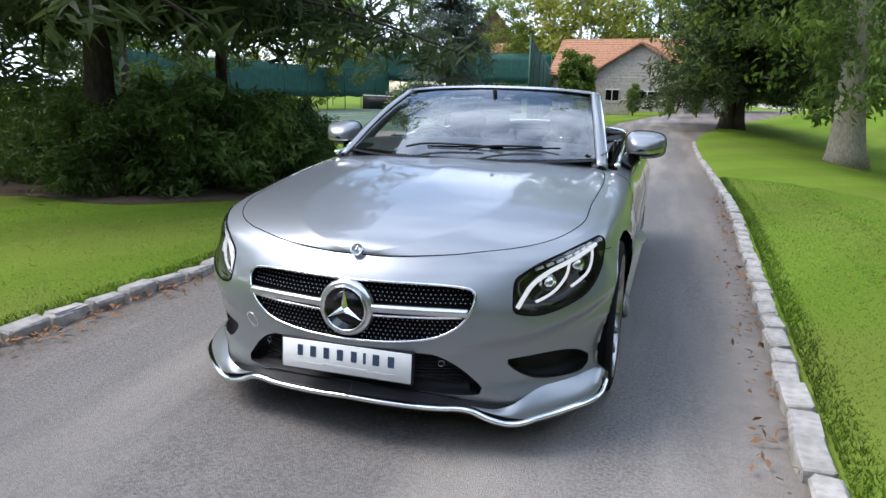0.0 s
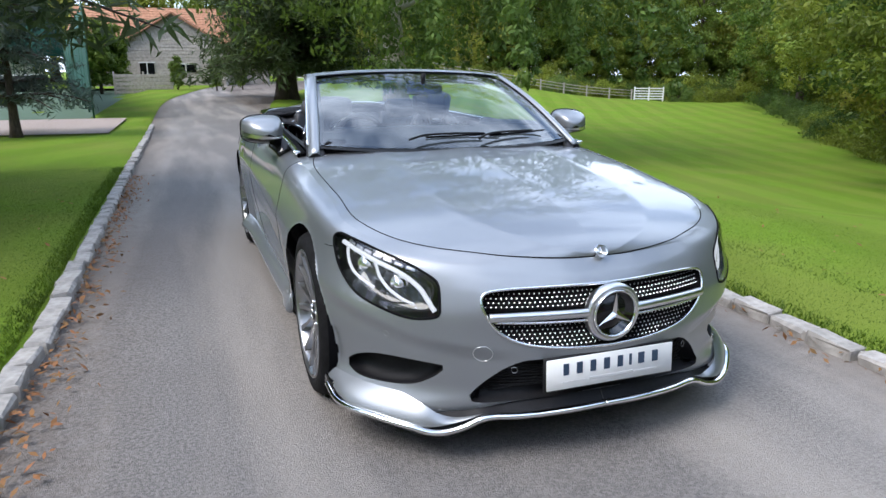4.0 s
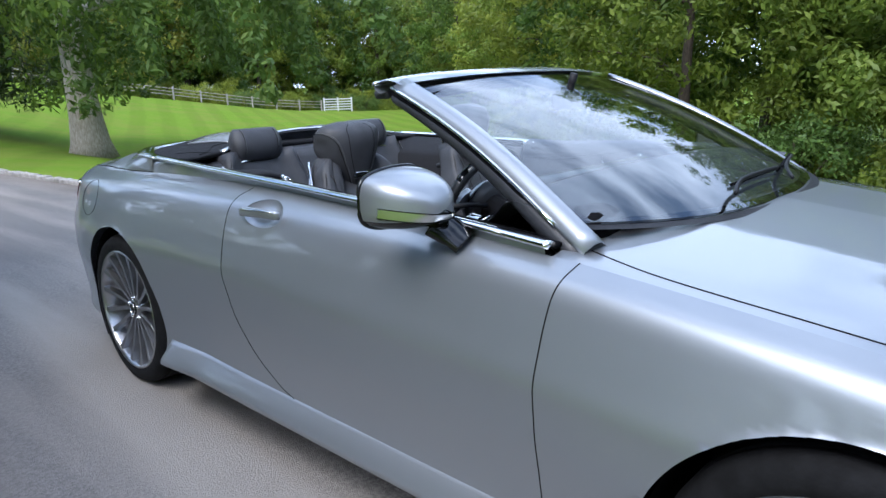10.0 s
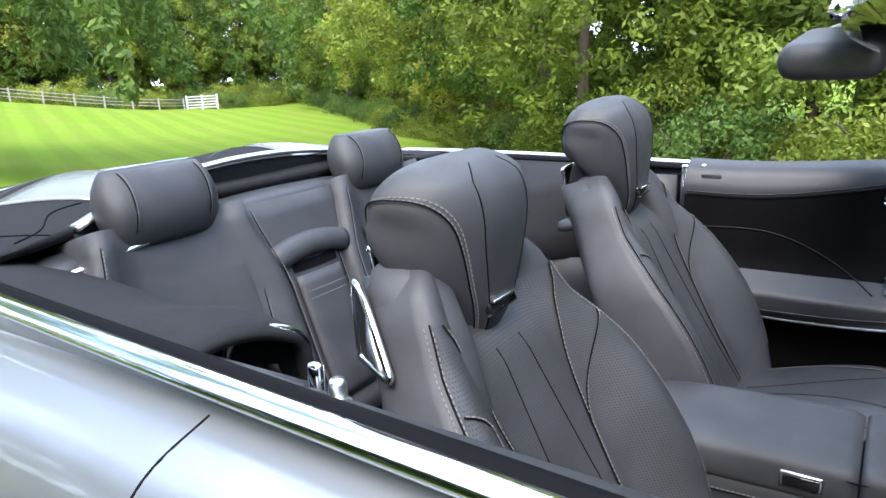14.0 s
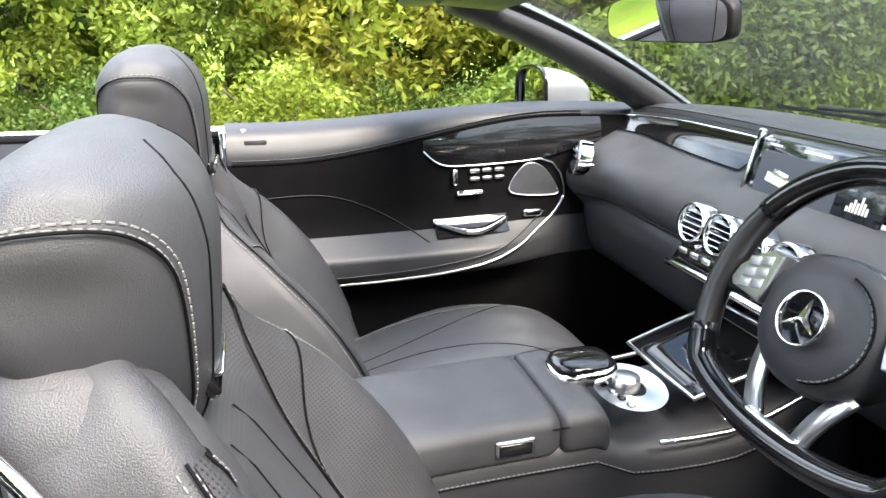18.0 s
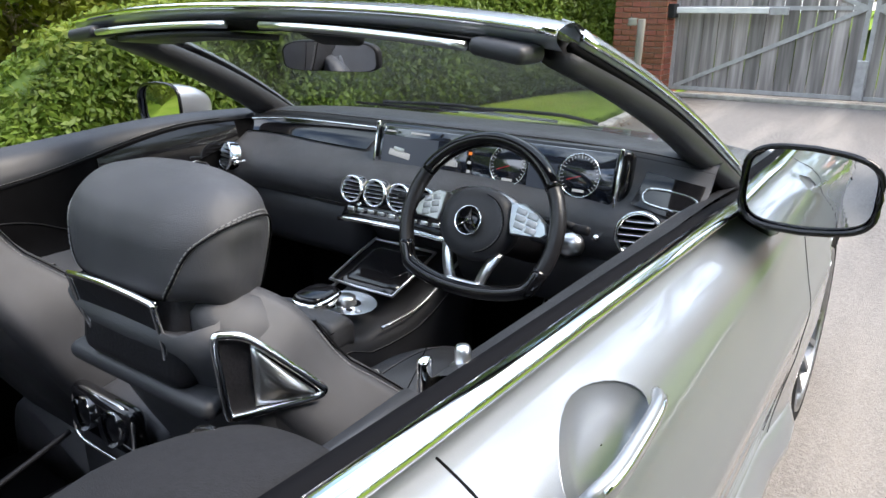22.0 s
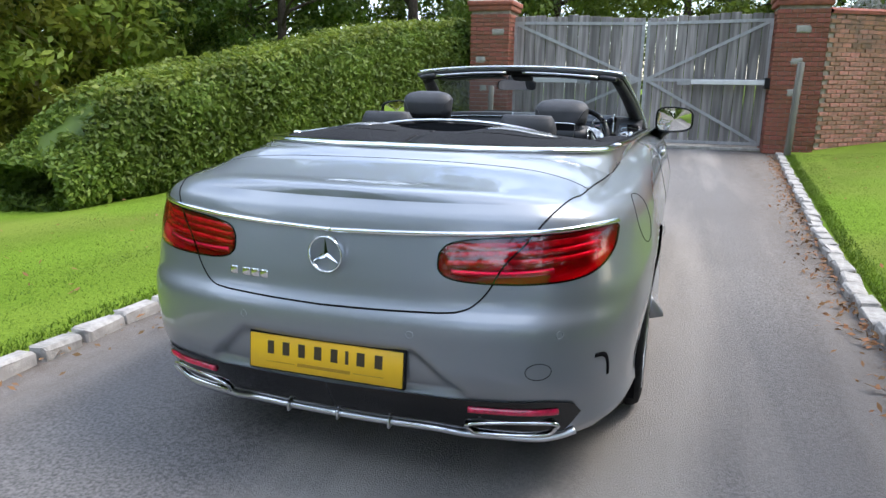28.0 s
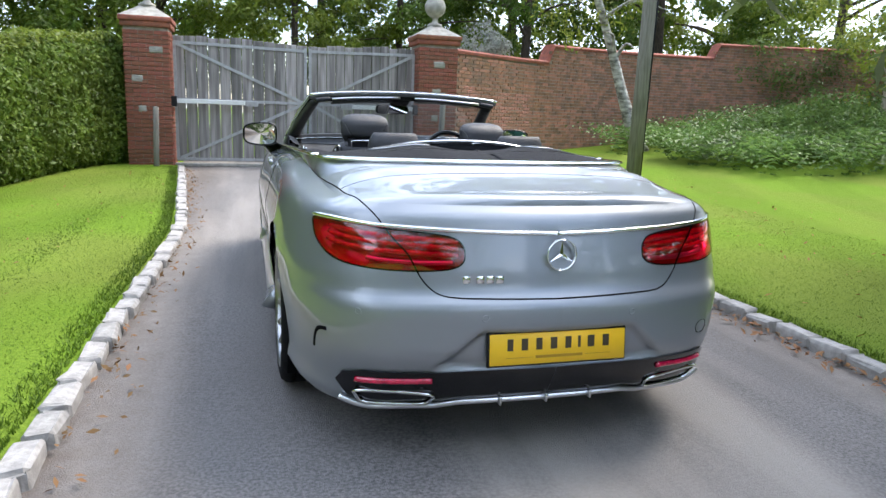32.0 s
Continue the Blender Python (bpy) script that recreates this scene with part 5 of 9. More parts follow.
def fallen(name, edge, side, y0, y1, count, label, seed, inner=True):
    g = np.random.default_rng(seed)
    y = g.uniform(y0, y1, count)
    d = np.abs(g.normal(size=count)) * 0.10 + 0.01
    if not inner:
        d = -g.random(count) * 4.0 - 0.3
    x = np.array([edge(b) for b in y]) - side * d
    z = (0.012 if inner else 0) + np.array([0.004 + drive_z(b) if inner else ground_z(a, b) + 0.06 for a, b in zip(x, y)]) + g.random(count) * 0.008
    v_, f_ = leaf_quads(np.stack([x, y, z], 1), 0.022, 0.006, 1, 2.0, seed, 0.8)
    return tagged(new(name, np_mesh(name, v_, f_, LEAF_BROWN)), label, "leaves", kind="stuff")


fallen("fallen_leaves", edge_e, 1, -6, 9.5, 1500, "dry brown leaves gathered along the kerb", 93)
fallen("fallen_leaves", edge_w, -1, -6, 9.5, 500, "dry brown leaves gathered along the kerb", 94)
fallen("scattered_leaves", edge_e, 1, -5, 9, 260, "scattered brown leaves on the lawn", 95, False)
fallen("scattered_leaves", edge_w, -1, -8, 9, 260, "scattered brown leaves on the lawn", 96, False)

# ---- the car ----
from mathutils.bvhtree import BVHTree
car = empty("convertible_car", (0, 0, 0), "silver convertible car with open roof parked on tarmac drive", "car")

# half plan outline at the widest level, nose to tail
PLAN = [(0, 2.405), (0.16, 2.398), (0.33, 2.365), (0.50, 2.305), (0.675, 2.20), (0.822, 2.04), (0.905, 1.84), (0.934, 1.58), (0.946, 1.25), (0.948, 0.75), (0.945, 0.1),
        (0.944, -0.6), (0.945, -1.15), (0.945, -1.5), (0.925, -1.82), (0.885, -2.08), (0.80, -2.29), (0.66, -2.42), (0.45, -2.49), (0.22, -2.522), (0, -2.53)]
plan_pts = spline([(x, y, 0) for x, y in PLAN], 40)
plan_len = [0.0]
for p, q in zip(plan_pts, plan_pts[1:]):
    plan_len.append(plan_len[-1] + (q - p).length)
PLAN_TOTAL = plan_len[-1]


def plan_at(a):
    """Place and outward normal at the length a along the half outline."""
    i = int(np.searchsorted(plan_len, a))
    i = min(max(i, 1), len(plan_pts) - 1)
    t = (a - plan_len[i - 1]) / max(plan_len[i] - plan_len[i - 1], 1e-9)
    p = plan_pts[i - 1].lerp(plan_pts[i], t)
    b, c = plan_pts[max(i - 4, 0)], plan_pts[min(i + 3, len(plan_pts) - 1)]
    d = (c - b).normalized()
    nrm = Vector((-d.y, d.x, 0))
    if i < 4 or i > len(plan_pts) - 4:
        nrm.x *= abs(p.x) / 0.05 if abs(p.x) < 0.05 else 1.0
        nrm.normalize()
    return p, nrm


def plan_a(y):
    """Length along the outline at which y is reached (sides only)."""
    for p, a in zip(plan_pts, plan_len):
        if p.y <= y:
            return a
    return PLAN_TOTAL


z_low = curve1([(-2.53, 0.225), (-2.45, 0.215), (-2.25, 0.205), (-1.95, 0.21), (-1.4, 0.20), (1.2, 0.20), (1.85, 0.195), (2.0, 0.18), (2.18, 0.172), (2.29, 0.20), (2.36, 0.235), (2.405, 0.252)])
z_shoulder = curve1([(-2.53, 0.945), (-2.42, 0.945), (-2.2, 0.945), (-1.95, 0.95), (-1.5, 0.97), (-1.1, 0.985), (-0.5, 0.99), (0.2, 0.970), (0.75, 0.945), (1.0, 0.925),
                     (1.45, 0.875), (1.85, 0.815), (2.1, 0.775), (2.27, 0.75), (2.405, 0.735)])
in_shoulder = curve1([(-2.53, 0.13), (-2.42, 0.13), (-2.25, 0.135), (-2.0, 0.165), (-1.5, 0.185), (-0.9, 0.18), (-0.3, 0.165), (0.4, 0.145), (0.75, 0.13), (1.1, 0.13),
                      (1.5, 0.13), (1.85, 0.10), (2.1, 0.10), (2.27, 0.105), (2.405, 0.11)])
side_in = curve1([(0, 0.05), (0.06, 0.022), (0.14, 0.026), (0.3, 0.016), (0.5, 0.0), (0.62, 0.0), (0.74, 0.018), (0.84, 0.045), (0.92, 0.085), (0.965, 0.14), (1.0, 0.24)])
tuck = curve1([(0, 0.030), (0.14, 0.026), (0.3, 0.020), (0.5, 0.011), (0.64, 0.0), (1, 0.0)])
nose_in = curve1([(0, 0.05), (0.1, 0.01), (0.3, 0.0), (0.5, 0.008), (0.66, 0.012), (0.8, 0.04), (0.9, 0.075), (1.0, 0.125)])
tail_in = curve1([(0, 0.13), (0.07, 0.085), (0.16, 0.045), (0.26, 0.012), (0.35, 0.0), (0.45, 0.0), (0.54, 0.006), (0.6, 0.035), (0.7, 0.05), (0.85, 0.075), (0.95, 0.095), (1.0, 0.13)])


ridge_z = curve1([(0.25, 0.435), (0.5, 0.455), (0.73, 0.490), (0.9, 0.531), (1.12, 0.577), (1.35, 0.62)])


def relief(a, z):
    """Inset of the sculpted bumpers: under the front ridge, and in the plate recess at the back."""
    if a < 1.4:
        win = smoothstep(0.30, 0.50, a) * (1 - smoothstep(1.02, 1.22, a))
        k = min(max((ridge_z(a) - z) / 0.045, 0.0), 1.0) * (1 - smoothstep(0.30, 0.185, z) * 1.7)
        return 0.021 * win * k
    s_ = PLAN_TOTAL - a
    if s_ < 0.6 and z > 0.379:
        w_ = 0.29 + (0.532 - z) / 0.147 * 0.175
        e = min((w_ - s_) * 0.62, 0.532 - z)
        return 0.026 * smoothstep(0.0, 0.018, e) * smoothstep(0.379, 0.385, z)
    return 0.0


def skin(a, h):
    """Body side: a along the outline (negative: the other side), h from sill to shoulder."""
    sgn = -1 if a < 0 else 1
    a = abs(a)
    p, nrm = plan_at(a)
    wn_, wt_ = 1 - smoothstep(0.35, 0.95, a), smoothstep(PLAN_TOTAL - 1.15, PLAN_TOTAL - 0.5, a)
    d = side_in(h) * in_shoulder(p.y) / 0.24 if h > 0.999 else side_in(h) * (1 + (in_shoulder(p.y) / 0.24 - 1) * smoothstep(0.7, 1.0, h))
    d = d * (1 - wn_ - wt_) + nose_in(h) * wn_ * in_shoulder(p.y) / 0.125 + tail_in(h) * wt_
    d += tuck(h) * (1 - smoothstep(0.75, 1.06, abs(p.y)))
    z0, z1 = z_low(p.y), z_shoulder(p.y)
    z = z0 + (z1 - z0) * h
    q = p - nrm * (d + relief(a, z))
    return Vector((sgn * q.x, q.y, z))


def skin_n(a, h):
    e = 0.004
    du = skin(a + e, h) - skin(a - e, h) if abs(a) > 2 * e else skin(0.012, h) - skin(-0.012, h)
    dv = skin(a, min(h + e, 1)) - skin(a, max(h - e, 0))
    n_ = du.cross(dv).normalized()
    return n_ if n_.dot(Vector((skin(a, h).x, skin(a, h).y, 0))) > 0 else -n_


def on_skin(a, z, off=0.0):
    """Point of the skin at height z."""
    y = plan_at(abs(a))[0].y
    h = min(max((z - z_low(y)) / (z_shoulder(y) - z_low(y)), 0), 1)
    return skin(a, h) + skin_n(a, h) * off


ARCH_R, AXLES = 0.392, (1.475, -1.470)
HUB_Z = 0.352
A_DOOR_F, A_DOOR_R = round(plan_a(0.86), 4), round(plan_a(-0.52), 4)


def outline_test(poly):
    """Whether a 2D point lies in the polygon, and the nearest point of its edge."""
    pts = [Vector(p).to_2d() for p in poly]

    def inside(p):
        r = False
        for (a, b) in zip(pts, pts[1:] + pts[:1]):
            if (a.y > p.y) != (b.y > p.y) and p.x < (b.x - a.x) * (p.y - a.y) / (b.y - a.y) + a.x:
                r = not r
        return r

    def nearest(p):
        best, bd = None, 1e9
        for (a, b) in zip(pts, pts[1:] + pts[:1]):
            ab = b - a
            t = min(max((p - a).dot(ab) / max(ab.length_squared, 1e-12), 0), 1)
            q = a + ab * t
            d = (p - q).length
            if d < bd:
                best, bd = q, d
        return best, bd
    return inside, nearest, pts


# openings in the skin, as (a, z) outlines for one side
HEADLIGHT = spline([(0.622, 0.600), (0.622, 0.572), (0.645, 0.556), (0.73, 0.549), (0.851, 0.573), (0.975, 0.612), (1.073, 0.672), (1.125, 0.728), (1.148, 0.770), (1.132, 0.787), (1.09, 0.787), (0.925, 0.765), (0.765, 0.730), (0.66, 0.688), (0.634, 0.664), (0.626, 0.635)], 5, True)
GRILLE = spline([(0.0, 0.655), (0.25, 0.657), (0.42, 0.650), (0.475, 0.632), (0.470, 0.585), (0.42, 0.515), (0.33, 0.468), (0.18, 0.446), (0.0, 0.438)], 6)
FOG = spline([(0.605, 0.372), (0.68, 0.382), (0.80, 0.386), (0.90, 0.378), (0.99, 0.352), (1.055, 0.316), (1.06, 0.288), (0.99, 0.268), (0.85, 0.272), (0.735, 0.287), (0.66, 0.320), (0.62, 0.350)], 6, True)
INTAKE = spline([(0.0, 0.410), (0.28, 0.410), (0.345, 0.400), (0.40, 0.372), (0.46, 0.325), (0.515, 0.268), (0.505, 0.246), (0.44, 0.238), (0.3, 0.242), (0.0, 0.256)], 6)
L_ = PLAN_TOTAL
TAIL = spline([(L_ - 0.352, 0.79), (L_ - 0.358, 0.757), (L_ - 0.40, 0.736), (L_ - 0.506, 0.727), (L_ - 0.66, 0.729), (L_ - 0.80, 0.740), (L_ - 0.90, 0.764), (L_ - 0.985, 0.806), (L_ - 1.03, 0.848), (L_ - 1.04, 0.868), (L_ - 0.99, 0.876), (L_ - 0.83, 0.873), (L_ - 0.63, 0.862), (L_ - 0.47, 0.851), (L_ - 0.39, 0.838), (L_ - 0.36, 0.815)], 5, True)
A_HANDLE = plan_a(-0.31)
CUP = [(A_HANDLE + 0.112 * math.cos(t), 0.925 + 0.043 * math.sin(t)) for t in lin(0, 2 * math.pi, 33)[:-1]]
CUTS = [outline_test(CUP)] + [outline_test([(p[0], p[1]) for p in o]) for o in (HEADLIGHT, FOG)] + [outline_test([(p[0], p[1]) for p in o] + [(-0.2, o[-1][1]), (-0.2, o[0][1])]) for o in (GRILLE, INTAKE)] + [outline_test([(p[0], p[1]) for p in TAIL])]

a_cols = sorted(set(min(round(a, 4), PLAN_TOTAL) for a in lin(0, 1.35, 100) + lin(1.35, PLAN_TOTAL - 1.35, 170) + lin(PLAN_TOTAL - 1.35, PLAN_TOTAL, 86) + [A_DOOR_F, A_DOOR_R]))
h_rows = lin(0, 0.9, 46) + lin(0.91, 1.0, 10)


def body_panel(name, sgn, a0, a1, label=""):
    """One body panel between two lengths of the outline, with the openings cut out."""
    cols = [a for a in a_cols if a0 - 1e-6 <= a <= a1 + 1e-6]
    nv = len(h_rows)
    P, flat = [], []
    for a in cols:
        y = plan_at(a)[0].y
        z0, z1 = z_low(y), z_shoulder(y)
        for h in h_rows:
            P.append((a, z0 + (z1 - z0) * h, h))
    dead = [False] * len(P)
    for i, (a, z, h) in enumerate(P):
        for inside, nearest, _ in CUTS:
            q = Vector((a, z))
            if inside(q):
                dead[i] = True
    faces = [f for f in grid_faces(len(cols), nv, flip=sgn < 0) if not all(dead[k] for k in f)]
    used = set(k for f in faces for k in f)
    verts = []
    for i, (a, z, h) in enumerate(P):
        if dead[i] and i in used:
            best = min((nearest(Vector((a, z))) for inside, nearest, _ in CUTS if inside(Vector((a, z)))), key=lambda t: t[1])[0]
            a, z = max(best.x, 0.0), best.y
            verts.append(on_skin(a, z))
        else:
            verts.append(skin(a, h))
        verts[-1].x *= sgn
    # wheel arches
    dead2 = [False] * len(verts)
    for i, v in enumerate(verts):
        for ya in AXLES:
            if (v.y - ya) ** 2 + (v.z - HUB_Z) ** 2 < ARCH_R ** 2 and abs(v.x) > 0.6:
                dead2[i] = True
    faces = [f for f in faces if not all(dead2[k] for k in f)]
    for i, v in enumerate(verts):
        if dead2[i]:
            ya = min(AXLES, key=lambda t: abs(t - v.y))
            d = Vector((0, v.y - ya, v.z - HUB_Z))
            d = d.normalized() * ARCH_R
            verts[i] = Vector((v.x, ya + d.y, HUB_Z + d.z))
    keep = sorted(set(k for f in faces for k in f))
    remap = {k: i for i, k in enumerate(keep)}
    return mesh_ob(name, [verts[k] for k in keep], [tuple(remap[k] for k in f) for f in faces], PAINT, car, label)


for sgn in (1, -1):
    body_panel("front_wing", sgn, 0, A_DOOR_F)
    body_panel("door", sgn, A_DOOR_F, A_DOOR_R)
    body_panel("rear_quarter", sgn, A_DOOR_R, PLAN_TOTAL)

# ---- belt line, bonnet and boot ----
BELT = spline([(0.822, 0.80, 0.962), (0.815, 0.5, 0.984), (0.806, 0.2, 0.994), (0.797, -0.2, 1.008), (0.79, -0.5, 1.018), (0.774, -0.9, 1.028), (0.757, -1.18, 1.033), (0.735, -1.38, 1.036),
               (0.685, -1.59, 1.041), (0.55, -1.745, 1.046), (0.29, -1.85, 1.050), (0.10, -1.875, 1.052), (0.0, -1.878, 1.052)], 14)


def belt_at(y):
    """Belt edge at y, down to the back corner."""
    for p, q in zip(BELT, BELT[1:]):
        if p.y >= y >= q.y:
            return p.lerp(q, (p.y - y) / max(p.y - q.y, 1e-9))
    return BELT[0] if y > BELT[0].y else BELT[-1]


bonnet_mid = curve1([(0.6, 1.005), (0.95, 0.996), (1.2, 0.970), (1.6, 0.922), (1.95, 0.868), (2.15, 0.822), (2.25, 0.787), (2.285, 0.763), (2.30, 0.735)])
boot_mid = curve1([(-2.40, 0.945), (-2.395, 0.968), (-2.36, 0.980), (-2.25, 0.985), (-2.05, 1.012), (-1.90, 1.043), (-1.6, 1.043), (-1.2, 1.036), (-1.0, 1.03)])
across = curve1([(0, 0), (0.05, 0.13), (0.12, 0.27), (0.25, 0.48), (0.42, 0.74), (0.47, 0.83), (0.52, 0.85), (0.75, 0.93), (1, 1.0)])
across_edge = curve1([(0, 0), (0.03, 0.24), (0.10, 0.60), (0.2, 0.86), (0.35, 0.97), (1, 1.0)])
across_boot = curve1([(0, 0), (0.06, 0.25), (0.15, 0.52), (0.3, 0.78), (0.6, 0.95), (1, 1.0)])


def deck(a, r, front):
    """Upper skin: a along the outline, r from the shoulder to the centre line."""
    p = skin(a, 1.0)
    zc = (bonnet_mid if front else boot_mid)(p.y)
    k = 0.0 if front else smoothstep(-2.30, -1.65, p.y)
    z = p.z + (zc - p.z) * (across(r) if front else across_boot(r) * (1 - k) + across_edge(r) * k)
    return Vector((p.x * (1 - r), p.y, z))


r_rows = [0, 0.015, 0.03, 0.06, 0.09] + lin(0.13, 1.0, 30)
cols_f = [a for a in a_cols if a <= plan_a(0.80)]
cols_r = [a for a in a_cols if a >= plan_a(-1.28)]


def quarter_top(a, r):
    p = skin(a, 1.0)
    q = belt_at(p.y)
    return Vector((p.x + (q.x - p.x) * r, p.y, p.z + (q.z - 0.004 - p.z) * math.sin(r * 1.57) - 0.004 * smoothstep(-1.26, -1.29, p.y)))


for sgn in (1, -1):
    surf("bonnet", lambda a, r: deck(a * sgn if a > 0 else 1e-6 * sgn, r, True), cols_f, r_rows, PAINT, car, flip=sgn < 0)
    surf("boot_deck", lambda a, r: deck(a * sgn, r, False), cols_r, r_rows, PAINT, car, flip=sgn < 0)
    surf("quarter_top", lambda a, r: Vector((sgn, 1, 1)) * quarter_top(a, r), [a for a in a_cols if plan_a(0.8) <= a <= plan_a(-1.40)], lin(0, 1, 9), PAINT, car, flip=sgn < 0)
    cab = [(sgn * p.x, p.y, p.z + 0.006) for p in BELT if p.y > -1.36]
    sweep("chrome_belt_strip", cab, ring(0.019, 0.010, 10), CHROME, car, "bright chrome belt strip")
    inner = [(sgn * (p.x - 0.032), p.y, p.z) for p in BELT if p.y > -1.45]
    sweep("window_seal", inner, ring(0.016, 0.009, 8), GAP, car, "black rubber window seal")
back = [p + Vector((0, 0, 0.004)) for p in BELT if p.y <= -1.345]
back = back + [Vector((-p.x, p.y, p.z)) for p in reversed(back[:-1])]
sweep("chrome_rear_strip", back, ring(0.042, 0.013, 12), CHROME, car, "broad chrome strip round the hood cover", scales=[0.55 + 0.45 * smoothstep(-1.36, -1.62, p.y) for p in back])


def both(pts):
    return [[(s_ * p[0], p[1], p[2]) for p in pts] for s_ in (1, -1)]


def shut_line(pts, r=0.0026, name="shut_line", material=None, sides=(1, -1), up=(0, 0, 1)):
    for s_ in sides:
        tube(name, [(s_ * p[0], p[1], p[2]) for p in pts], r, material or GAP, car, n=5, up=up)


def skin_line(keys, per=10, off=0.0):
    """Line on the skin through (a, z) keys."""
    return [on_skin(p[0], p[1], off) for p in spline([(a, z, 0) for a, z in keys], per)]


shut_line(skin_line([(A_DOOR_F - 0.03, 0.943), (A_DOOR_F - 0.008, 0.87), (A_DOOR_F + 0.004, 0.75), (A_DOOR_F + 0.008, 0.55), (A_DOOR_F + 0.004, 0.27)], off=-0.0012), up=(1, 0, 0))
shut_line(skin_line([(A_DOOR_R - 0.03, 0.985), (A_DOOR_R - 0.012, 0.9), (A_DOOR_R - 0.025, 0.7), (A_DOOR_R - 0.08, 0.5), (A_DOOR_R - 0.20, 0.36), (A_DOOR_R - 0.42, 0.285), (A_DOOR_F + 0.3, 0.262), (A_DOOR_F + 0.02, 0.255)], off=-0.0012), up=(1, 0, 0))
shut_line(skin_line([(1.10, 0.745), (1.16, 0.735), (1.22, 0.73)], off=-0.001), 0.002)


def deck_line(keys, front, per=10):
    return [deck(a, r, front) - Vector((0, 0, 0.0012)) for a, r, _ in spline([(a, r, 0) for a, r in keys], per)]


shut_line(deck_line([(0.0001, 0.06), (0.1, 0.06), (0.3, 0.075), (0.44, 0.085), (0.52, 0.092), (0.60, 0.09), (0.70, 0.075), (0.85, 0.06), (1.2, 0.05), (1.6, 0.04), (1.95, 0.045), (plan_a(0.86), 0.09)], True), 0.0028)
# bonnet creases that run up to the screen
A_BL = PLAN_TOTAL
deck_tree = BVHTree.FromPolygons([v.co for v in gs["boot_deck"].data.vertices], [tuple(p.vertices) for p in gs["boot_deck"].data.polygons])


def on_boot(x, y):
    x = min(x, skin(plan_a(y), 1.0).x - 0.004)
    h_ = deck_tree.ray_cast((x, y, 2.0), (0, 0, -1))[0]
    return Vector((x, y, (h_.z if h_ else 0.965) - 0.001))


rear_v, rear_f = [], []
for key_ in ("boot_deck", "rear_quarter"):
    k0 = len(rear_v)
    rear_v += [v.co.copy() for v in gs[key_].data.vertices]
    rear_f += [tuple(k0 + i for i in p.vertices) for p in gs[key_].data.polygons]
rear_tree = BVHTree.FromPolygons(rear_v, rear_f)


def on_rear(p):
    """Where the line from outside towards the boot's middle meets the body."""
    d = (Vector((0.25, -1.75, 0.55)) - p).normalized()
    h_ = rear_tree.ray_cast(p - d * 0.12, d)[0]
    return (h_ if h_ else p) + d * 0.001


shut_line([on_boot(p.x, p.y) for p in spline([(0.745, -1.345, 0), (0.758, -1.375, 0), (0.760, -1.43, 0), (0.757, -1.53, 0), (0.748, -1.68, 0), (0.736, -1.84, 0), (0.714, -2.02, 0)], 10)]
          + [on_rear(p) for p in spline([(0.713, -2.03, 0.958), (0.703, -2.12, 0.952), (0.678, -2.211, 0.948), (0.634, -2.332, 0.907), (0.583, -2.380, 0.838), (0.532, -2.413, 0.781), (0.49, -2.433, 0.704), (0.447, -2.453, 0.659), (0.403, -2.470, 0.643)], 8)]
          + skin_line([(A_BL - 0.36, 0.640), (A_BL - 0.15, 0.636), (A_BL - 0.0005, 0.634)], off=0.001), 0.0032)
shut_line([on_boot(p.x, p.y) for p in spline([(0.713, -2.03, 0), (0.65, -2.025, 0), (0.45, -2.012, 0), (0.2, -2.005, 0), (0.002, -2.003, 0)], 8)], 0.0022)


def boot_edge(i, v):
    """Slope from under the chrome strip down to the deck."""
    p = back[i]
    d = (back[min(i + 1, len(back) - 1)] - back[max(i - 1, 0)]).normalized()
    n_ = Vector((d.y, -d.x, 0))
    if n_.dot(Vector((p.x, p.y + 1.2, 0))) < 0:
        n_ = -n_
    q = p + n_ * (0.012 + (0.022 + 0.088 * smoothstep(-1.42, -1.64, p.y)) * v)
    edge = on_boot(abs(q.x), q.y)
    q.x, low_z = math.copysign(edge.x, q.x), edge.z + 0.0005
    return Vector((q.x, q.y, low_z + max(p.z - 0.004 - low_z, 0) * (1 - v) ** 1.6))


surf("boot_edge", boot_edge, [i for i, p in enumerate(back) if p.y < -1.37], lin(0, 1, 7), PAINT, car, flip=True)
surf("high_brake_light", lambda u, v: (0.287 * u, -1.868 + 0.02 * u * u - 0.034 * v, 1.060 - 0.003 * v - 0.002 * u * u), lin(-1, 1, 21), lin(0, 1, 3), SATIN, car, "slim clear brake light in the chrome strip", flip=True, thick=0.004)


# ---- openings ----
def recess(name, outline, depth, material, parent, label="", shrink=0.96, sgn=1, lip=True):
    """A bowl sunk into the skin behind an (a, z) outline."""
    pts = [Vector((p[0], p[1])) for p in outline]
    c = sum(pts, Vector((0, 0))) / len(pts)
    rings = [(1.0, 0.0), (1.0, -0.3), (shrink, -1.0), (0.5, -1.02), (0.02, -1.03)]
    verts = []
    for k, d in rings:
        for p in pts:
            q = c + (p - c) * k
            v = on_skin(q.x, q.y, depth * d)
            verts.append((v.x * sgn, v.y, v.z))
    n = len(pts)
    faces = []
    for i in range(len(rings) - 1):
        for j in range(n):
            a, b = i * n + j, i * n + (j + 1) % n
            faces.append((a, b, b + n, a + n))
    return mesh_ob(name, verts, faces, material, parent, label)


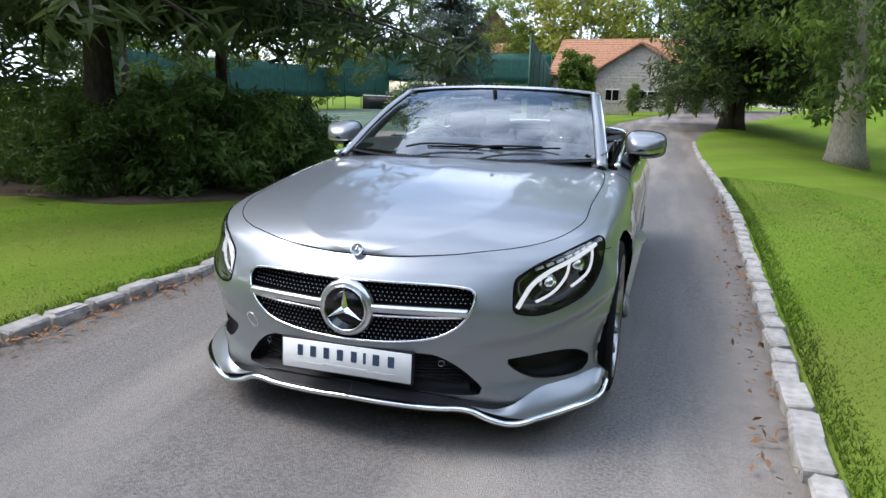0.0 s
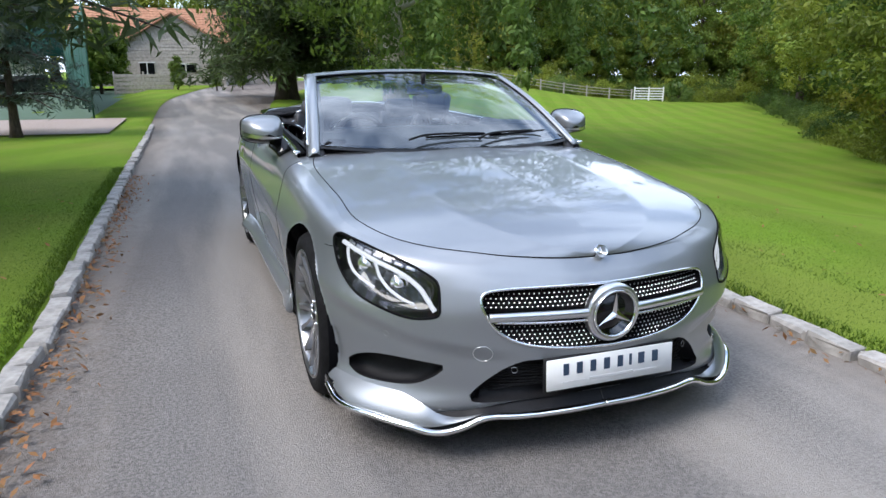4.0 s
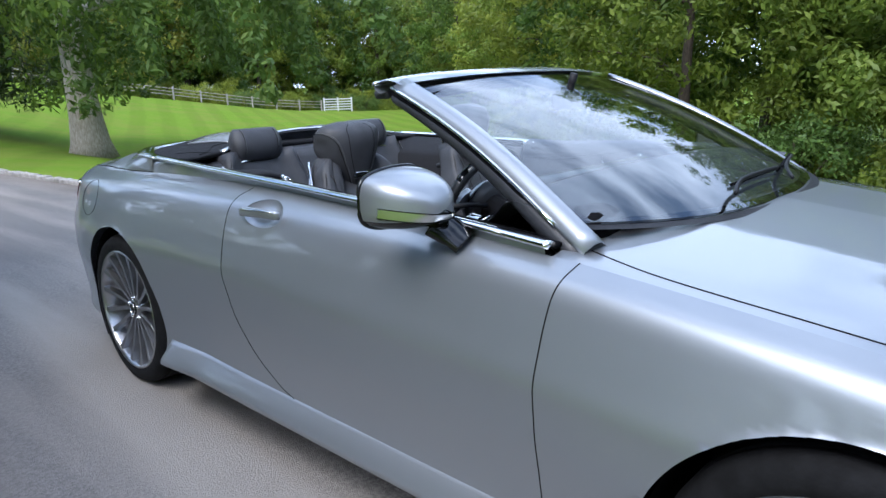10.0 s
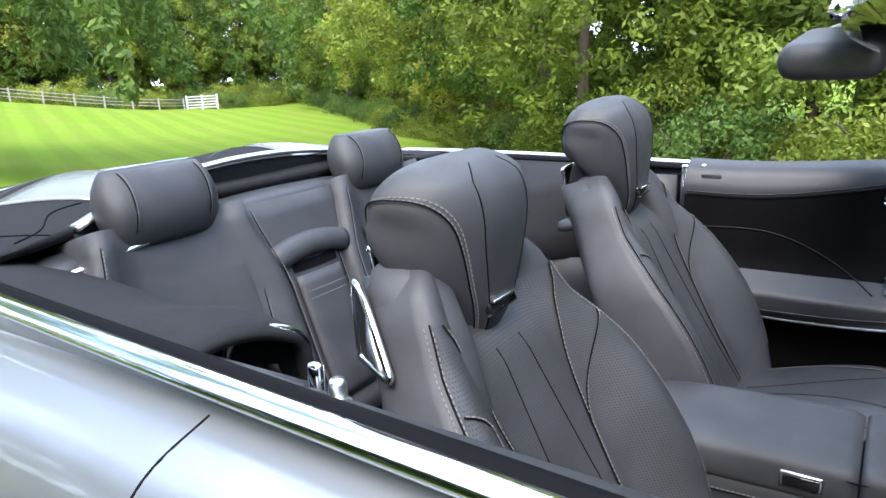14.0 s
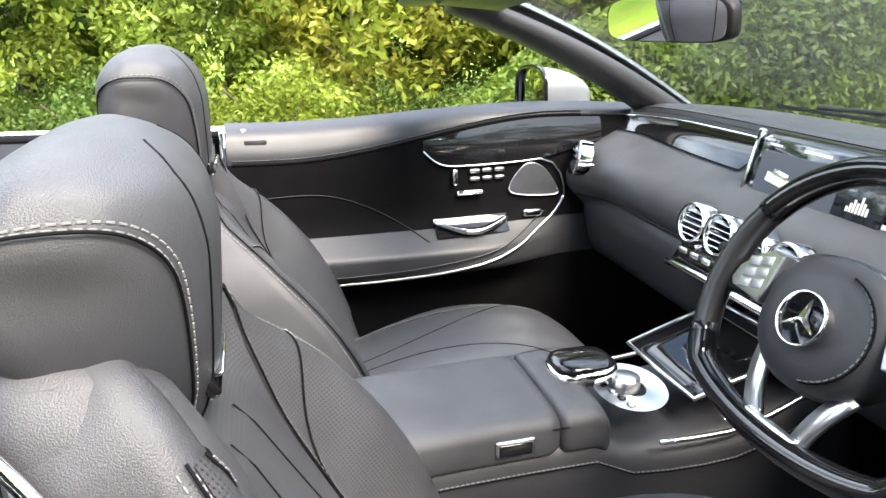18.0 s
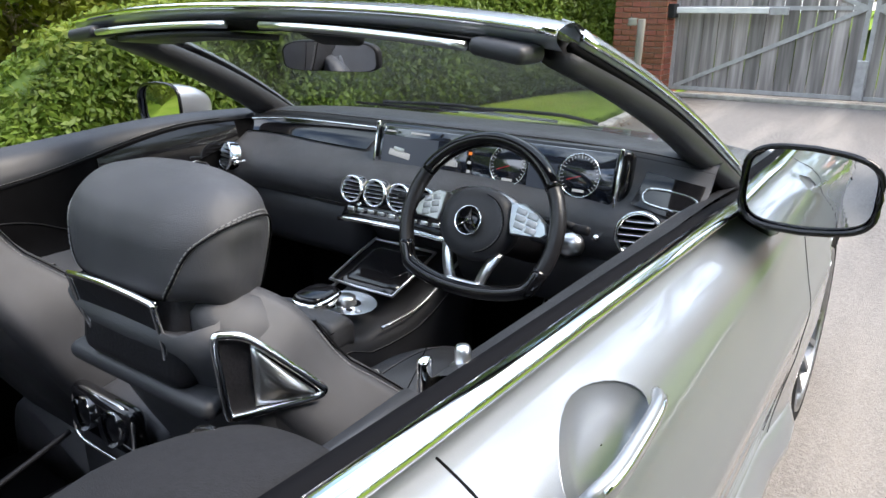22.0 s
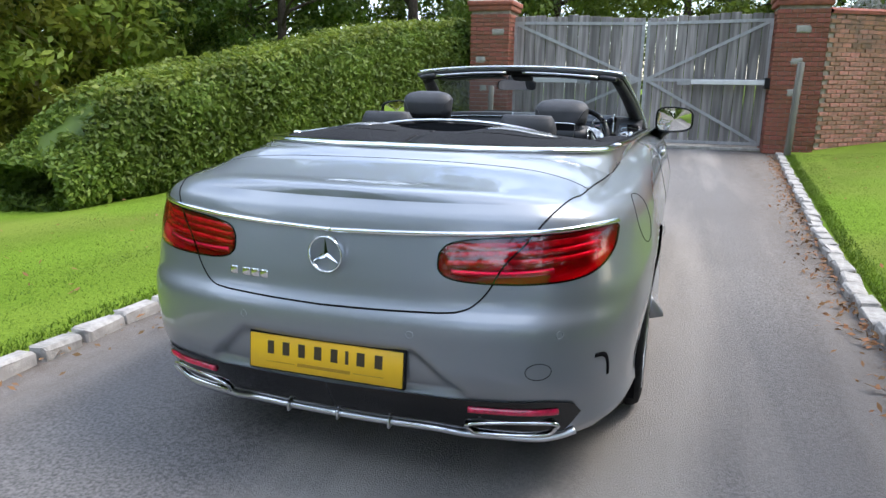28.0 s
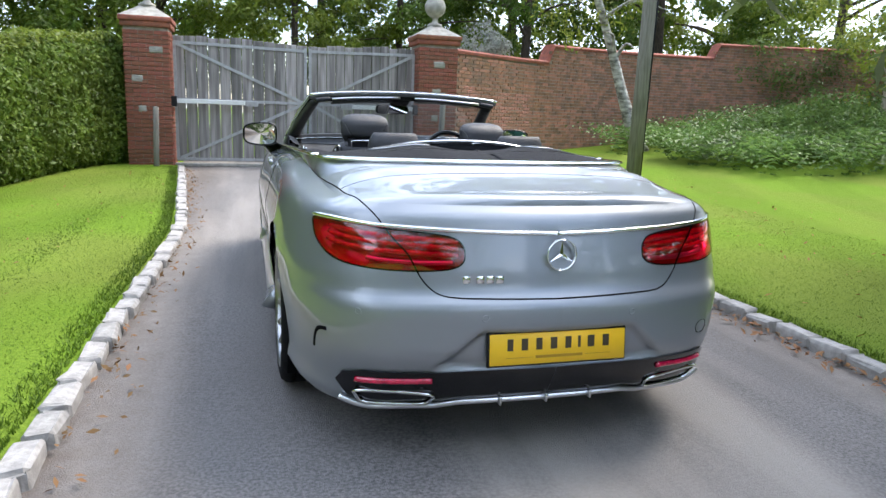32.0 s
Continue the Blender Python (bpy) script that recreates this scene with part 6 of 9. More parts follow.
def cover(name, outline, off, material, parent, label="", sgn=1, rings=5, bulge=0.0):
    pts = [Vector((p[0], p[1])) for p in outline]
    c = sum(pts, Vector((0, 0))) / len(pts)
    verts, n = [], len(pts)
    for i in range(rings + 1):
        k = 1 - i / rings * 0.985
        for p in pts:
            q = c + (p - c) * k
            v = on_skin(q.x, q.y, off + bulge * (1 - k * k))
            verts.append((v.x * sgn, v.y, v.z))
    faces = [(i * n + j, i * n + (j + 1) % n, (i + 1) * n + (j + 1) % n, (i + 1) * n + j) for i in range(rings) for j in range(n)]
    return mesh_ob(name, verts, faces, material, parent, label)


def rim_of(name, outline, r, material, parent, sgn=1, off=0.0, closed=True, label=""):
    return tube(name, [Vector((sgn, 1, 1)) * on_skin(p[0], p[1], off) for p in outline], r, material, parent, label, n=6, closed=closed)


def mirrored(outline):
    o = [(p[0], p[1]) for p in outline]
    return o + [(-a, z) for a, z in reversed(o) if a > 1e-6]


def skin_tube(name, keys, r, material, parent, sgn=1, off=0.0, label="", per=8, n=8):
    return tube(name, [Vector((sgn, 1, 1)) * p for p in skin_line(keys, per, off)], r, material, parent, label, n=n)


for sgn in (1, -1):
    lamp = recess("headlight", HEADLIGHT, 0.075, BLACK_GLOSS, car, "dark headlight with white daylight strips under clear lens", sgn=sgn)
    rim_of("lamp_seal", HEADLIGHT, 0.005, GAP, lamp, sgn, -0.001)
    skin_tube("light_strip", [(1.105, 0.766), (1.03, 0.752), (0.93, 0.730), (0.80, 0.696), (0.715, 0.655), (0.672, 0.612), (0.643, 0.575)], 0.0085, LIGHT_BAR, lamp, sgn, -0.022, "white daylight strip")
    skin_tube("light_strip", [(0.905, 0.718), (0.885, 0.678), (0.84, 0.640), (0.785, 0.612), (0.725, 0.594)], 0.0055, LIGHT_BAR, lamp, sgn, -0.026)
    skin_tube("light_strip", [(1.075, 0.748), (1.062, 0.710), (1.02, 0.672), (0.955, 0.648), (0.90, 0.632)], 0.0055, LIGHT_BAR, lamp, sgn, -0.026)
    for a_, z_ in ((0.805, 0.655), (0.98, 0.700)):
        o = Vector((sgn, 1, 1)) * on_skin(a_, z_, -0.055)
        lathe("projector_lens", [(0.0, 0.022), (0.012, 0.020), (0.022, 0.012), (0.027, 0.0), (0.031, 0.002), (0.034, -0.004), (0.034, -0.03)], CHROME, lamp, "projector lens", 24, "y", o, (0, 0, -sgn * 22))
        lathe("lens_ring", [(0.026, 0.004), (0.0, 0.028)], CLEAR, lamp, "", 24, "y", o, (0, 0, -sgn * 22))
        part("lamp_bezel", rbox(0.10, 0.03, 0.055, 0.01, 2, o + Vector((0, -0.03, 0)), (0, -sgn * 16, -sgn * 30)), BLACK_PLASTIC, lamp)
    for k in range(7):
        skin_tube("indicator_block", [(0.73 + 0.049 * k, 0.708 + 0.0102 * k), (0.762 + 0.049 * k, 0.716 + 0.0102 * k)], 0.006, SATIN, lamp, sgn, -0.012, n=5)
    cover("lamp_lens", HEADLIGHT, 0.001, CLEAR, lamp, "clear headlight lens", sgn)
    fog = recess("corner_intake", FOG, 0.06, BLACK_PLASTIC, car, "black mesh corner intake", sgn=sgn)
    cup = recess("handle_cup", CUP, 0.013, PAINT, car, sgn=sgn, shrink=0.55)
    rim_of("cup_edge", CUP, 0.0014, PAINT, cup, sgn, -0.001)
    hp = [Vector((sgn, 1, 1)) * on_skin(A_HANDLE + s_ * 0.112, 0.921 - 0.004 * s_, 0.012 + 0.018 * (1 - s_ ** 4)) for s_ in lin(-1, 1, 15)]
    sweep("door_handle", hp, ring(0.0085, 0.0165, 14, 2.6), PAINT, car, "silver pull handle with chrome strip", scales=[0.75, 0.95] + [1.0] * 11 + [0.95, 0.75])
    tube("handle_strip", [p + Vector((sgn * 0.0075, 0, 0.009)) for p in hp[1:-1]], 0.0034, CHROME, car, "chrome strip on the handle", n=6)
    # tail lamp
    tl = recess("tail_light", TAIL, 0.035, RED_DARK, car, "red tail light with clear lower band", sgn=sgn, shrink=0.98)
    for zk, m_, r_ in ((0.838, RED_LENS, 0.011), (0.815, RED_LENS, 0.009), (0.790, RED_LENS, 0.009)):
        skin_tube("lamp_band", [(L_ - 0.375, zk - 0.010), (L_ - 0.5, zk - 0.004), (L_ - 0.7, zk + 0.004), (L_ - 0.93, zk + 0.020)], r_, m_, tl, sgn, -0.014)
    skin_tube("reversing_lamp", [(L_ - 0.39, 0.757), (L_ - 0.5, 0.754), (L_ - 0.62, 0.758), (L_ - 0.72, 0.766)], 0.010, SATIN, tl, sgn, -0.016, "clear reversing lamp")
    lens_red = cover("red_lens_cover", TAIL, 0.004, RED_GLASS, tl, "glossy red lens", sgn, bulge=0.006)
    rim_of("lamp_seal", TAIL, 0.003, GAP, tl, sgn)
    skin_tube("chrome_tail_strip", [(L_ - 1.045, 0.880), (L_ - 0.9, 0.883), (L_ - 0.75, 0.878), (L_ - 0.48, 0.867), (L_ - 0.26, 0.860), (L_ - 0.001, 0.853)], 0.0085, CHROME, car, sgn, 0.001, "chrome strip over the tail lights", per=12)
    # bumper corner vent, reflector and exhaust
    skin_tube("bumper_vent", [(L_ - 0.86, 0.497), (L_ - 0.905, 0.490), (L_ - 0.935, 0.462), (L_ - 0.955, 0.41)], 0.010, GAP, car, sgn, -0.006, "narrow dark bumper vent")
    val = [(L_ - 0.0005, 0.378), (L_ - 0.30, 0.378), (L_ - 0.52, 0.376), (L_ - 0.70, 0.372), (L_ - 0.80, 0.352), (L_ - 0.845, 0.31), (L_ - 0.80, 0.25), (L_ - 0.70, 0.225), (L_ - 0.42, 0.225), (L_ - 0.33, 0.25), (L_ - 0.0005, 0.26)]
    val = [(p[0] + (q[0] - p[0]) * k_ / 6, p[1] + (q[1] - p[1]) * k_ / 6) for p, q in zip(val, val[1:] + val[:1]) for k_ in range(6)]
    cover("rear_valance", val, 0.006, BLACK_GLOSS, car, "gloss black rear valance", sgn, rings=10)
    skin_tube("rear_reflector", [(L_ - 0.455, 0.342), (L_ - 0.6, 0.336), (L_ - 0.745, 0.330)], 0.012, RED_LENS, car, sgn, 0.006, "red rear reflector")
    skin_tube("diffuser_trim", [(L_ - 0.0005, 0.245), (L_ - 0.30, 0.242), (L_ - 0.40, 0.228), (L_ - 0.50, 0.212), (L_ - 0.72, 0.212), (L_ - 0.84, 0.245)], 0.012, SATIN, car, sgn, 0.012, "satin silver diffuser trim")
    ex = [on_skin(L_ - a_, z_, 0.012) for a_, z_ in ((0.47, 0.283), (0.73, 0.288), (0.755, 0.262), (0.72, 0.232), (0.50, 0.228), (0.46, 0.25))]
    ex = [Vector((sgn, 1, 1)) * p for p in spline(ex, 4, True)]
    pipe = tube("exhaust_pipe", ex, 0.007, CHROME, car, "chrome exhaust trim", n=6, closed=True)
    c_ = sum(ex, Vector()) / len(ex)
    mesh_ob("exhaust_mouth", [tuple(p) for p in ex] + [tuple(c_ + (p - c_) * 0.9 + Vector((0, 0.09, 0))) for p in ex] + [tuple(c_ + Vector((0, 0.09, 0)))],
            [(j, (j + 1) % len(ex), len(ex) + (j + 1) % len(ex), len(ex) + j) for j in range(len(ex))] + [(len(ex) + j, len(ex) + (j + 1) % len(ex), 2 * len(ex)) for j in range(len(ex))], GAP, pipe)
    # side skirt
    sk = skin_line([(plan_a(1.04), 0.24), (plan_a(0.5), 0.235), (plan_a(-0.5), 0.235), (plan_a(-1.03), 0.245)], 14, 0.0)
    blade = []
    for q_, p in enumerate(sk):
        e_ = smoothstep(0, 5, q_) * 0.35 + 0.65 * smoothstep(0, len(sk) * 0.8, q_)
        x_ = abs(p.x)
        blade.append([Vector((sgn * (x_ + dx), p.y, p.z + dz)) for dx, dz in ((-0.020, 0.092), (0.004 + 0.008 * e_, 0.054), (0.022 + 0.034 * e_, 0.002), (0.024 + 0.036 * e_, -0.018), (0.006, -0.034), (-0.030, -0.030))])
    loft("side_skirt", blade if sgn > 0 else [list(reversed(r)) for r in blade], PAINT, car, "flared silver side skirt")
    # front splitter: a flared silver blade that ends in a polished lip
    lipl = [(0.0005, 0.222), (0.2, 0.216), (0.36, 0.208), (0.46, 0.204), (0.54, 0.178), (0.64, 0.156), (0.78, 0.154), (0.92, 0.166), (1.05, 0.188), (1.15, 0.215)]
    lip_pts = [(a, z) for a, z, _ in spline([(a, z, 0) for a, z in lipl], 10)]
    lip_line = [Vector((sgn, 1, 1)) * (on_skin(a, 0.21, 0.030 + 0.012 * smoothstep(0.4, 0.6, a)) + Vector((0, 0, z - on_skin(a, 0.21).z))) for a, z in lip_pts]
    def blade(i, v):
        a, z = lip_pts[i]
        grow = smoothstep(0.47, 0.80, a)
        low_ = on_skin(a, 0.21, 0.030 + 0.012 * smoothstep(0.4, 0.6, a))
        low_.z = z + 0.006
        top_ = on_skin(a, z + 0.012 + (0.242 - z) * grow, 0.0015 + 0.026 * (1 - grow))
        w_ = (1 - v) ** 1.8
        p = top_ * w_ + low_ * (1 - w_)
        p.z = top_.z + (low_.z - top_.z) * v
        return Vector((sgn, 1, 1)) * p
    surf("splitter_blade", blade, list(range(32, len(lip_pts))), lin(0, 1, 9), PAINT, car, "flared silver bumper blade", flip=sgn < 0)
    surf("splitter_shelf", lambda i, v: Vector((sgn, 1, 1)) * (on_skin(lip_pts[i][0], 0.225, -0.03) * (1 - v) + (on_skin(lip_pts[i][0], 0.21, 0.030) + Vector((0, 0, lip_pts[i][1] + 0.002 - on_skin(lip_pts[i][0], 0.21).z))) * v), list(range(0, 52)), lin(0, 1, 4), BLACK_PLASTIC, car, "black splitter shelf", flip=sgn < 0)
    sweep("front_splitter", lip_line, ring(0.016, 0.012, 10), CHROME, car, "polished chrome front splitter")
    part("splitter_end", rbox(0.02, 0.10, 0.045, 0.008, 1, Vector((sgn, 1, 1)) * on_skin(1.13, 0.215, 0.030), (0, 0, sgn * 8)), BLACK_GLOSS, car, "black winglet at the splitter end")
    # wheel arch liner and lip
    for ya in AXLES:
        arc = [(ya + ARCH_R * math.cos(t), HUB_Z + ARCH_R * math.sin(t)) for t in lin(-0.45, math.pi + 0.45, 41)]
        surf("wheel_arch_liner", lambda t, x: (sgn * x, ya + (ARCH_R - 0.002) * math.cos(t), HUB_Z + (ARCH_R - 0.002) * math.sin(t)), lin(-0.55, math.pi + 0.55, 41), lin(0.5, 0.90, 3), GAP, car, flip=sgn > 0)
        surf("arch_inner_wall", lambda t, r: (sgn * 0.52, ya + r * math.cos(t), HUB_Z + r * math.sin(t)), lin(-0.6, math.pi + 0.6, 25), lin(0.0, 0.42, 3), GAP, car, flip=sgn > 0)

rim_of("grille_frame", mirrored(GRILLE), 0.006, CHROME, car, 1, 0.002, True, "chrome grille frame")
gr = recess("grille", mirrored(GRILLE), 0.045, GAP, car, "black grille with rows of chrome pins", shrink=0.99)
pins_v, pins_f = [], []
g_in, _, _ = outline_test([(p[0], p[1]) for p in mirrored(GRILLE)])
for row in range(15):
    for col in range(-26, 27):
        a_, z_ = col * 0.0185 + (0.00925 if row % 2 else 0), 0.452 + row * 0.0145
        if abs(a_) > 0.47 or abs(z_ - 0.556 - 0.01) < 0.03 or not g_in(Vector((a_, z_))) or a_ * a_ + (z_ - 0.556) ** 2 < 0.0095:
            continue
        p = on_skin(a_ if abs(a_) > 1e-6 else 1e-5, z_, -0.016)
        k = len(pins_v)
        for dx, dy, dz in ((0, 0.003, 0), (0.003, 0, 0), (0, 0, 0.003), (-0.003, 0, 0), (0, 0, -0.003)):
            pins_v.append((p.x + dx, p.y + dy, p.z + dz))
        pins_f += [(k, k + 1, k + 2), (k, k + 2, k + 3), (k, k + 3, k + 4), (k, k + 4, k + 1)]
mesh_ob("grille_mesh", pins_v, pins_f, SATIN, gr, "rows of small chrome pins", smooth=False, kind="stuff")
for row in range(15):
    skin_tube("grille_slat", [(-0.46, 0.452 + row * 0.0145), (-0.2, 0.452 + row * 0.0145), (0.2, 0.452 + row * 0.0145), (0.46, 0.452 + row * 0.0145)], 0.0016, GAP, gr, 1, -0.03, n=4) if 0.48 < 0.452 + row * 0.0145 < 0.64 else None
for sgn in (1, -1):
    sweep("grille_bar", [Vector((sgn, 1, 1)) * p for p in skin_line([(0.075, 0.565), (0.2, 0.567), (0.33, 0.566), (0.45, 0.562)], 8, 0.004)], ring(0.014, 0.016, 10), SATIN, gr, "satin twin grille bar", scales=None)
    sweep("grille_bar", [Vector((sgn, 1, 1)) * p for p in skin_line([(0.085, 0.538), (0.2, 0.541), (0.33, 0.543), (0.43, 0.546)], 8, -0.002)], ring(0.010, 0.006, 8), CHROME, gr)


def emblem(name, at, radius, rot, parent, disc, label=""):
    """A plain ringed three-spoke emblem."""
    ob = lathe(name, [(radius * 0.90, -0.006), (radius * 0.93, 0.008), (radius * 0.985, 0.010), (radius, 0.004), (radius, -0.012)], CHROME, parent, label, 40, "y", at, rot)
    m = Matrix.Translation(at) @ Euler([radians(a) for a in rot]).to_matrix().to_4x4()
    if disc:
        v, f = lathe_data([(0.0, 0.001), (radius * 0.92, 0.001), (radius * 0.92, -0.01)], 32, "y")
        mesh_ob("emblem_disc", [m @ Vector(q) for q in v], f, disc, ob)
    verts, faces = [], []
    for k in range(3):
        t = math.pi / 2 + k * 2 * math.pi / 3
        c, s_ = math.cos(t), math.sin(t)
        b = len(verts)
        w_ = radius * 0.17
        for x, y, z in ((c * radius * 0.92, 0.004, s_ * radius * 0.92), (-s_ * w_ - c * w_ * 0.4, 0.003, c * w_ - s_ * w_ * 0.4), (s_ * w_ - c * w_ * 0.4, 0.003, -c * w_ - s_ * w_ * 0.4), (0, 0.012, 0)):
            verts.append(m @ Vector((x, y, z)))
        faces += [(b, b + 1, b + 3), (b, b + 3, b + 2), (b, b + 2, b + 1)]
    mesh_ob("emblem_spokes", verts, faces, CHROME, ob, smooth=False)
    return ob


boss = lathe("emblem_boss", [(0.088, -0.05), (0.106, -0.02), (0.106, -0.002), (0.098, 0.008), (0.088, 0.010), (0.086, -0.01)], SATIN, car, "satin emblem surround", 40, "y", (0, 2.405, 0.557))
emblem("front_emblem", (0, 2.412, 0.557), 0.086, (0, 0, 0), boss, BLACK_GLOSS, "chrome ringed emblem on black disc")
emblem("bonnet_badge", (0, 2.300, 0.752), 0.024, (30, 0, 0), car, SATIN, "small round bonnet badge")
emblem("boot_emblem", (0, -2.484, 0.785), 0.056, (0, 0, 180), car, None, "chrome ringed boot emblem")
low = recess("lower_intake", mirrored(INTAKE), 0.07, BLACK_PLASTIC, car, "black mesh lower intake", shrink=0.98)
for k in range(9):
    skin_tube("intake_slat", [(-0.45 + 0.02 * (k % 2), 0.275 + k * 0.0145), (0, 0.275 + k * 0.0145), (0.45, 0.275 + k * 0.0145)], 0.0028, BLACK_PLASTIC, low, 1, -0.04, n=4) if k < 8 else None


def number_plate(name, y, z, face, ink, ink2, flip, parent, tilt, label):
    """A plate with a plain bar where each character stood."""
    pl = empty(name, (0, y, z), label, "", parent=parent)
    pl.rotation_euler = (radians(tilt), 0, radians(180) if flip else 0)
    part("plate_holder", rbox(0.535, 0.014, 0.125, 0.004, 1, (0, -0.010, 0)), BLACK_PLASTIC, pl)
    part("plate_face", rbox(0.52, 0.006, 0.111, 0.002, 1), face, pl)
    widths = [0.040, 0.044, 0.042, 0.046, 0.042, 0.020, 0.048, 0.046]
    x = -0.205
    for w_ in widths:
        part("plate_bar", rbox(w_ * 0.55, 0.002, 0.042, 0.0006, 1, (-(x + w_ / 2), 0.0036, 0.016)), ink, pl, smooth=False)
        x += w_ + 0.0118
    for x0, x1 in ((-0.20, -0.10), (-0.09, 0.09), (0.10, 0.20)):
        part("plate_bar", rbox(x1 - x0, 0.002, 0.0015 if abs(x0) > 0.095 or x0 > 0 else 0.010, 0.0004, 1, ((x0 + x1) / 2, 0.0036, -0.030)), ink2, pl, smooth=False)
    return pl


number_plate("front_plate", 2.412, 0.358, WHITE_PLATE, INK, INK_PALE, False, car, 4, "white plate with dark bars")
number_plate("rear_plate", -2.516, 0.459, YELLOW_PLATE, INK_DARK, INK_OCHRE, True, car, 6, "yellow plate with dark bars")
for k, (x, w_) in enumerate(((-0.345, 0.026), (-0.295, 0.028), (-0.26, 0.028), (-0.225, 0.028))):
    p = on_skin(-(L_ - abs(x)), 0.700, 0.002)
    part("model_badge_bar", rbox(w_, 0.004, 0.026, 0.001, 1, p, (0, 0, 180)), CHROME, car, "small chrome badge bar")
for k, x in enumerate((-0.18, 0.0, 0.18)):
    part("diffuser_fin", rbox(0.01, 0.05, 0.034, 0.003, 1, (x, -2.42, 0.236)), SATIN, car)
# fuel flap, tow cover and sensors
fp = [on_skin(plan_a(-1.815) + 0.112 * math.cos(t), 0.838 + 0.080 * math.sin(t), 0.0005) for t in lin(0, 2 * math.pi, 33)[:-1]]
tube("fuel_flap_line", fp, 0.0013, GAP, car, n=5, closed=True)
rim_of("tow_cover_line", [(0.47 + 0.035 * math.cos(t), 0.43 + 0.03 * math.sin(t)) for t in lin(0, 6.28, 21)[:-1]], 0.0012, SATIN, car)
rim_of("tow_cover_line", [(L_ - 0.66 + 0.04 * math.cos(t), 0.475 + 0.026 * math.sin(t)) for t in lin(0, 6.28, 21)[:-1]], 0.0012, GAP, car)
for a_, z_ in ((0.83, 0.47), (-0.83, 0.47), (0.36, 0.372), (-0.36, 0.372), (L_ - 0.72, 0.585), (-(L_ - 0.72), 0.585), (L_ - 0.28, 0.575), (-(L_ - 0.28), 0.575)):
    rim_of("parking_sensor", [(abs(a_) + 0.011 * math.cos(t), z_ + 0.011 * math.sin(t)) for t in lin(0, 6.28, 13)[:-1]], 0.0011, PAINT, car, 1 if a_ > 0 else -1)

# underbody and inner walls, so that no light comes through
part("underbody", rbox(1.50, 3.9, 0.06, 0.02, 1, (0, 0.0, 0.21)), GAP, car, "black underbody")
part("engine_bay", rbox(0.98, 1.25, 0.42, 0.05, 1, (0, 1.52, 0.46)), GAP, car)
part("boot_box", rbox(1.0, 0.75, 0.55, 0.05, 1, (0, -1.87, 0.56)), GAP, car)
part("bulkhead", rbox(1.40, 0.04, 0.72, 0.01, 1, (0, 0.98, 0.58)), GAP, car)

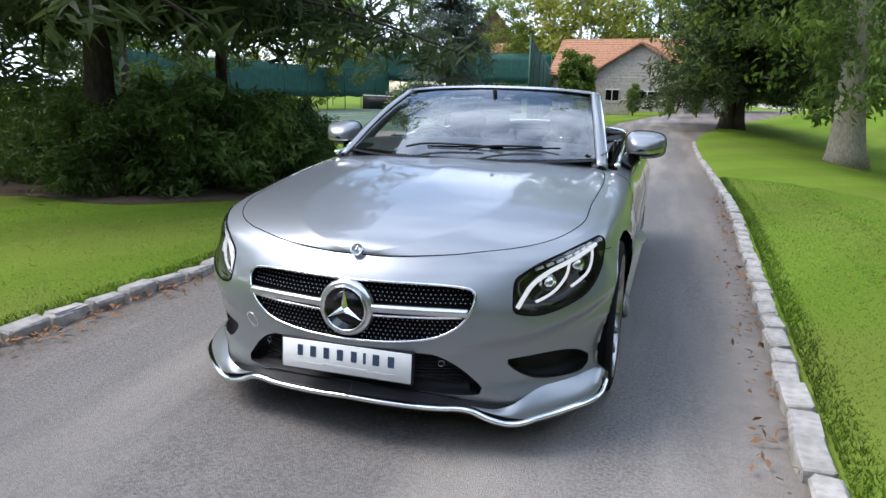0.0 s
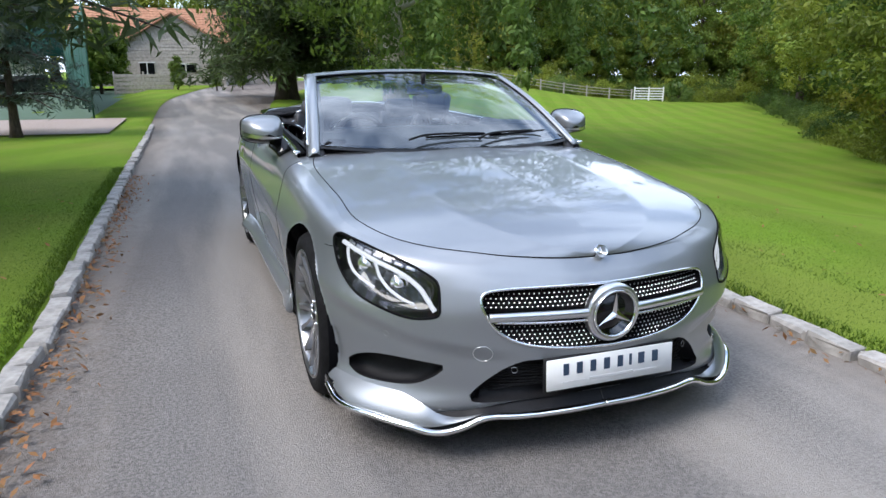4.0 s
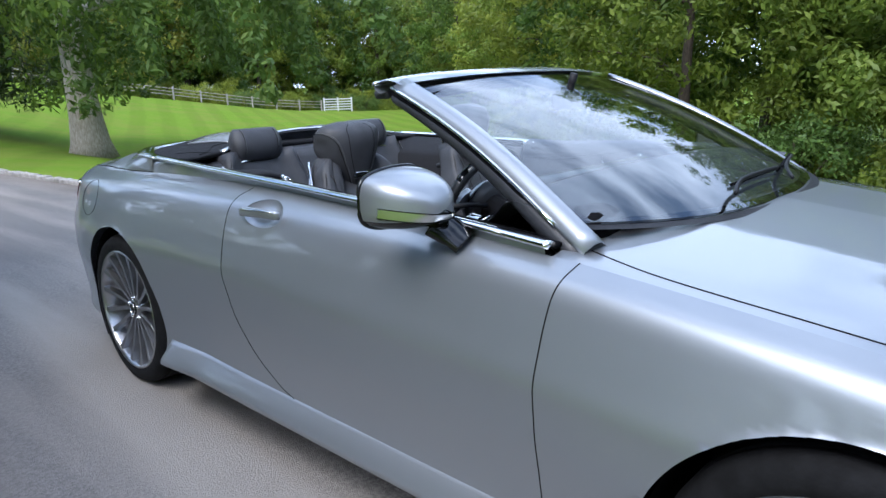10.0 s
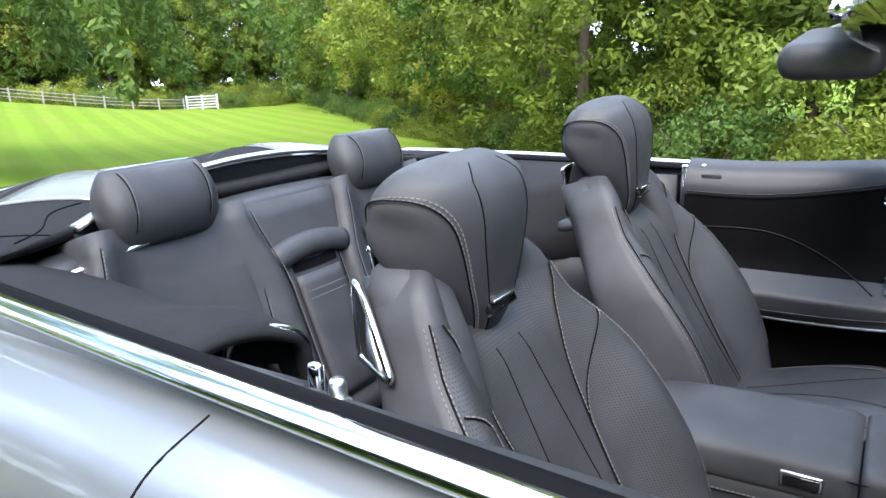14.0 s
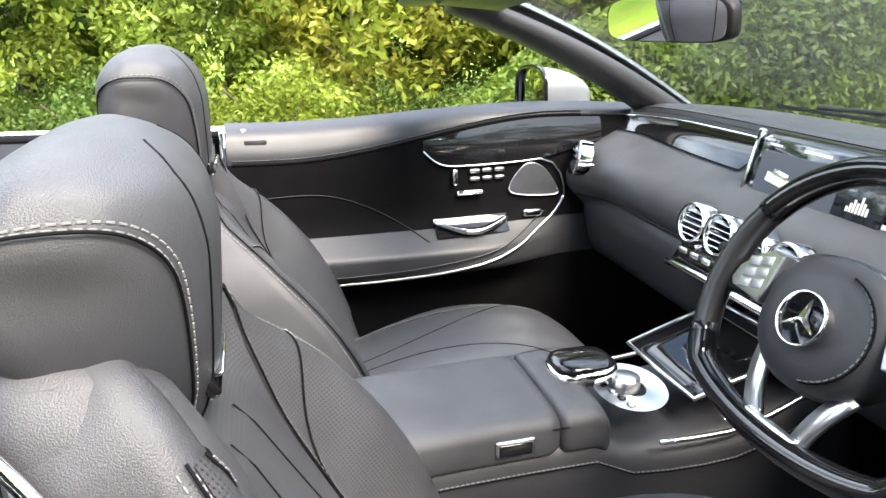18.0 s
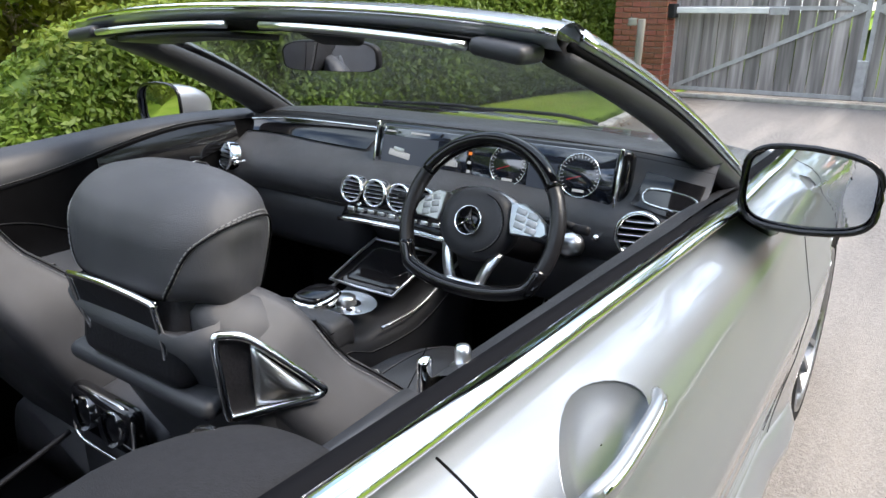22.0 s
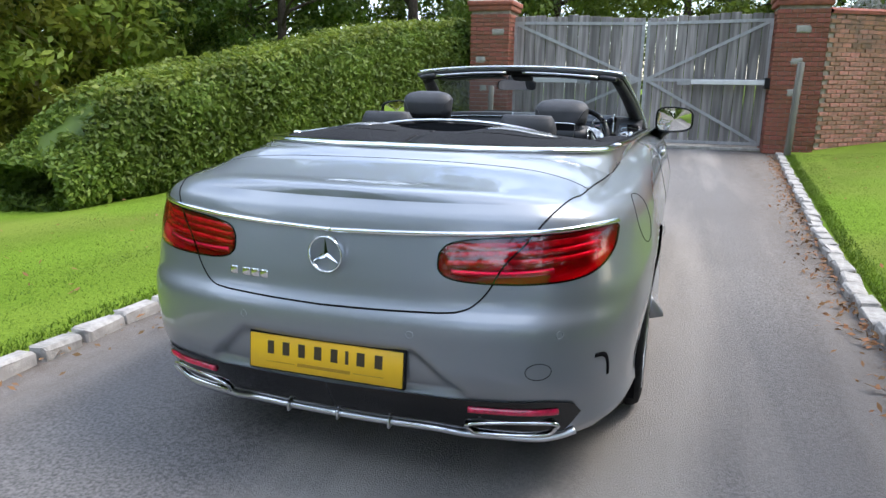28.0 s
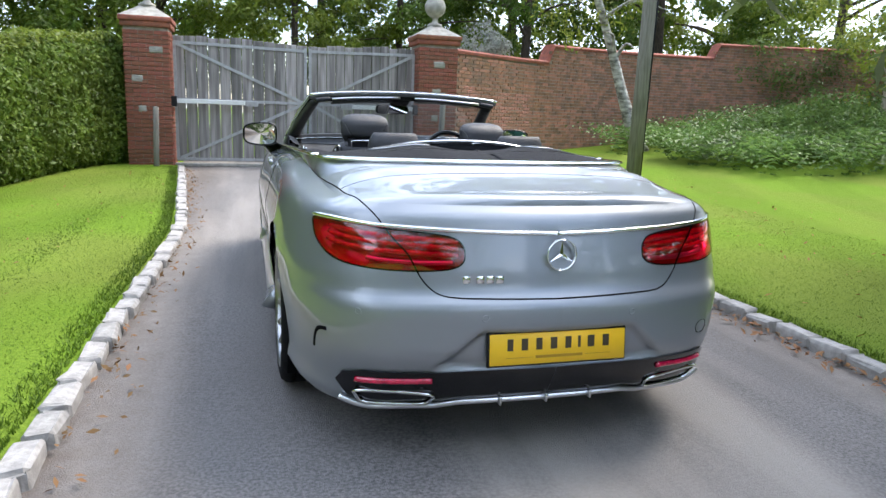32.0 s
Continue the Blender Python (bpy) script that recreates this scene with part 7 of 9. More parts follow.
# ---- wheels ----
def wheel(sgn, y):
    x = sgn * 0.80
    wh = empty("wheel", (x, y, HUB_Z), "multi-spoke alloy wheel with black tyre", "", parent=car)
    wh.scale = (sgn, 1, 1)
    R_, Wd = 0.352, 0.122
    ty = [(0.272, -Wd + 0.01), (0.30, -Wd), (0.335, -Wd + 0.008), (R_ - 0.003, -Wd + 0.03)]
    for gx in (-0.06, 0.0, 0.06):
        ty += [(R_, gx - 0.022), (R_, gx - 0.005), (R_ - 0.007, gx - 0.004), (R_ - 0.007, gx + 0.004), (R_, gx + 0.005), (R_, gx + 0.022)]
    ty += [(R_ - 0.003, Wd - 0.03), (0.335, Wd - 0.008), (0.30, Wd), (0.283, Wd - 0.003), (0.272, Wd - 0.012)]
    lathe("tyre", ty, TYRE, wh, "black tyre", 64)
    lathe("rim_barrel", [(0.280, Wd - 0.010), (0.277, Wd - 0.001), (0.270, Wd - 0.004), (0.264, Wd - 0.02), (0.252, 0.03), (0.248, -0.09)], RIM, wh, "machined rim", 64)
    # dark inner dish: the shade behind the spokes put into its colour
    lathe("barrel_shadow", [(0.250, 0.02), (0.245, -0.06), (0.0, -0.07)], RIM_SHADE, wh, "", 32)
    lathe("brake_disc", [(0.185, -0.02), (0.185, -0.035), (0.08, -0.035), (0.08, -0.015), (0.185, -0.02)], SATIN, wh, "steel brake disc", 40)
    v, f = [], []
    for k in range(16):
        t = 2 * math.pi * (k + 0.5) / 16
        c, s_ = math.cos(t), math.sin(t)
        for r, w0, w1, xo, th in ((0.052, 0.0085, 0.010, Wd - 0.040, 0.03), (0.10, 0.0075, 0.009, Wd - 0.036, 0.03), (0.19, 0.008, 0.011, Wd - 0.026, 0.028), (0.250, 0.011, 0.014, Wd - 0.014, 0.026), (0.270, 0.013, 0.016, Wd - 0.010, 0.024)):
            for w_, xx in ((-w0, xo), (w0, xo), (w1, xo - th), (-w1, xo - th)):
                v.append((xx, c * r - s_ * w_, s_ * r + c * w_))
        b = k * 20
        for i in range(4):
            for j in range(4):
                f.append((b + i * 4 + j, b + i * 4 + (j + 1) % 4, b + (i + 1) * 4 + (j + 1) % 4, b + (i + 1) * 4 + j))
    for k in range(16):
        mesh_ob("spoke", [Vector(q) for q in v[k * 20:(k + 1) * 20]], [tuple(i - 0 for i in q) for q in f[:16]], RIM, wh, smooth=False)
    hub = lathe("hub", [(0.0, Wd - 0.038), (0.03, Wd - 0.034), (0.036, Wd - 0.036), (0.04, Wd - 0.045), (0.06, Wd - 0.042), (0.066, Wd - 0.05), (0.066, Wd - 0.09)], RIM, wh, "", 32)
    lathe("hub_cap", [(0.0, Wd - 0.026), (0.028, Wd - 0.028), (0.033, Wd - 0.036)], BLACK_GLOSS, wh, "dark round hub cap", 32)
    tube("cap_ring", [(Wd - 0.027, 0.026 * math.cos(t), 0.026 * math.sin(t)) for t in lin(0, 2 * math.pi, 25)[:-1]], 0.0022, CHROME, wh, n=6, closed=True)
    for k in range(5):
        t = 2 * math.pi * k / 5 + 0.3
        lathe("wheel_bolt", [(0.0, 0.012), (0.006, 0.012), (0.0085, 0.009), (0.0085, -0.01)], CHROME, wh, "", 8, "x", (Wd - 0.042, 0.05 * math.cos(t), 0.05 * math.sin(t)))
    return wh


for y in AXLES:
    for sgn in (1, -1):
        wheel(sgn, y)

# ---- windscreen and its frame ----
def ws_top(u):
    return Vector((0.592 * u, 0.175 - 0.045 * u * u - 0.02 * u ** 4, 1.360 - 0.020 * u * u - 0.010 * u ** 4))


def ws_low(u):
    return Vector((0.715 * u, 1.04 - 0.12 * u * u - 0.12 * u ** 4, 0.992 + 0.012 * u * u))


def ws(u, v):
    p = ws_low(u).lerp(ws_top(u), v)
    bow = 0.035 * math.sin(v * math.pi) * (1 - 0.3 * u * u)
    return p + Vector((0, 0.35, 0.94)) * bow


scr = surf("windscreen", ws, lin(-1, 1, 25), lin(0, 1, 15), GLASS, car, "clear raked windscreen", flip=True)
scr.visible_shadow = False
surf("windscreen_black_edge", lambda u, v: ws(u, v) + Vector((0, -0.004, -0.006)), lin(-1, 1, 25), lin(-0.0, 0.03, 3), BLACK_GLOSS, car, flip=True)
for sgn in (1, -1):
    base = [ws(sgn * 1.0, v) + Vector((sgn * 0.016, -0.01, -0.004)) for v in lin(-0.12, 1.0, 18)]
    sec = [(0.030, 0.004), (0.022, 0.019), (0.0, 0.023), (-0.03, 0.014), (-0.034, 0.0)]
    sweep("pillar_skin", base, [(s_ * sgn, t) for s_, t in sec] + [(s_ * sgn * 0.94, t - 0.004) for s_, t in reversed(sec)], PAINT, car, "silver screen pillar", up=lambda i: (sgn * 0.45, 0.25, 0.86))
    inn = [p + Vector((-sgn * 0.010, -0.018, -0.026)) for p in base]
    sweep("pillar_trim", inn, ring(0.042, 0.026, 12, 2.5), LEATHER_SOFT, car, "black padded pillar trim", up=lambda i: (sgn * 0.4, 0.25, 0.88), scales=[1.25 - 0.4 * k / 17 for k in range(18)])
    tube("pillar_seal", [p + Vector((sgn * 0.020, -0.022, -0.016)) for p in base], 0.009, GAP, car, n=6)
    tube("pillar_chrome", [p + Vector((sgn * 0.034, -0.012, -0.002)) for p in base[2:]], 0.006, CHROME, car, "chrome pillar strip", n=6)


def header(u, v):
    """Top frame: v from the glass back over the edge and under."""
    p = ws_top(u) + Vector((0.03 * u, 0.012, 0.004))
    q = Vector((0.605 * u + 0.02 * u ** 3, -0.012 + 0.02 * u * u, 1.372 - 0.024 * u * u - 0.010 * u ** 4))
    if v <= 0.6:
        t = v / 0.6
        return p.lerp(q, t) + Vector((0, 0, 0.012 * math.sin(t * math.pi)))
    t = (v - 0.6) / 0.4
    return q + Vector((0, -0.012 * math.sin(t * math.pi) + 0.02 * t, -0.03 * t))


surf("screen_header", header, lin(-1.02, 1.02, 31), lin(0, 1, 16), PAINT, car, "silver screen header", flip=True)
tube("header_chrome", [header(u, 0.62) + Vector((0, -0.004, 0.0)) for u in lin(-1.02, 1.02, 31)], 0.0075, CHROME, car, "chrome header edge", n=8)
surf("header_lining", lambda u, v: (0.60 * u, -0.004 + 0.02 * u * u + 0.19 * v, 1.344 - 0.026 * u * u - 0.010 * u ** 4 - 0.022 * math.sin(v * 3.14) - 0.004 * v), lin(-1, 1, 25), lin(0, 1, 8), FABRIC, car, "black header lining")
for sgn in (1, -1):
    part("header_latch_cover", rbox(0.10, 0.07, 0.028, 0.012, 3, (sgn * 0.560, 0.0, 1.308), (0, sgn * 8, sgn * -4)), LEATHER_SOFT, car, "black header end cap")
    tube("draught_rail", [(sgn * x, -0.022, 1.336 - 0.034 * (x / 0.6) ** 2) for x in lin(0.05, 0.50, 8)], 0.008, SATIN, car, "folding draught deflector rail", n=6)
    sun_v = surf("sun_visor", lambda u, v: (sgn * (0.09 + 0.40 * u), 0.02 + 0.13 * v, 1.322 - 0.02 * u * u - 0.012 * v), lin(0, 1, 6), lin(0, 1, 5), LEATHER_SOFT, car, "folded black sun visor", thick=0.012, flip=True)
# wipers and cowl
surf("scuttle_panel", lambda u, v: ws_low(u) + Vector((0, 0.004 + 0.028 * v, -0.006 - 0.008 * v)), lin(-1, 1, 21), lin(0, 1, 4), BLACK_PLASTIC, car, "black scuttle panel", flip=True)
for x0, x1, sg in ((0.42, -0.18, 1), (-0.1, -0.62, 1)):
    a_, b_ = ws(x0, 0.05) + Vector((0, 0.0, 0.03)), ws(x1, 0.075) + Vector((0, 0.0, 0.028))
    tube("wiper_arm", spline([a_ + Vector((0, 0.04, -0.01)), a_.lerp(b_, 0.3) + Vector((0, 0.01, 0.008)), b_], 8), 0.006, BLACK_PLASTIC, car, "black wiper arm", n=6)
    tube("wiper_blade", [a_.lerp(b_, t) + Vector((0, -0.014, -0.008)) for t in lin(0.25, 1.25, 8)], 0.005, GAP, car, n=5)

# ---- door mirrors ----
for sgn in (1, -1):
    dm = empty("door_mirror", (sgn * 0.946, 0.46, 1.060), "silver door mirror with clear indicator band", "", parent=car)
    def shell(u, v):
        t, ph = u * math.pi * 2, v * math.pi / 2
        c, s_ = math.cos(t), math.sin(t)
        rx, rz = 0.110 * math.copysign(abs(c) ** 0.52, c), 0.076 * math.copysign(abs(s_) ** 0.52, s_)
        k = math.cos(ph) ** 0.9 if v < 1 else 0.0
        return Vector((sgn * rx * k - sgn * 0.02 * math.sin(ph) ** 2, -0.055 + 0.165 * math.sin(ph), rz * k * (1 - 0.14 * max(rx / 0.11, 0)) - 0.016 * math.sin(ph) ** 2))

    def front(x, z):
        """Point of the shell before (x, z)."""
        k = min(((abs(x) / 0.110) ** 3.85 + (abs(z) / 0.076) ** 3.85) ** (1 / 3.85), 1.0)
        ph = math.acos(k ** (1 / 0.9))
        return Vector((sgn * x - sgn * 0.02 * math.sin(ph) ** 2, -0.055 + 0.167 * math.sin(ph) + 0.0015, z - 0.016 * math.sin(ph) ** 2))
    surf("mirror_shell", shell, lin(-0.075, 0.575, 29), lin(0, 1, 16), PAINT, dm, "silver mirror shell", flip=sgn > 0)
    surf("mirror_underside", lambda u, v: shell(u, v) * 0.995, lin(0.57, 0.93, 17), lin(0, 1, 16), BLACK_GLOSS, dm, "gloss black underside", flip=sgn > 0)
    band = surf("indicator_band", lambda x, v: front(x, -0.030 + (0.010 + 0.012 * smoothstep(-0.09, 0.09, x)) * v), lin(-0.085, 0.104, 23), lin(0, 1, 5), SATIN, dm, "clear indicator band", flip=sgn < 0)
    tube("band_edge", [front(x, -0.031) for x in lin(-0.085, 0.104, 23)], 0.0016, GAP, band, n=5)
    tube("band_edge", [front(x, -0.029 + 0.010 + 0.012 * smoothstep(-0.09, 0.09, x)) for x in lin(-0.085, 0.104, 23)], 0.0012, GAP, band, n=5)
    tube("mirror_edge", [shell(u, 0.0) for u in lin(0, 1, 41)[:-1]], 0.006, BLACK_GLOSS, dm, n=6, closed=True)
    gl_v = [Vector((0, -0.047, 0.002))] + [shell(u, 0.0) * 0.93 + Vector((0, 0.006, 0)) for u in lin(0, 1, 41)[:-1]]
    mesh_ob("mirror_glass", gl_v, [(0, i + 1, (i + 1) % 40 + 1) if sgn < 0 else (0, (i + 1) % 40 + 1, i + 1) for i in range(40)], MIRROR, dm, "mirror glass", smooth=False)
    mesh_ob("mirror_back", [v + Vector((0, 0.004, 0)) for v in gl_v], [(0, i + 1, (i + 1) % 40 + 1) for i in range(40)], GAP, dm)
    sweep("mirror_foot", spline([(-sgn * 0.10, 0.10, -0.115), (-sgn * 0.085, 0.07, -0.09), (-sgn * 0.055, 0.03, -0.06)], 6), ring(0.045, 0.022, 10), BLACK_GLOSS, dm, "gloss black mirror foot", up=(0, 1, 0.2))

# ---- cabin ----
def thread(pts, parent, r=0.0009, seam=True):
    """A line of single stitches, with the dark seam that it runs along."""
    pts = [Vector(p) for p in pts]
    run = [0.0]
    for p, q in zip(pts, pts[1:]):
        run.append(run[-1] + (q - p).length)

    def at(d):
        for i in range(len(pts) - 1):
            if d <= run[i + 1] or i == len(pts) - 2:
                return pts[i].lerp(pts[i + 1], min(1.0, (d - run[i]) / max(run[i + 1] - run[i], 1e-9)))
    verts, faces = [], []
    for k in range(int(run[-1] / 0.0078)):
        p, q = at(k * 0.0078), at(k * 0.0078 + 0.0050)
        d = (q - p).normalized()
        u = d.orthogonal().normalized() * r
        w = d.cross(u).normalized() * r
        n = len(verts)
        verts += [p + u, p + w, p - u, p - w, q + u, q + w, q - u, q - w]
        faces += [(n + j, n + (j + 1) % 4, n + 4 + (j + 1) % 4, n + 4 + j) for j in range(4)] + [(n + 3, n + 2, n + 1, n), (n + 4, n + 5, n + 6, n + 7)]
    ob = mesh_ob("stitching", verts, faces, THREAD, parent, smooth=False)
    if seam:
        tube("seam", [p + Vector((0.0034, 0, -0.0006)) for p in pts], 0.0013, GAP, parent, n=5)
    return ob


# floor, sills and carpets
part("cabin_floor", rbox(1.36, 2.0, 0.03, 0.01, 1, (0, -0.05, 0.27)), CARPET, car, "black carpet floor")
part("footwell_wall", rbox(1.40, 0.05, 0.60, 0.02, 1, (0, 0.80, 0.55)), CARPET, car)
part("rear_bulkhead", rbox(1.36, 0.05, 0.62, 0.02, 1, (0, -1.36, 0.60)), CARPET, car)


# ---- seats ----
def front_seat(sgn):
    cx = 0.372 * sgn
    s = empty("front_seat", (cx, 0.045 if sgn > 0 else 0.012, 0), "black leather front seat with integral headrest", "", parent=car)
    # cushion: domed, with a rounded nose and seams that fan out to the front
    cu_top = curve1([(-0.36, 0.535), (-0.20, 0.585), (-0.02, 0.632), (0.12, 0.648), (0.22, 0.632), (0.29, 0.592), (0.335, 0.53), (0.345, 0.47)])
    cu_half = curve1([(-0.36, 0.20), (-0.1, 0.262), (0.12, 0.268), (0.25, 0.245), (0.32, 0.20), (0.345, 0.15)])

    def on_cushion(x, y, off=0.0):
        f = min(abs(x) / cu_half(y), 1.0)
        roll = 0.018 * smoothstep(0.45, 0.75, f) * (1 - smoothstep(0.0, 0.2, y))
        return Vector((x, y, cu_top(y) - 0.012 + roll - 0.20 * (1 - math.sqrt(max(1 - f ** 3.2, 0.0))) + off))
    rings_ = []
    for y in lin(-0.36, 0.24, 15) + lin(0.26, 0.345, 9):
        h = cu_half(y)
        top = [on_cushion(h * math.sin(a), y) for a in lin(-math.pi / 2, math.pi / 2, 29)]
        rings_.append([tuple(p) for p in top] + [(h * 0.98, y, 0.36), (-h * 0.98, y, 0.36)])
    cu = loft("seat_cushion", rings_, LEATHER, s, "domed black leather seat cushion")
    for x0, x1, y1 in ((-0.175, -0.105, 0.30), (0.175, 0.105, 0.30)):
        thread([on_cushion(x0 + (x1 - x0) * t ** 1.5, -0.32 + (y1 + 0.32) * t, 0.001) for t in lin(0, 1, 22)], cu)
    for x0, x1 in ((-0.02, -0.19), (0.02, 0.19)):
        tube("seam", [on_cushion(x0 + (x1 - x0) * t ** 2, -0.20 + 0.47 * t, 0.0018) for t in lin(0, 1, 20)], 0.0014, GAP, cu, n=5)
    surf("perforated_panel", lambda t, u: on_cushion(u * (0.168 - 0.066 * t ** 1.5), -0.32 + 0.56 * t, 0.002), lin(0, 1, 18), lin(-1, 1, 13), PERF_CUSHION, cu, "perforated cushion centre", flip=True)

    # backrest: leaning back, shoulders beside the headrest, side bolsters forward
    def back_mid(t):
        return Vector((0, -0.24 - 0.31 * t ** 0.92, 0.48 + 0.595 * t))
    half = curve1([(0, 0.225), (0.3, 0.256), (0.58, 0.250), (0.70, 0.222), (0.78, 0.194), (0.88, 0.172), (0.95, 0.156), (1.0, 0.13)])
    rings_ = []
    for t in lin(0, 0.85, 18) + lin(0.88, 1.0, 9):
        c0 = back_mid(t)
        tail = math.sqrt(max(1 - (max(t - 0.86, 0) / 0.1401) ** 2, 0.0))
        w = 0.05 + (half(t) - 0.05) * tail
        dep = (0.075 - 0.02 * t) * max(tail, 0.12)
        r = []
        for a in lin(0, 2 * math.pi, 57)[:-1]:
            c, s_ = math.cos(a), math.sin(a)
            x = w * sup(c, 0.6)
            fwd = dep * sup(s_, 0.6) * (1.0 if t < 0.96 else 0.75)
            if s_ > 0:
                fwd += 0.085 * smoothstep(0.42, 0.90, abs(x) / w) * math.sin(min(t * 1.3, 1) * 2.4 + 0.4) * tail - 0.016 * (1 - (x / w) ** 2)
                fwd -= 0.045 * tail * smoothstep(0.70, 0.90, t) * (1 - smoothstep(0.35, 0.75, abs(x) / w))
            r.append((x, c0.y + fwd * 0.94, c0.z + fwd * 0.34))
        rings_.append(r)
    bk = loft("backrest", rings_, LEATHER, s, "black leather backrest with side bolsters")

    def on_back(x, t, off=0.0):
        c0, w, dep = back_mid(t), half(t), 0.075 - 0.02 * t
        fr = min(abs(x) / w, 0.98)
        ang = math.acos(fr ** (1 / 0.6))
        f_ = dep * math.sin(ang) ** 0.6 + 0.085 * smoothstep(0.42, 0.90, fr) * math.sin(min(t * 1.3, 1) * 2.4 + 0.4) - 0.016 * (1 - fr * fr) + off - 0.045 * smoothstep(0.70, 0.90, t) * (1 - smoothstep(0.35, 0.75, fr))
        return Vector((x, c0.y + f_ * 0.94, c0.z + f_ * 0.34))
    wi = curve1([(0.05, 0.075), (0.35, 0.085), (0.6, 0.105), (0.75, 0.125), (0.86, 0.150)])
    surf("perforated_panel", lambda t, u: on_back(u * wi(t) * 0.98, t, 0.003), lin(0.05, 0.84, 20), lin(-1, 1, 13), PERF, s, "perforated leather centre panel", flip=True)
    for k in (1, -1):
        surf("perforated_bolster", lambda t, u: on_back(k * (wi(t) * 1.02 + (half(t) * 0.93 - wi(t) * 1.02) * u), t, 0.003), lin(0.16, 0.85, 22), lin(0, 1, 11), PERF, s, "perforated leather side bolster", flip=k > 0)
        thread([on_back(k * (wi(t) + 0.005), t, 0.005) for t in lin(0.05, 0.85, 22)], bk)
        thread([on_back(k * half(t) * 0.945, t, 0.004) for t in lin(0.12, 0.86, 24)], bk)
        thread([on_back(k * half(t) * 0.955 + k * 0.004, t, 0.003) for t in lin(0.12, 0.86, 24)], bk, 0.0007, seam=False)
        thread([on_back(k * (half(t) * 0.92 * (1 - q) + wi(t) * 1.04 * q), t, 0.005) for q, t in ((q, 0.70 - 0.06 * q - 0.16 * q ** 3) for q in lin(0, 1, 14))], bk)
        tube("seam", [on_back(k * (0.020 + 0.05 * (1 - t)), t, 0.0035) for t in lin(0.05, 0.74, 18)], 0.0009, GAP, bk, n=5)
    # back shell
    rings_ = []
    for t in lin(0.02, 0.97, 12):
        c0, w = back_mid(t), half(t) * 0.93
        r = []
        for a in lin(math.pi, 2 * math.pi, 17):
            c, s_ = math.cos(a), math.sin(a)
            r.append((w * sup(c, 0.5), c0.y + (0.080 - 0.012 * t) * sup(s_, 0.6) * 0.94, c0.z + 0.07 * sup(s_, 0.6) * 0.34))
        r += [(x, y + 0.02, z) for x, y, z in reversed(r)]
        rings_.append(r)
    loft("back_shell", rings_, LEATHER_SOFT, s, "black padded seat back shell")
    part("back_ledge", rbox(0.28, 0.05, 0.026, 0.012, 3, (0, -0.572, 0.952), (10, 0, 0)), LEATHER_SOFT, s, "padded ledge under the headrest carrier")
    # headrest carrier with its framed panel
    part("shoulder_collar", rbox(0.205, 0.085, 0.135, 0.022, 3, (0, -0.548, 1.022), (-10, 0, 0)), BLACK_PLASTIC, s, "black headrest carrier")

    def on_carrier(x, z, off):
        return Vector((x, -0.586 - off - 0.17 * (z - 0.027), 1.0 + z))
    fpts = spline([on_carrier(x, z, 0.010) for x, z in ((0.078, 0.072), (0, 0.076), (-0.078, 0.072), (-0.083, 0.064), (-0.080, 0.020), (-0.070, -0.010), (-0.060, -0.016), (0, -0.017), (0.060, -0.016), (0.070, -0.010), (0.080, 0.020), (0.083, 0.064))], 4, True)
    tube("rear_panel_frame", fpts, 0.0042, CHROME, s, "chrome frame on the seat back", n=8, closed=True)
    f_mid = sum(fpts, Vector()) / len(fpts)
    mesh_ob("rear_panel", [f_mid + Vector((0, 0.002, 0))] + fpts, [(0, i % len(fpts) + 1, i) for i in range(1, len(fpts) + 1)], BLACK_PLASTIC, s, "dark panel in the frame", smooth=False)
    # shoulder with the belt guide on its outer rear face
    loft("guide_shoulder", [[(sgn * (x + rx * sup(math.cos(a), 0.75)), y + ry_ * sup(math.sin(a), 0.75), z) for a in lin(0, 2 * math.pi, 25)[:-1]] for x, y, z, rx, ry_ in
         ((0.150, -0.440, 0.80, 0.045, 0.070), (0.138, -0.468, 0.90, 0.046, 0.074), (0.126, -0.494, 0.975, 0.044, 0.070), (0.114, -0.516, 1.030, 0.042, 0.058), (0.106, -0.530, 1.056, 0.032, 0.042), (0.102, -0.537, 1.067, 0.017, 0.022), (0.100, -0.539, 1.070, 0.006, 0.008))], LEATHER, s, "rounded leather shoulder")
    gdir, gout = Vector((sgn * 0.52, 0.854, 0)), Vector((sgn * 0.854, -0.52, 0))
    g0 = Vector((sgn * 0.144, -0.570, 0.998))
    gpts = spline([g0 + gdir * a + Vector((0, 0, z)) + gout * 0.010 for a, z in ((-0.006, 0.040), (0.004, 0.045), (0.030, 0.035), (0.070, -0.004), (0.104, -0.040), (0.106, -0.048), (0.096, -0.052), (0.050, -0.054), (0.008, -0.056), (0.000, -0.050), (-0.004, 0.0))], 5, True)
    tube("belt_guide", gpts, 0.0052, CHROME, s, "chrome belt guide frame", n=8, closed=True, up=(1, 0, 0))
    g_c = sum(gpts, Vector()) / len(gpts)
    mesh_ob("guide_recess", [g_c - gout * 0.008] + [g_c + (p - g_c) * 0.98 for p in gpts], [(0, i, i % len(gpts) + 1) for i in range(1, len(gpts) + 1)] if sgn > 0 else [(0, i % len(gpts) + 1, i) for i in range(1, len(gpts) + 1)], BLACK_PLASTIC, s)
    surf("guide_scoop", lambda u, v: g0 + gdir * (0.030 + 0.066 * u) + Vector((0, 0, -0.048 + (0.076 - 0.070 * u) * v)) + gout * (0.009 + 0.012 * math.sin(u * 2.6) * math.sin(0.3 + v * 2.5)), lin(0, 1, 9), lin(0, 1, 9), SATIN, s, "satin scoop in the belt guide", flip=sgn < 0, thick=0.003)

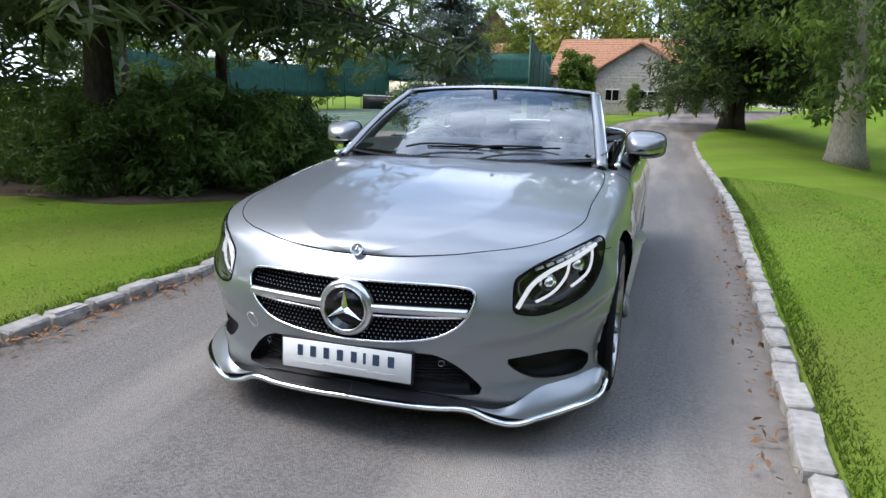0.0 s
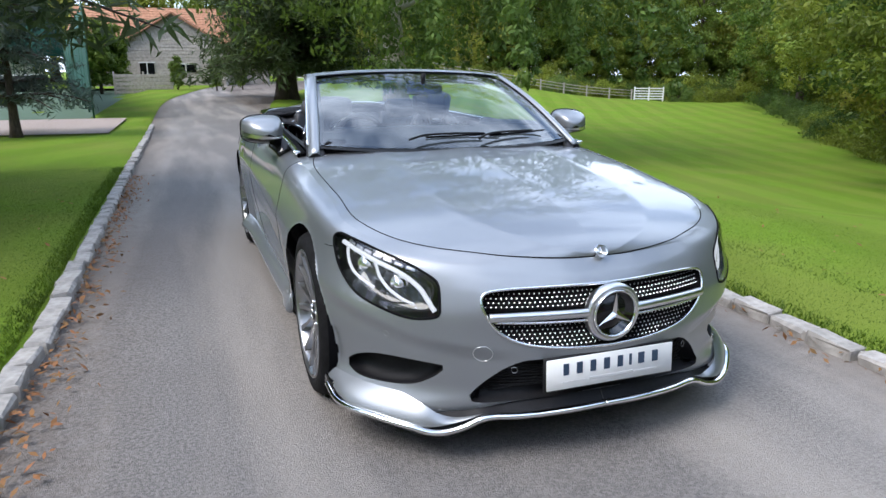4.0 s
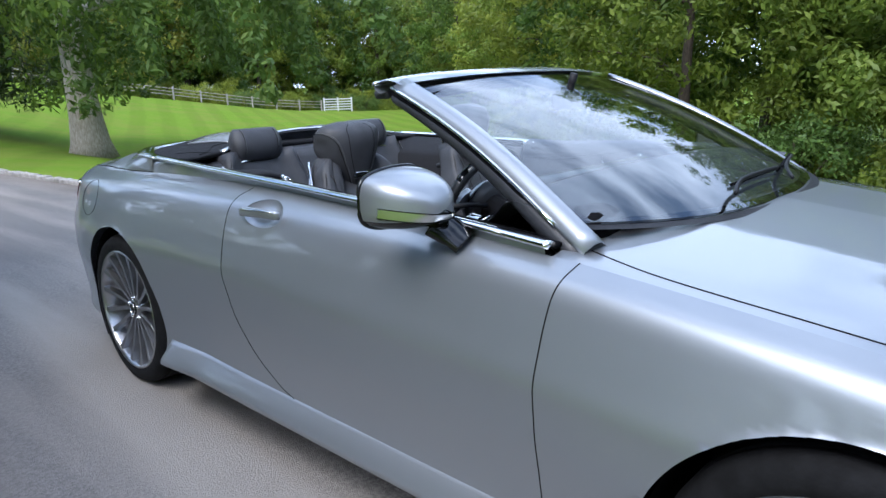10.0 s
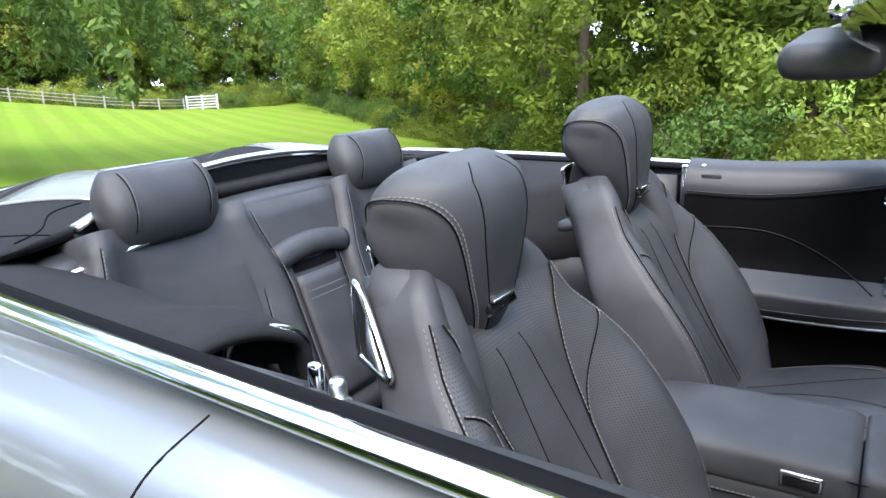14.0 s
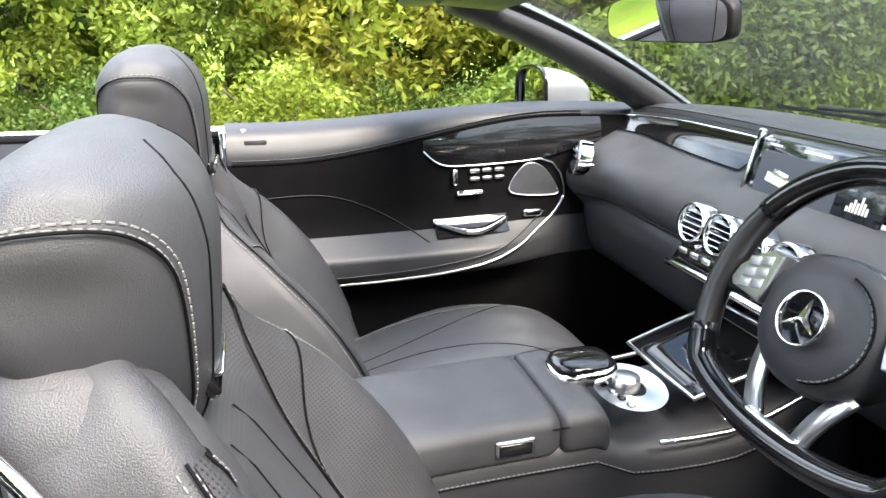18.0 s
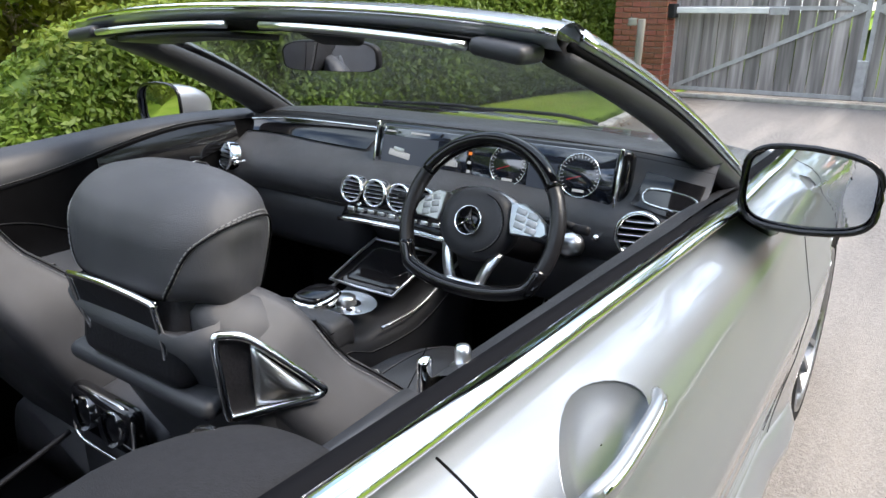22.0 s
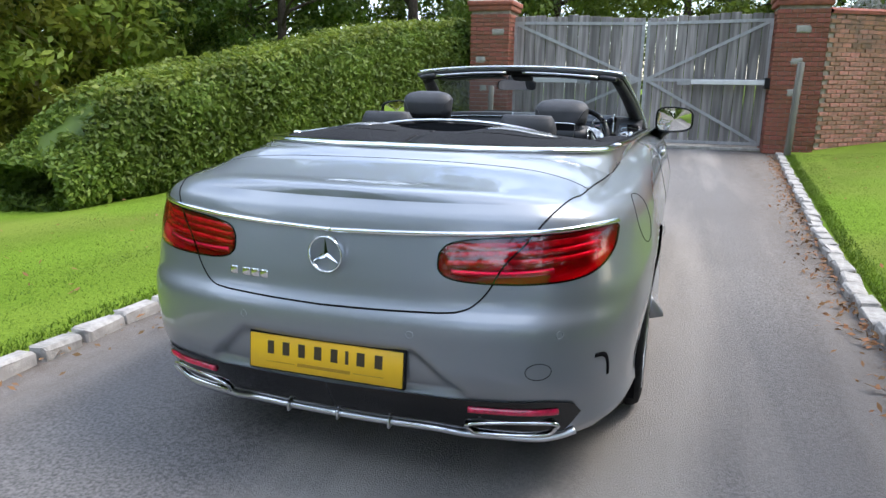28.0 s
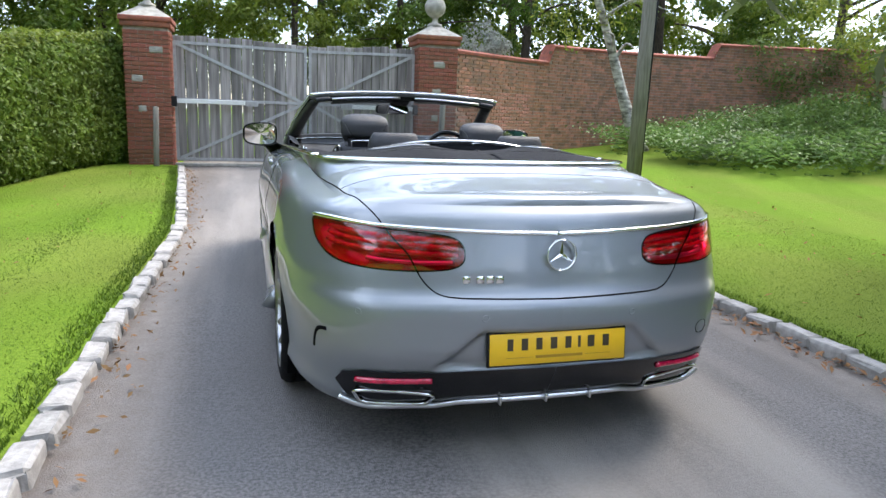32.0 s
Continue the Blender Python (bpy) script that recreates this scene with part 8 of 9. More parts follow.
    # headrest: broad dome behind, with a narrower front face that runs down to a point
    z_base = 0.930 if sgn > 0 else 0.958
    rear_w = curve1([(0, 0.105), (0.2, 0.130), (0.5, 0.148), (0.74, 0.147), (0.88, 0.134), (0.96, 0.108), (1.0, 0.06)])
    front_w = curve1([(0, 0.022), (0.15, 0.044), (0.4, 0.080), (0.7, 0.106), (0.88, 0.108), (1.0, 0.045)])
    deep = curve1([(0, 0.045), (0.08, 0.066), (0.3, 0.081), (0.65, 0.083), (0.82, 0.074), (0.92, 0.056), (0.98, 0.034), (1.0, 0.016)])

    def rest(t, a, grow=1.0):
        c, s_ = math.cos(a), math.sin(a)
        k = smoothstep(-0.35, 0.95, s_)
        w = rear_w(t) * (1 - k) + front_w(t) * k
        lift = 0.130 * (1 - t) ** 1.6 * smoothstep(0.9, -0.6, s_)
        flat = 1 - 0.05 * smoothstep(0.15, 0.45, t) * (1 - smoothstep(0.62, 0.80, t)) * (1 - abs(s_)) ** 2
        return Vector((w * sup(c, 0.62) * grow * flat, -0.522 + (0.020 if sgn > 0 else 0.002) * t + deep(t) * sup(s_, 0.70) * grow, z_base + (0.266 if sgn > 0 else 0.270) * t + lift))
    hd = loft("headrest", [[rest(t, a) for a in lin(0, 2 * math.pi, 61)[:-1]] for t in lin(0, 0.8, 25) + lin(0.82, 1, 13)], LEATHER, s, "rounded black leather headrest")
    arch = [(0.04, 0.80), (0.30, 0.78), (0.55, 0.74), (0.70, 0.62), (0.79, 0.38), (0.825, 0.05), (0.81, -0.30), (0.76, -0.60), (0.66, -0.85), (0.45, -1.02), (0.15, -1.10)]
    for k in (1, -1):
        for da, dt in ((0.0, 0.0), (0.055, 0.016)):
            line = [rest(t + dt, (a + da) if k > 0 else math.pi - a - da, 1.006) for t, a, _ in spline([(t, a, 0) for t, a in arch], 6)]
            thread(line, hd, 0.0009, seam=dt == 0.0)
        tube("seam", [rest(t, math.pi / 2 - k * 0.42, 1.001) for t in lin(0.05, 0.97, 26)], 0.0012, GAP, hd, n=5)
    vt = part("headrest_vent", rbox(0.075, 0.012, 0.024, 0.004, 2, (0, -0.445, z_base + 0.062), (24, 0, 0)), BLACK_GLOSS, s, "slim air outlet in the headrest")
    for dz in (-0.010, 0.010):
        part("vent_edge", rbox(0.074, 0.008, 0.0035, 0.001, 1, (0, -0.439 + dz * 0.3, z_base + 0.062 + dz), (24, 0, 0)), CHROME, vt)
    # buckle
    part("belt_buckle", rbox(0.03, 0.05, 0.09, 0.008, 2, (-sgn * 0.27, -0.22, 0.52), (-15, 0, 0)), BLACK_PLASTIC, s, "belt buckle with red button")
    part("buckle_button", rbox(0.022, 0.02, 0.012, 0.002, 1, (-sgn * 0.27, -0.215, 0.567), (-15, 0, 0)), RED_BUTTON, s, "red buckle button")
    return s


front_seat(1)
front_seat(-1)

for sgn in (1, -1):
    s = empty("rear_seat", (0.335 * sgn, -0.155, -0.018), "black leather rear seat with low headrest", "", parent=car)
    rings_ = []
    for t in lin(0, 1, 13):
        c0 = Vector((0, -0.90 - 0.19 * t, 0.52 + 0.52 * t))
        w = 0.235 - 0.05 * smoothstep(0.6, 1, t)
        r = []
        for a in lin(0, 2 * math.pi, 33)[:-1]:
            c, s_ = math.cos(a), math.sin(a)
            x = w * sup(c, 0.55)
            fwd = 0.085 * sup(s_, 0.6) + (0.045 * smoothstep(0.5, 0.95, abs(x) / w) - 0.02 * (1 - (x / w) ** 2) if s_ > 0 else 0)
            r.append((x, c0.y + fwd * 0.95, c0.z + fwd * 0.3))
        rings_.append(r)
    bk = loft("backrest", rings_, LEATHER, s, "black leather backrest")
    for k in (1, -1):
        thread([(k * (0.13 + 0.05 * t), -0.90 - 0.19 * t + 0.078, 0.52 + 0.52 * t + 0.026) for t in lin(0.05, 0.92, 12)], bk)
        thread([(k * 0.215 * (1 - 0.2 * smoothstep(0.6, 1, t)), -0.90 - 0.19 * t + 0.108, 0.52 + 0.52 * t + 0.03) for t in lin(0.05, 0.95, 12)], bk)
    surf("perforated_panel", lambda t, u: (u * 0.135, -0.90 - 0.19 * t + 0.068 + 0.01 * u * u, 0.545 + 0.52 * t), lin(0.05, 0.75, 8), lin(-1, 1, 7), PERF, s, "perforated leather panel", flip=True)
    rings_ = []
    for t in lin(0, 1, 13):
        w = 0.130 * math.sin(0.5 + 2.14 * t) ** 0.28
        d = 0.062 * math.sin(0.35 + 2.44 * t) ** 0.6
        rings_.append([(w * sup(math.cos(a), 0.6), -1.035 - 0.02 * t + d * sup(math.sin(a), 0.75), 1.018 + 0.145 * t) for a in lin(0, 2 * math.pi, 29)[:-1]])
    hr = loft("headrest", rings_, LEATHER, s, "rounded black leather headrest")
    for k in (0.085, -0.085):
        thread([(k, -1.035 + 0.060 * math.sin(a) * 1.02 - 0.01, 1.091 - 0.073 * math.cos(a)) for a in lin(0.25, 2.9, 14)], hr)
    rings_ = []
    for t in lin(0, 1, 11):
        y = -0.98 + 0.52 * t
        rings_.append([(0.235 * sup(math.cos(a), 0.5), y, 0.46 + 0.04 * t + 0.085 * sup(math.sin(a), 0.6) * math.sin(min(t * 6 + 0.2, 1) * 1.57) * (1 - 0.4 * smoothstep(0.85, 1, t)) + (0.03 * smoothstep(0.5, 0.95, abs(math.cos(a))) if math.sin(a) > 0 else 0)) for a in lin(0, 2 * math.pi, 29)[:-1]])
    loft("seat_cushion", rings_, LEATHER, s, "black leather seat cushion")
    # bright hoop behind the rear headrest
    surf("rollover_cover", lambda u, v: (sgn * (0.06 + 0.18 * u), -1.0 - 0.06 * v - 0.015 * u, 1.014 + 0.026 * (1 - u) * math.sin(0.4 + v * 2.3) - 0.015 * u), lin(0, 1, 10), lin(0, 1, 6), CHROME, s, "polished belt outlet cover", flip=sgn > 0, thick=0.008)

# centre panel between the rear seats
def centre_at(x, z, off=0.0):
    """Front of the padded panel between the rear seats."""
    return Vector((x, -0.992 - 0.36 * (z - 0.52) + 0.010 * (1 - (x / 0.16) ** 2) + off * 0.94, z + off * 0.34))


rp = surf("rear_centre_panel", lambda u, v: centre_at(u * (0.118 + 0.045 * smoothstep(0.5, 1.0, v)), 0.50 + 0.53 * v), lin(-1, 1, 13), lin(0, 1, 15), LEATHER, car, "padded panel between the rear seats", thick=0.07, flip=True)
surf("centre_flap", lambda u, v: centre_at(0.078 * u, 0.56 + 0.29 * v, 0.016 * (1 - 0.5 * u ** 6) * min(1.0, 4 * v + 0.3)), lin(-1, 1, 11), lin(0, 1, 13), LEATHER, rp, "leather flap of the ski hatch", thick=0.010, flip=True)
surf("flap_slot", lambda u, v: centre_at(0.074 * u, 0.86 + 0.022 * v, 0.003), lin(-1, 1, 7), lin(0, 1, 3), GAP, rp, flip=True)
sweep("flap_roll", [centre_at(0.118 * u, 0.915 - 0.018 * u * u, 0.006) for u in lin(-1, 1, 15)], ring(0.030, 0.022, 12), LEATHER, rp, "padded roll over the hatch", up=(0, 0.9, 0.4))
for z in (0.795, 0.812):
    thread([centre_at(0.074 * u, z, 0.0165) for u in lin(-1, 1, 7)], rp, seam=False)
for k in (1, -1):
    thread([centre_at(0.092 * k, z, 0.002) for z in lin(0.54, 0.89, 12)], rp)
surf("rear_parcel_shelf", lambda u, v: (0.62 * u, -1.17 - 0.13 * v, 1.02 + 0.025 * math.sin(v * 3.0) - 0.05 * u * u), lin(-1, 1, 15), lin(0, 1, 5), LEATHER_SOFT, car, "padded shelf behind the rear seats", thick=0.03, flip=True)

# ---- side ledges beside the rear seats, hood cover ----
for sgn in (1, -1):
    def ledge(t, v):
        y = -0.585 - 0.80 * t
        b = belt_at(y)
        w = 0.265 - 0.05 * (1 - t) ** 3
        drop = 0.085 * v ** 1.5 + 0.16 * smoothstep(0.82, 1.0, v)
        hump = 0.035 * math.exp(-((t - 0.10) / 0.14) ** 2) * math.sin(v * 2.4)
        return Vector((sgn * (b.x - 0.045 - w * v), y, b.z - 0.004 - drop + hump))
    surf("side_ledge", ledge, lin(0, 1, 22), lin(0, 1, 14), FABRIC, car, "dark soft ledge beside the rear seat", flip=sgn > 0, thick=0.012)
    surf("rear_side_panel", lambda t, v: Vector((sgn * (0.53 + 0.03 * v), -0.5 - 0.72 * t, 0.80 - 0.48 * v)), lin(0, 1, 8), lin(0, 1, 6), LEATHER_SOFT, car, "black rear side panel", flip=sgn < 0, thick=0.02)
    surf("quarter_inner_panel", lambda t, v: Vector((sgn * (0.725 - 0.015 * v), -0.445 - 0.22 * t, 1.0 - 0.7 * v)), lin(0, 1, 4), lin(0, 1, 6), LEATHER_SOFT, car, "", flip=sgn < 0, thick=0.02)
    lo = spline([Vector((sgn * (0.60 + dx), -0.63 + dy, 0.955 + dz)) for dx, dy, dz in ((0.05, 0.0, 0.035), (0.0, 0.025, 0.04), (-0.045, 0.03, 0.01), (-0.05, 0.02, -0.05), (0.0, 0.0, -0.07), (0.05, -0.01, -0.02))], 5, True)
    tube("belt_outlet_ring", lo, 0.006, CHROME, car, "chrome belt outlet ring", n=8, closed=True, up=(0, 1, 0))
    mesh_ob("belt_outlet_recess", [sum(lo, Vector()) / len(lo) + Vector((0, -0.03, 0))] + lo, [(0, i, i % len(lo) + 1) for i in range(1, len(lo) + 1)], GAP, car)
    sweep("seat_belt", spline([(sgn * 0.60, -0.63, 0.94), (sgn * 0.585, -0.60, 0.80), (sgn * 0.57, -0.55, 0.45)], 8), [(-0.022, -0.001), (0.022, -0.001), (0.022, 0.001), (-0.022, 0.001)], BLACK_PLASTIC, car, "black seat belt webbing", up=(1, 0, 0))
    lathe("door_lock_pin", [(0.0, 0.03), (0.007, 0.029), (0.009, 0.024), (0.009, 0.008), (0.013, 0.006), (0.014, -0.01)], SATIN, car, "satin window guide pin", 16, "z", (sgn * 0.733, -0.38, 1.0))


def hood_edge(u):
    """Back edge of the hood cover, u from -1 to 1."""
    half = [p for p in BELT if p.y <= -1.20]
    k = (1 - abs(u)) * (len(half) - 1)
    i = min(int(k), len(half) - 2)
    p = half[i].lerp(half[i + 1], k - i)
    return Vector((math.copysign(p.x - 0.025, u) * (1 if abs(u) > 0.001 else 0), p.y + 0.018, p.z))


def hood_cover(u, v):
    q = hood_edge(u)
    p = Vector((0.63 * u, -1.25 + 0.04 * u * u, 1.055 - 0.03 * u ** 4))
    w = p.lerp(q, v)
    hump = 0.030 * (math.exp(-((abs(w.x) - 0.30) / 0.15) ** 2)) * math.sin(min(max(v, 0), 1) * 3.14) ** 0.7
    return w + Vector((0, 0, 0.020 * math.sin(v * math.pi) * (1 - u ** 4) + hump + 0.008))


surf("hood_cover", hood_cover, lin(-1, 1, 61), lin(0, 1, 21), FABRIC, car, "dark fabric cover over the folded hood", flip=True, thick=0.02)
for sgn in (1, -1):
    surf("hood_cover_panel", lambda u, v: hood_cover((0.33 + 0.25 * u + 0.02 * v) * sgn, 0.16 + 0.46 * v) + Vector((0, 0, 0.004)), lin(0, 1, 9), lin(0, 1, 9), mat_panel if sgn < 0 else (mat_panel := mat("grey glossy cover panel", (0.24, 0.25, 0.26), 0.22, 0.3, vary=0.1, scale=6)), car, "smooth grey panel in the hood cover", flip=sgn > 0, thick=0.004)
    thread([hood_cover((0.22 + 0.40 * t) * sgn, 0.60 + 0.14 * math.sin(t * 3.14)) + Vector((0, 0, 0.001)) for t in lin(0, 1, 14)], car, 0.0012)
    tube("cover_seam", [hood_cover(sgn * (0.60 + 0.32 * t), 0.20 + 0.05 * math.sin(t * 6)) + Vector((0, 0, 0.001)) for t in lin(0, 1, 14)], 0.0014, GAP, car, n=5)
    tube("cover_seam", [hood_cover(sgn * 0.86, 0.02 + 0.75 * t) + Vector((0, 0, 0.001)) for t in lin(0, 1, 10)], 0.0012, GAP, car, n=5)
lathe("cover_button", [(0.0, 0.006), (0.010, 0.005), (0.013, 0.0)], BLACK_PLASTIC, car, "", 14, "z", hood_cover(0.0, 0.45) + Vector((0, 0, 0.001)))
bar = [Vector((x, -1.225 - 0.07 * (1 - (x / 0.5) ** 2), 1.118 - 0.068 * abs(x / 0.5) ** 2.2)) for x in lin(-0.50, 0.50, 33)]
sweep("draught_bar", bar, ring(0.016, 0.007, 10), SATIN, car, "thin satin bar behind the rear headrests")
surf("draught_net", lambda u, v: bar[int(u * 32)] + Vector((0, 0.0 - 0.01 * v, -0.012 - 0.06 * v)), lin(0, 1, 33), lin(0, 1, 4), FABRIC, car, "dark mesh below the bar", thick=0.003)


# ---- door linings ----
trim_x = curve1([(0.26, 0.70), (0.40, 0.695), (0.60, 0.69), (0.655, 0.64), (0.685, 0.605), (0.725, 0.602), (0.75, 0.63), (0.79, 0.678), (0.86, 0.69), (0.93, 0.695), (0.96, 0.705), (0.99, 0.728), (1.004, 0.768)])


def lining(sgn, y, z, off=0.0):
    base = curve1([(0.26, 0.70), (0.6, 0.69), (0.9, 0.692), (0.96, 0.705), (0.99, 0.728), (1.004, 0.768)])(z)
    x = base + (trim_x(z) - base) * (1 - smoothstep(0.15, 0.44, y)) * (0.75 + 0.25 * smoothstep(-0.5, 0.0, y))
    belt = belt_at(y)
    zz = z + (belt.z + 0.006 + 0.045 * smoothstep(-0.35, 0.35, y) * (sgn < 0) + 0.020 * (sgn < 0) - 1.004) * smoothstep(0.80, 1.0, z)
    return Vector((sgn * (min(x, belt.x - 0.02) - off), y, zz))


def pad_edge(y):
    """Height of the seam under the padded top of the door."""
    return 0.928 + 0.05 * smoothstep(-0.3, 0.4, y)


for sgn in (1, -1):
    # lower and middle lining carry the door's shade in their base colour
    dl = surf("door_lining", lambda y, v: lining(sgn, y, 0.26 + (0.672 - 0.26) * v), lin(-0.42, 0.80, 30), lin(0, 0.75, 5) + lin(0.8, 1, 6), LINING_SHADED, car, "black leather door lining with armrest", flip=sgn > 0)
    surf("armrest_pad", lambda y, v: lining(sgn, y, 0.672 + (0.775 - 0.672) * v), lin(-0.42, 0.80, 30), lin(0, 1, 14), LEATHER_SOFT, dl, "padded leather armrest", flip=sgn > 0)
    surf("dark_middle_trim", lambda y, v: lining(sgn, y, 0.775 + (pad_edge(y) - 0.775) * v), lin(-0.42, 0.80, 30), lin(0, 1, 14), LINING_SHADED, dl, "matt middle of the door with shade in its black", flip=sgn > 0)
    surf("top_pad", lambda y, v: lining(sgn, y, pad_edge(y) + (1.004 - pad_edge(y)) * v, 0.004 * math.sin(min(v * 3, 1) * 1.57)), lin(-0.42, 0.80, 30), lin(0, 1, 14), LEATHER_SOFT, dl, "padded leather door top", flip=sgn > 0)
    thread([lining(sgn, y, pad_edge(y) + 0.008, 0.005) for y in lin(-0.41, 0.45, 18)], dl)
    tube("lining_seam", [lining(sgn, y, pad_edge(y), 0.0) for y in lin(-0.41, 0.45, 18)], 0.003, GAP, dl, n=5)
    tube("armrest_chrome", [lining(sgn, y, z, 0.004) for y, z, _ in spline([(-0.41, 0.665, 0), (-0.1, 0.668, 0), (0.1, 0.685, 0), (0.25, 0.72, 0), (0.36, 0.775, 0), (0.40, 0.825, 0)], 8)], 0.0038, SATIN, dl, "satin strip along the armrest", n=6)
    thread([lining(sgn, y, z, 0.003) for y, z, _ in spline([(-0.41, 0.690, 0), (-0.1, 0.693, 0), (0.1, 0.708, 0), (0.25, 0.742, 0), (0.35, 0.795, 0)], 8)], dl, 0.0008)
    tube("trim_crease", [lining(sgn, y, z, 0.002) for y, z, _ in spline([(-0.41, 0.862, 0), (-0.22, 0.864, 0), (-0.09, 0.825, 0), (0.03, 0.752, 0)], 8)], 0.0016, BLACK_PLASTIC, dl, n=6)
    low = curve1([(0.03, 0.930), (0.06, 0.908), (0.10, 0.898), (0.20, 0.896), (0.33, 0.900), (0.42, 0.915), (0.52, 0.935)])
    surf("gloss_inlay", lambda y, v: lining(sgn, y, low(y) + (pad_edge(y) - 0.004 - low(y)) * v, 0.006), lin(0.032, 0.50, 22), lin(0, 1, 7), BLACK_GLOSS, dl, "gloss black door inlay", flip=sgn > 0)
    tube("inlay_chrome", [lining(sgn, y, low(y), 0.007) for y in lin(0.032, 0.33, 22)] + [lining(sgn, y, z, 0.006) for y, z in ((0.365, 0.892), (0.388, 0.872), (0.398, 0.848), (0.40, 0.825))], 0.0020, SATIN, dl, n=6)
    hp = [lining(sgn, 0.05 + 0.19 * t, 0.790 - 0.024 * math.sin(t * 3.14) + 0.002 * t, 0.016) for t in lin(0, 1, 13)]
    sweep("door_pull", hp, ring(0.006, 0.012, 8), CHROME, dl, "chrome door pull", scales=[0.9 + 0.6 * math.sin(t * 3.14) for t in lin(0, 1, 13)], up=(1, 0, 0.3))
    surf("pull_recess", lambda u, v: lining(sgn, 0.05 + 0.19 * u, 0.757 + 0.038 * v + 0.002 * u, 0.006), lin(0, 1, 8), lin(0, 1, 4), BLACK_GLOSS, dl, "", flip=sgn > 0)
    for k in range(3):
        for y0, z0, w_ in ((0.160 + 0.032 * k, 0.886, 0.026), (0.160 + 0.032 * k, 0.872, 0.026)):
            part("memory_button", rbox(0.008, w_, 0.011, 0.003, 1, lining(sgn, y0, z0, 0.006)), SATIN, dl)
    for y0, z0, ly, lz in ((0.108, 0.878, 0.014, 0.042), (0.145, 0.848, 0.070, 0.014)):
        part("seat_switch", rbox(0.014, ly, lz, 0.006, 2, lining(sgn, y0, z0, 0.010)), CHROME, dl, "chrome seat-shaped switch")
    sp = [lining(sgn, y, z, 0.006) for y, z, _ in spline([(0.252, 0.842, 0), (0.37, 0.830, 0), (0.378, 0.846, 0), (0.34, 0.884, 0), (0.29, 0.890, 0)], 6, True)]
    c_ = sum(sp, Vector()) / len(sp)
    mesh_ob("speaker_grille", [c_] + sp, [(0, i, i % len(sp) + 1) for i in range(1, len(sp) + 1)], SATIN, dl, "satin speaker grille")
    tube("grille_edge", sp, 0.0016, SATIN, dl, n=6, closed=True)
    part("window_switch", rbox(0.015, 0.05, 0.02, 0.006, 2, lining(sgn, 0.31, 0.792, 0.008)), CHROME, dl, "chrome window switch")
    part("door_edge_strip", rbox(0.012, 0.018, 0.13, 0.005, 2, (sgn * 0.715, -0.425, 0.965)), CHROME, dl, "chrome strip on the door end")
    part("airbag_tag", rbox(0.004, 0.05, 0.026, 0.004, 1, lining(sgn, -0.355, 0.962, 0.001)), BLACK_PLASTIC, dl)


# ---- dashboard ----
STEEL_PEDAL = mat("brushed pedal steel", (0.30, 0.30, 0.30), 0.4, 1.0, vary=0.2, scale=40)
dash = empty("dashboard", (0, 0, 0), "black leather dashboard with wide twin screens", "", parent=car)
dpy = curve1([(0, 0.98), (0.2, 0.80), (0.38, 0.64), (0.46, 0.585), (0.52, 0.575), (0.58, 0.56), (0.66, 0.49), (0.74, 0.435), (0.82, 0.42), (0.90, 0.47), (1.0, 0.60)])
dpz = curve1([(0, 1.015), (0.2, 1.058), (0.38, 1.072), (0.46, 1.066), (0.52, 1.045), (0.58, 1.015), (0.66, 0.975), (0.74, 0.935), (0.82, 0.885), (0.90, 0.82), (1.0, 0.66)])


def dash_at(x, t):
    e = abs(x) / 0.74
    y = dpy(t) + 0.03 * e * e * (t > 0.4) - 0.05 * smoothstep(0.75, 1.0, e) * smoothstep(0.4, 0.7, t)
    z = dpz(t) - 0.035 * e ** 4 * (1 - t * 0.5)
    # stay behind and under the windscreen
    u = max(-1.0, min(1.0, x / 0.72))
    lo, hi = ws_low(u), ws_top(u)
    y = min(y, lo.y - 0.03)
    k = (lo.y - y) / (lo.y - hi.y)
    z = min(z, lo.z + (hi.z - lo.z) * k - 0.02)
    return Vector((x, y, z))


surf("dash_top_pad", dash_at, lin(-0.745, 0.745, 41), lin(0, 0.5, 16), LEATHER_SOFT, dash, "padded dashboard top")
surf("dash_face", lambda x, t: dash_at(x, t) + Vector((0, 0, -0.001)), lin(-0.745, 0.745, 41), lin(0.5, 1.0, 20), LEATHER, dash, "leather dashboard face")
thread([dash_at(x, 0.47) + Vector((0, -0.002, 0.002)) for x in lin(-0.73, 0.73, 31)], dash)
thread([dash_at(x, 0.875) + Vector((0, -0.003, 0)) for x in lin(-0.73, -0.16, 14)], dash)
surf("gloss_band", lambda x, v: dash_at(x, 0.535 + (0.095 - 0.05 * (x + 0.16) ** 2 / 0.36) * v) + Vector((0, -0.006, 0.002)), lin(-0.735, -0.17, 20), lin(0, 1, 6), BLACK_GLOSS, dash, "gloss black dash band")
tube("band_chrome", [dash_at(x, 0.532) + Vector((0, -0.007, 0.004)) for x in lin(-0.735, -0.17, 20)], 0.003, CHROME, dash, n=6)
surf("gloss_band", lambda x, v: dash_at(x, 0.56 + 0.11 * v) + Vector((0, -0.006, 0.002)), lin(0.60, 0.735, 8), lin(0, 1, 6), BLACK_GLOSS, dash, "gloss black dash band")
tube("light_switch_frame", [dash_at(x, t) + Vector((0, -0.009, 0.002)) for x, t, _ in spline([(0.625, 0.61, 0), (0.72, 0.60, 0), (0.725, 0.64, 0), (0.63, 0.65, 0)], 5, True)], 0.0025, CHROME, dash, "chrome switch frame", n=5, closed=True)
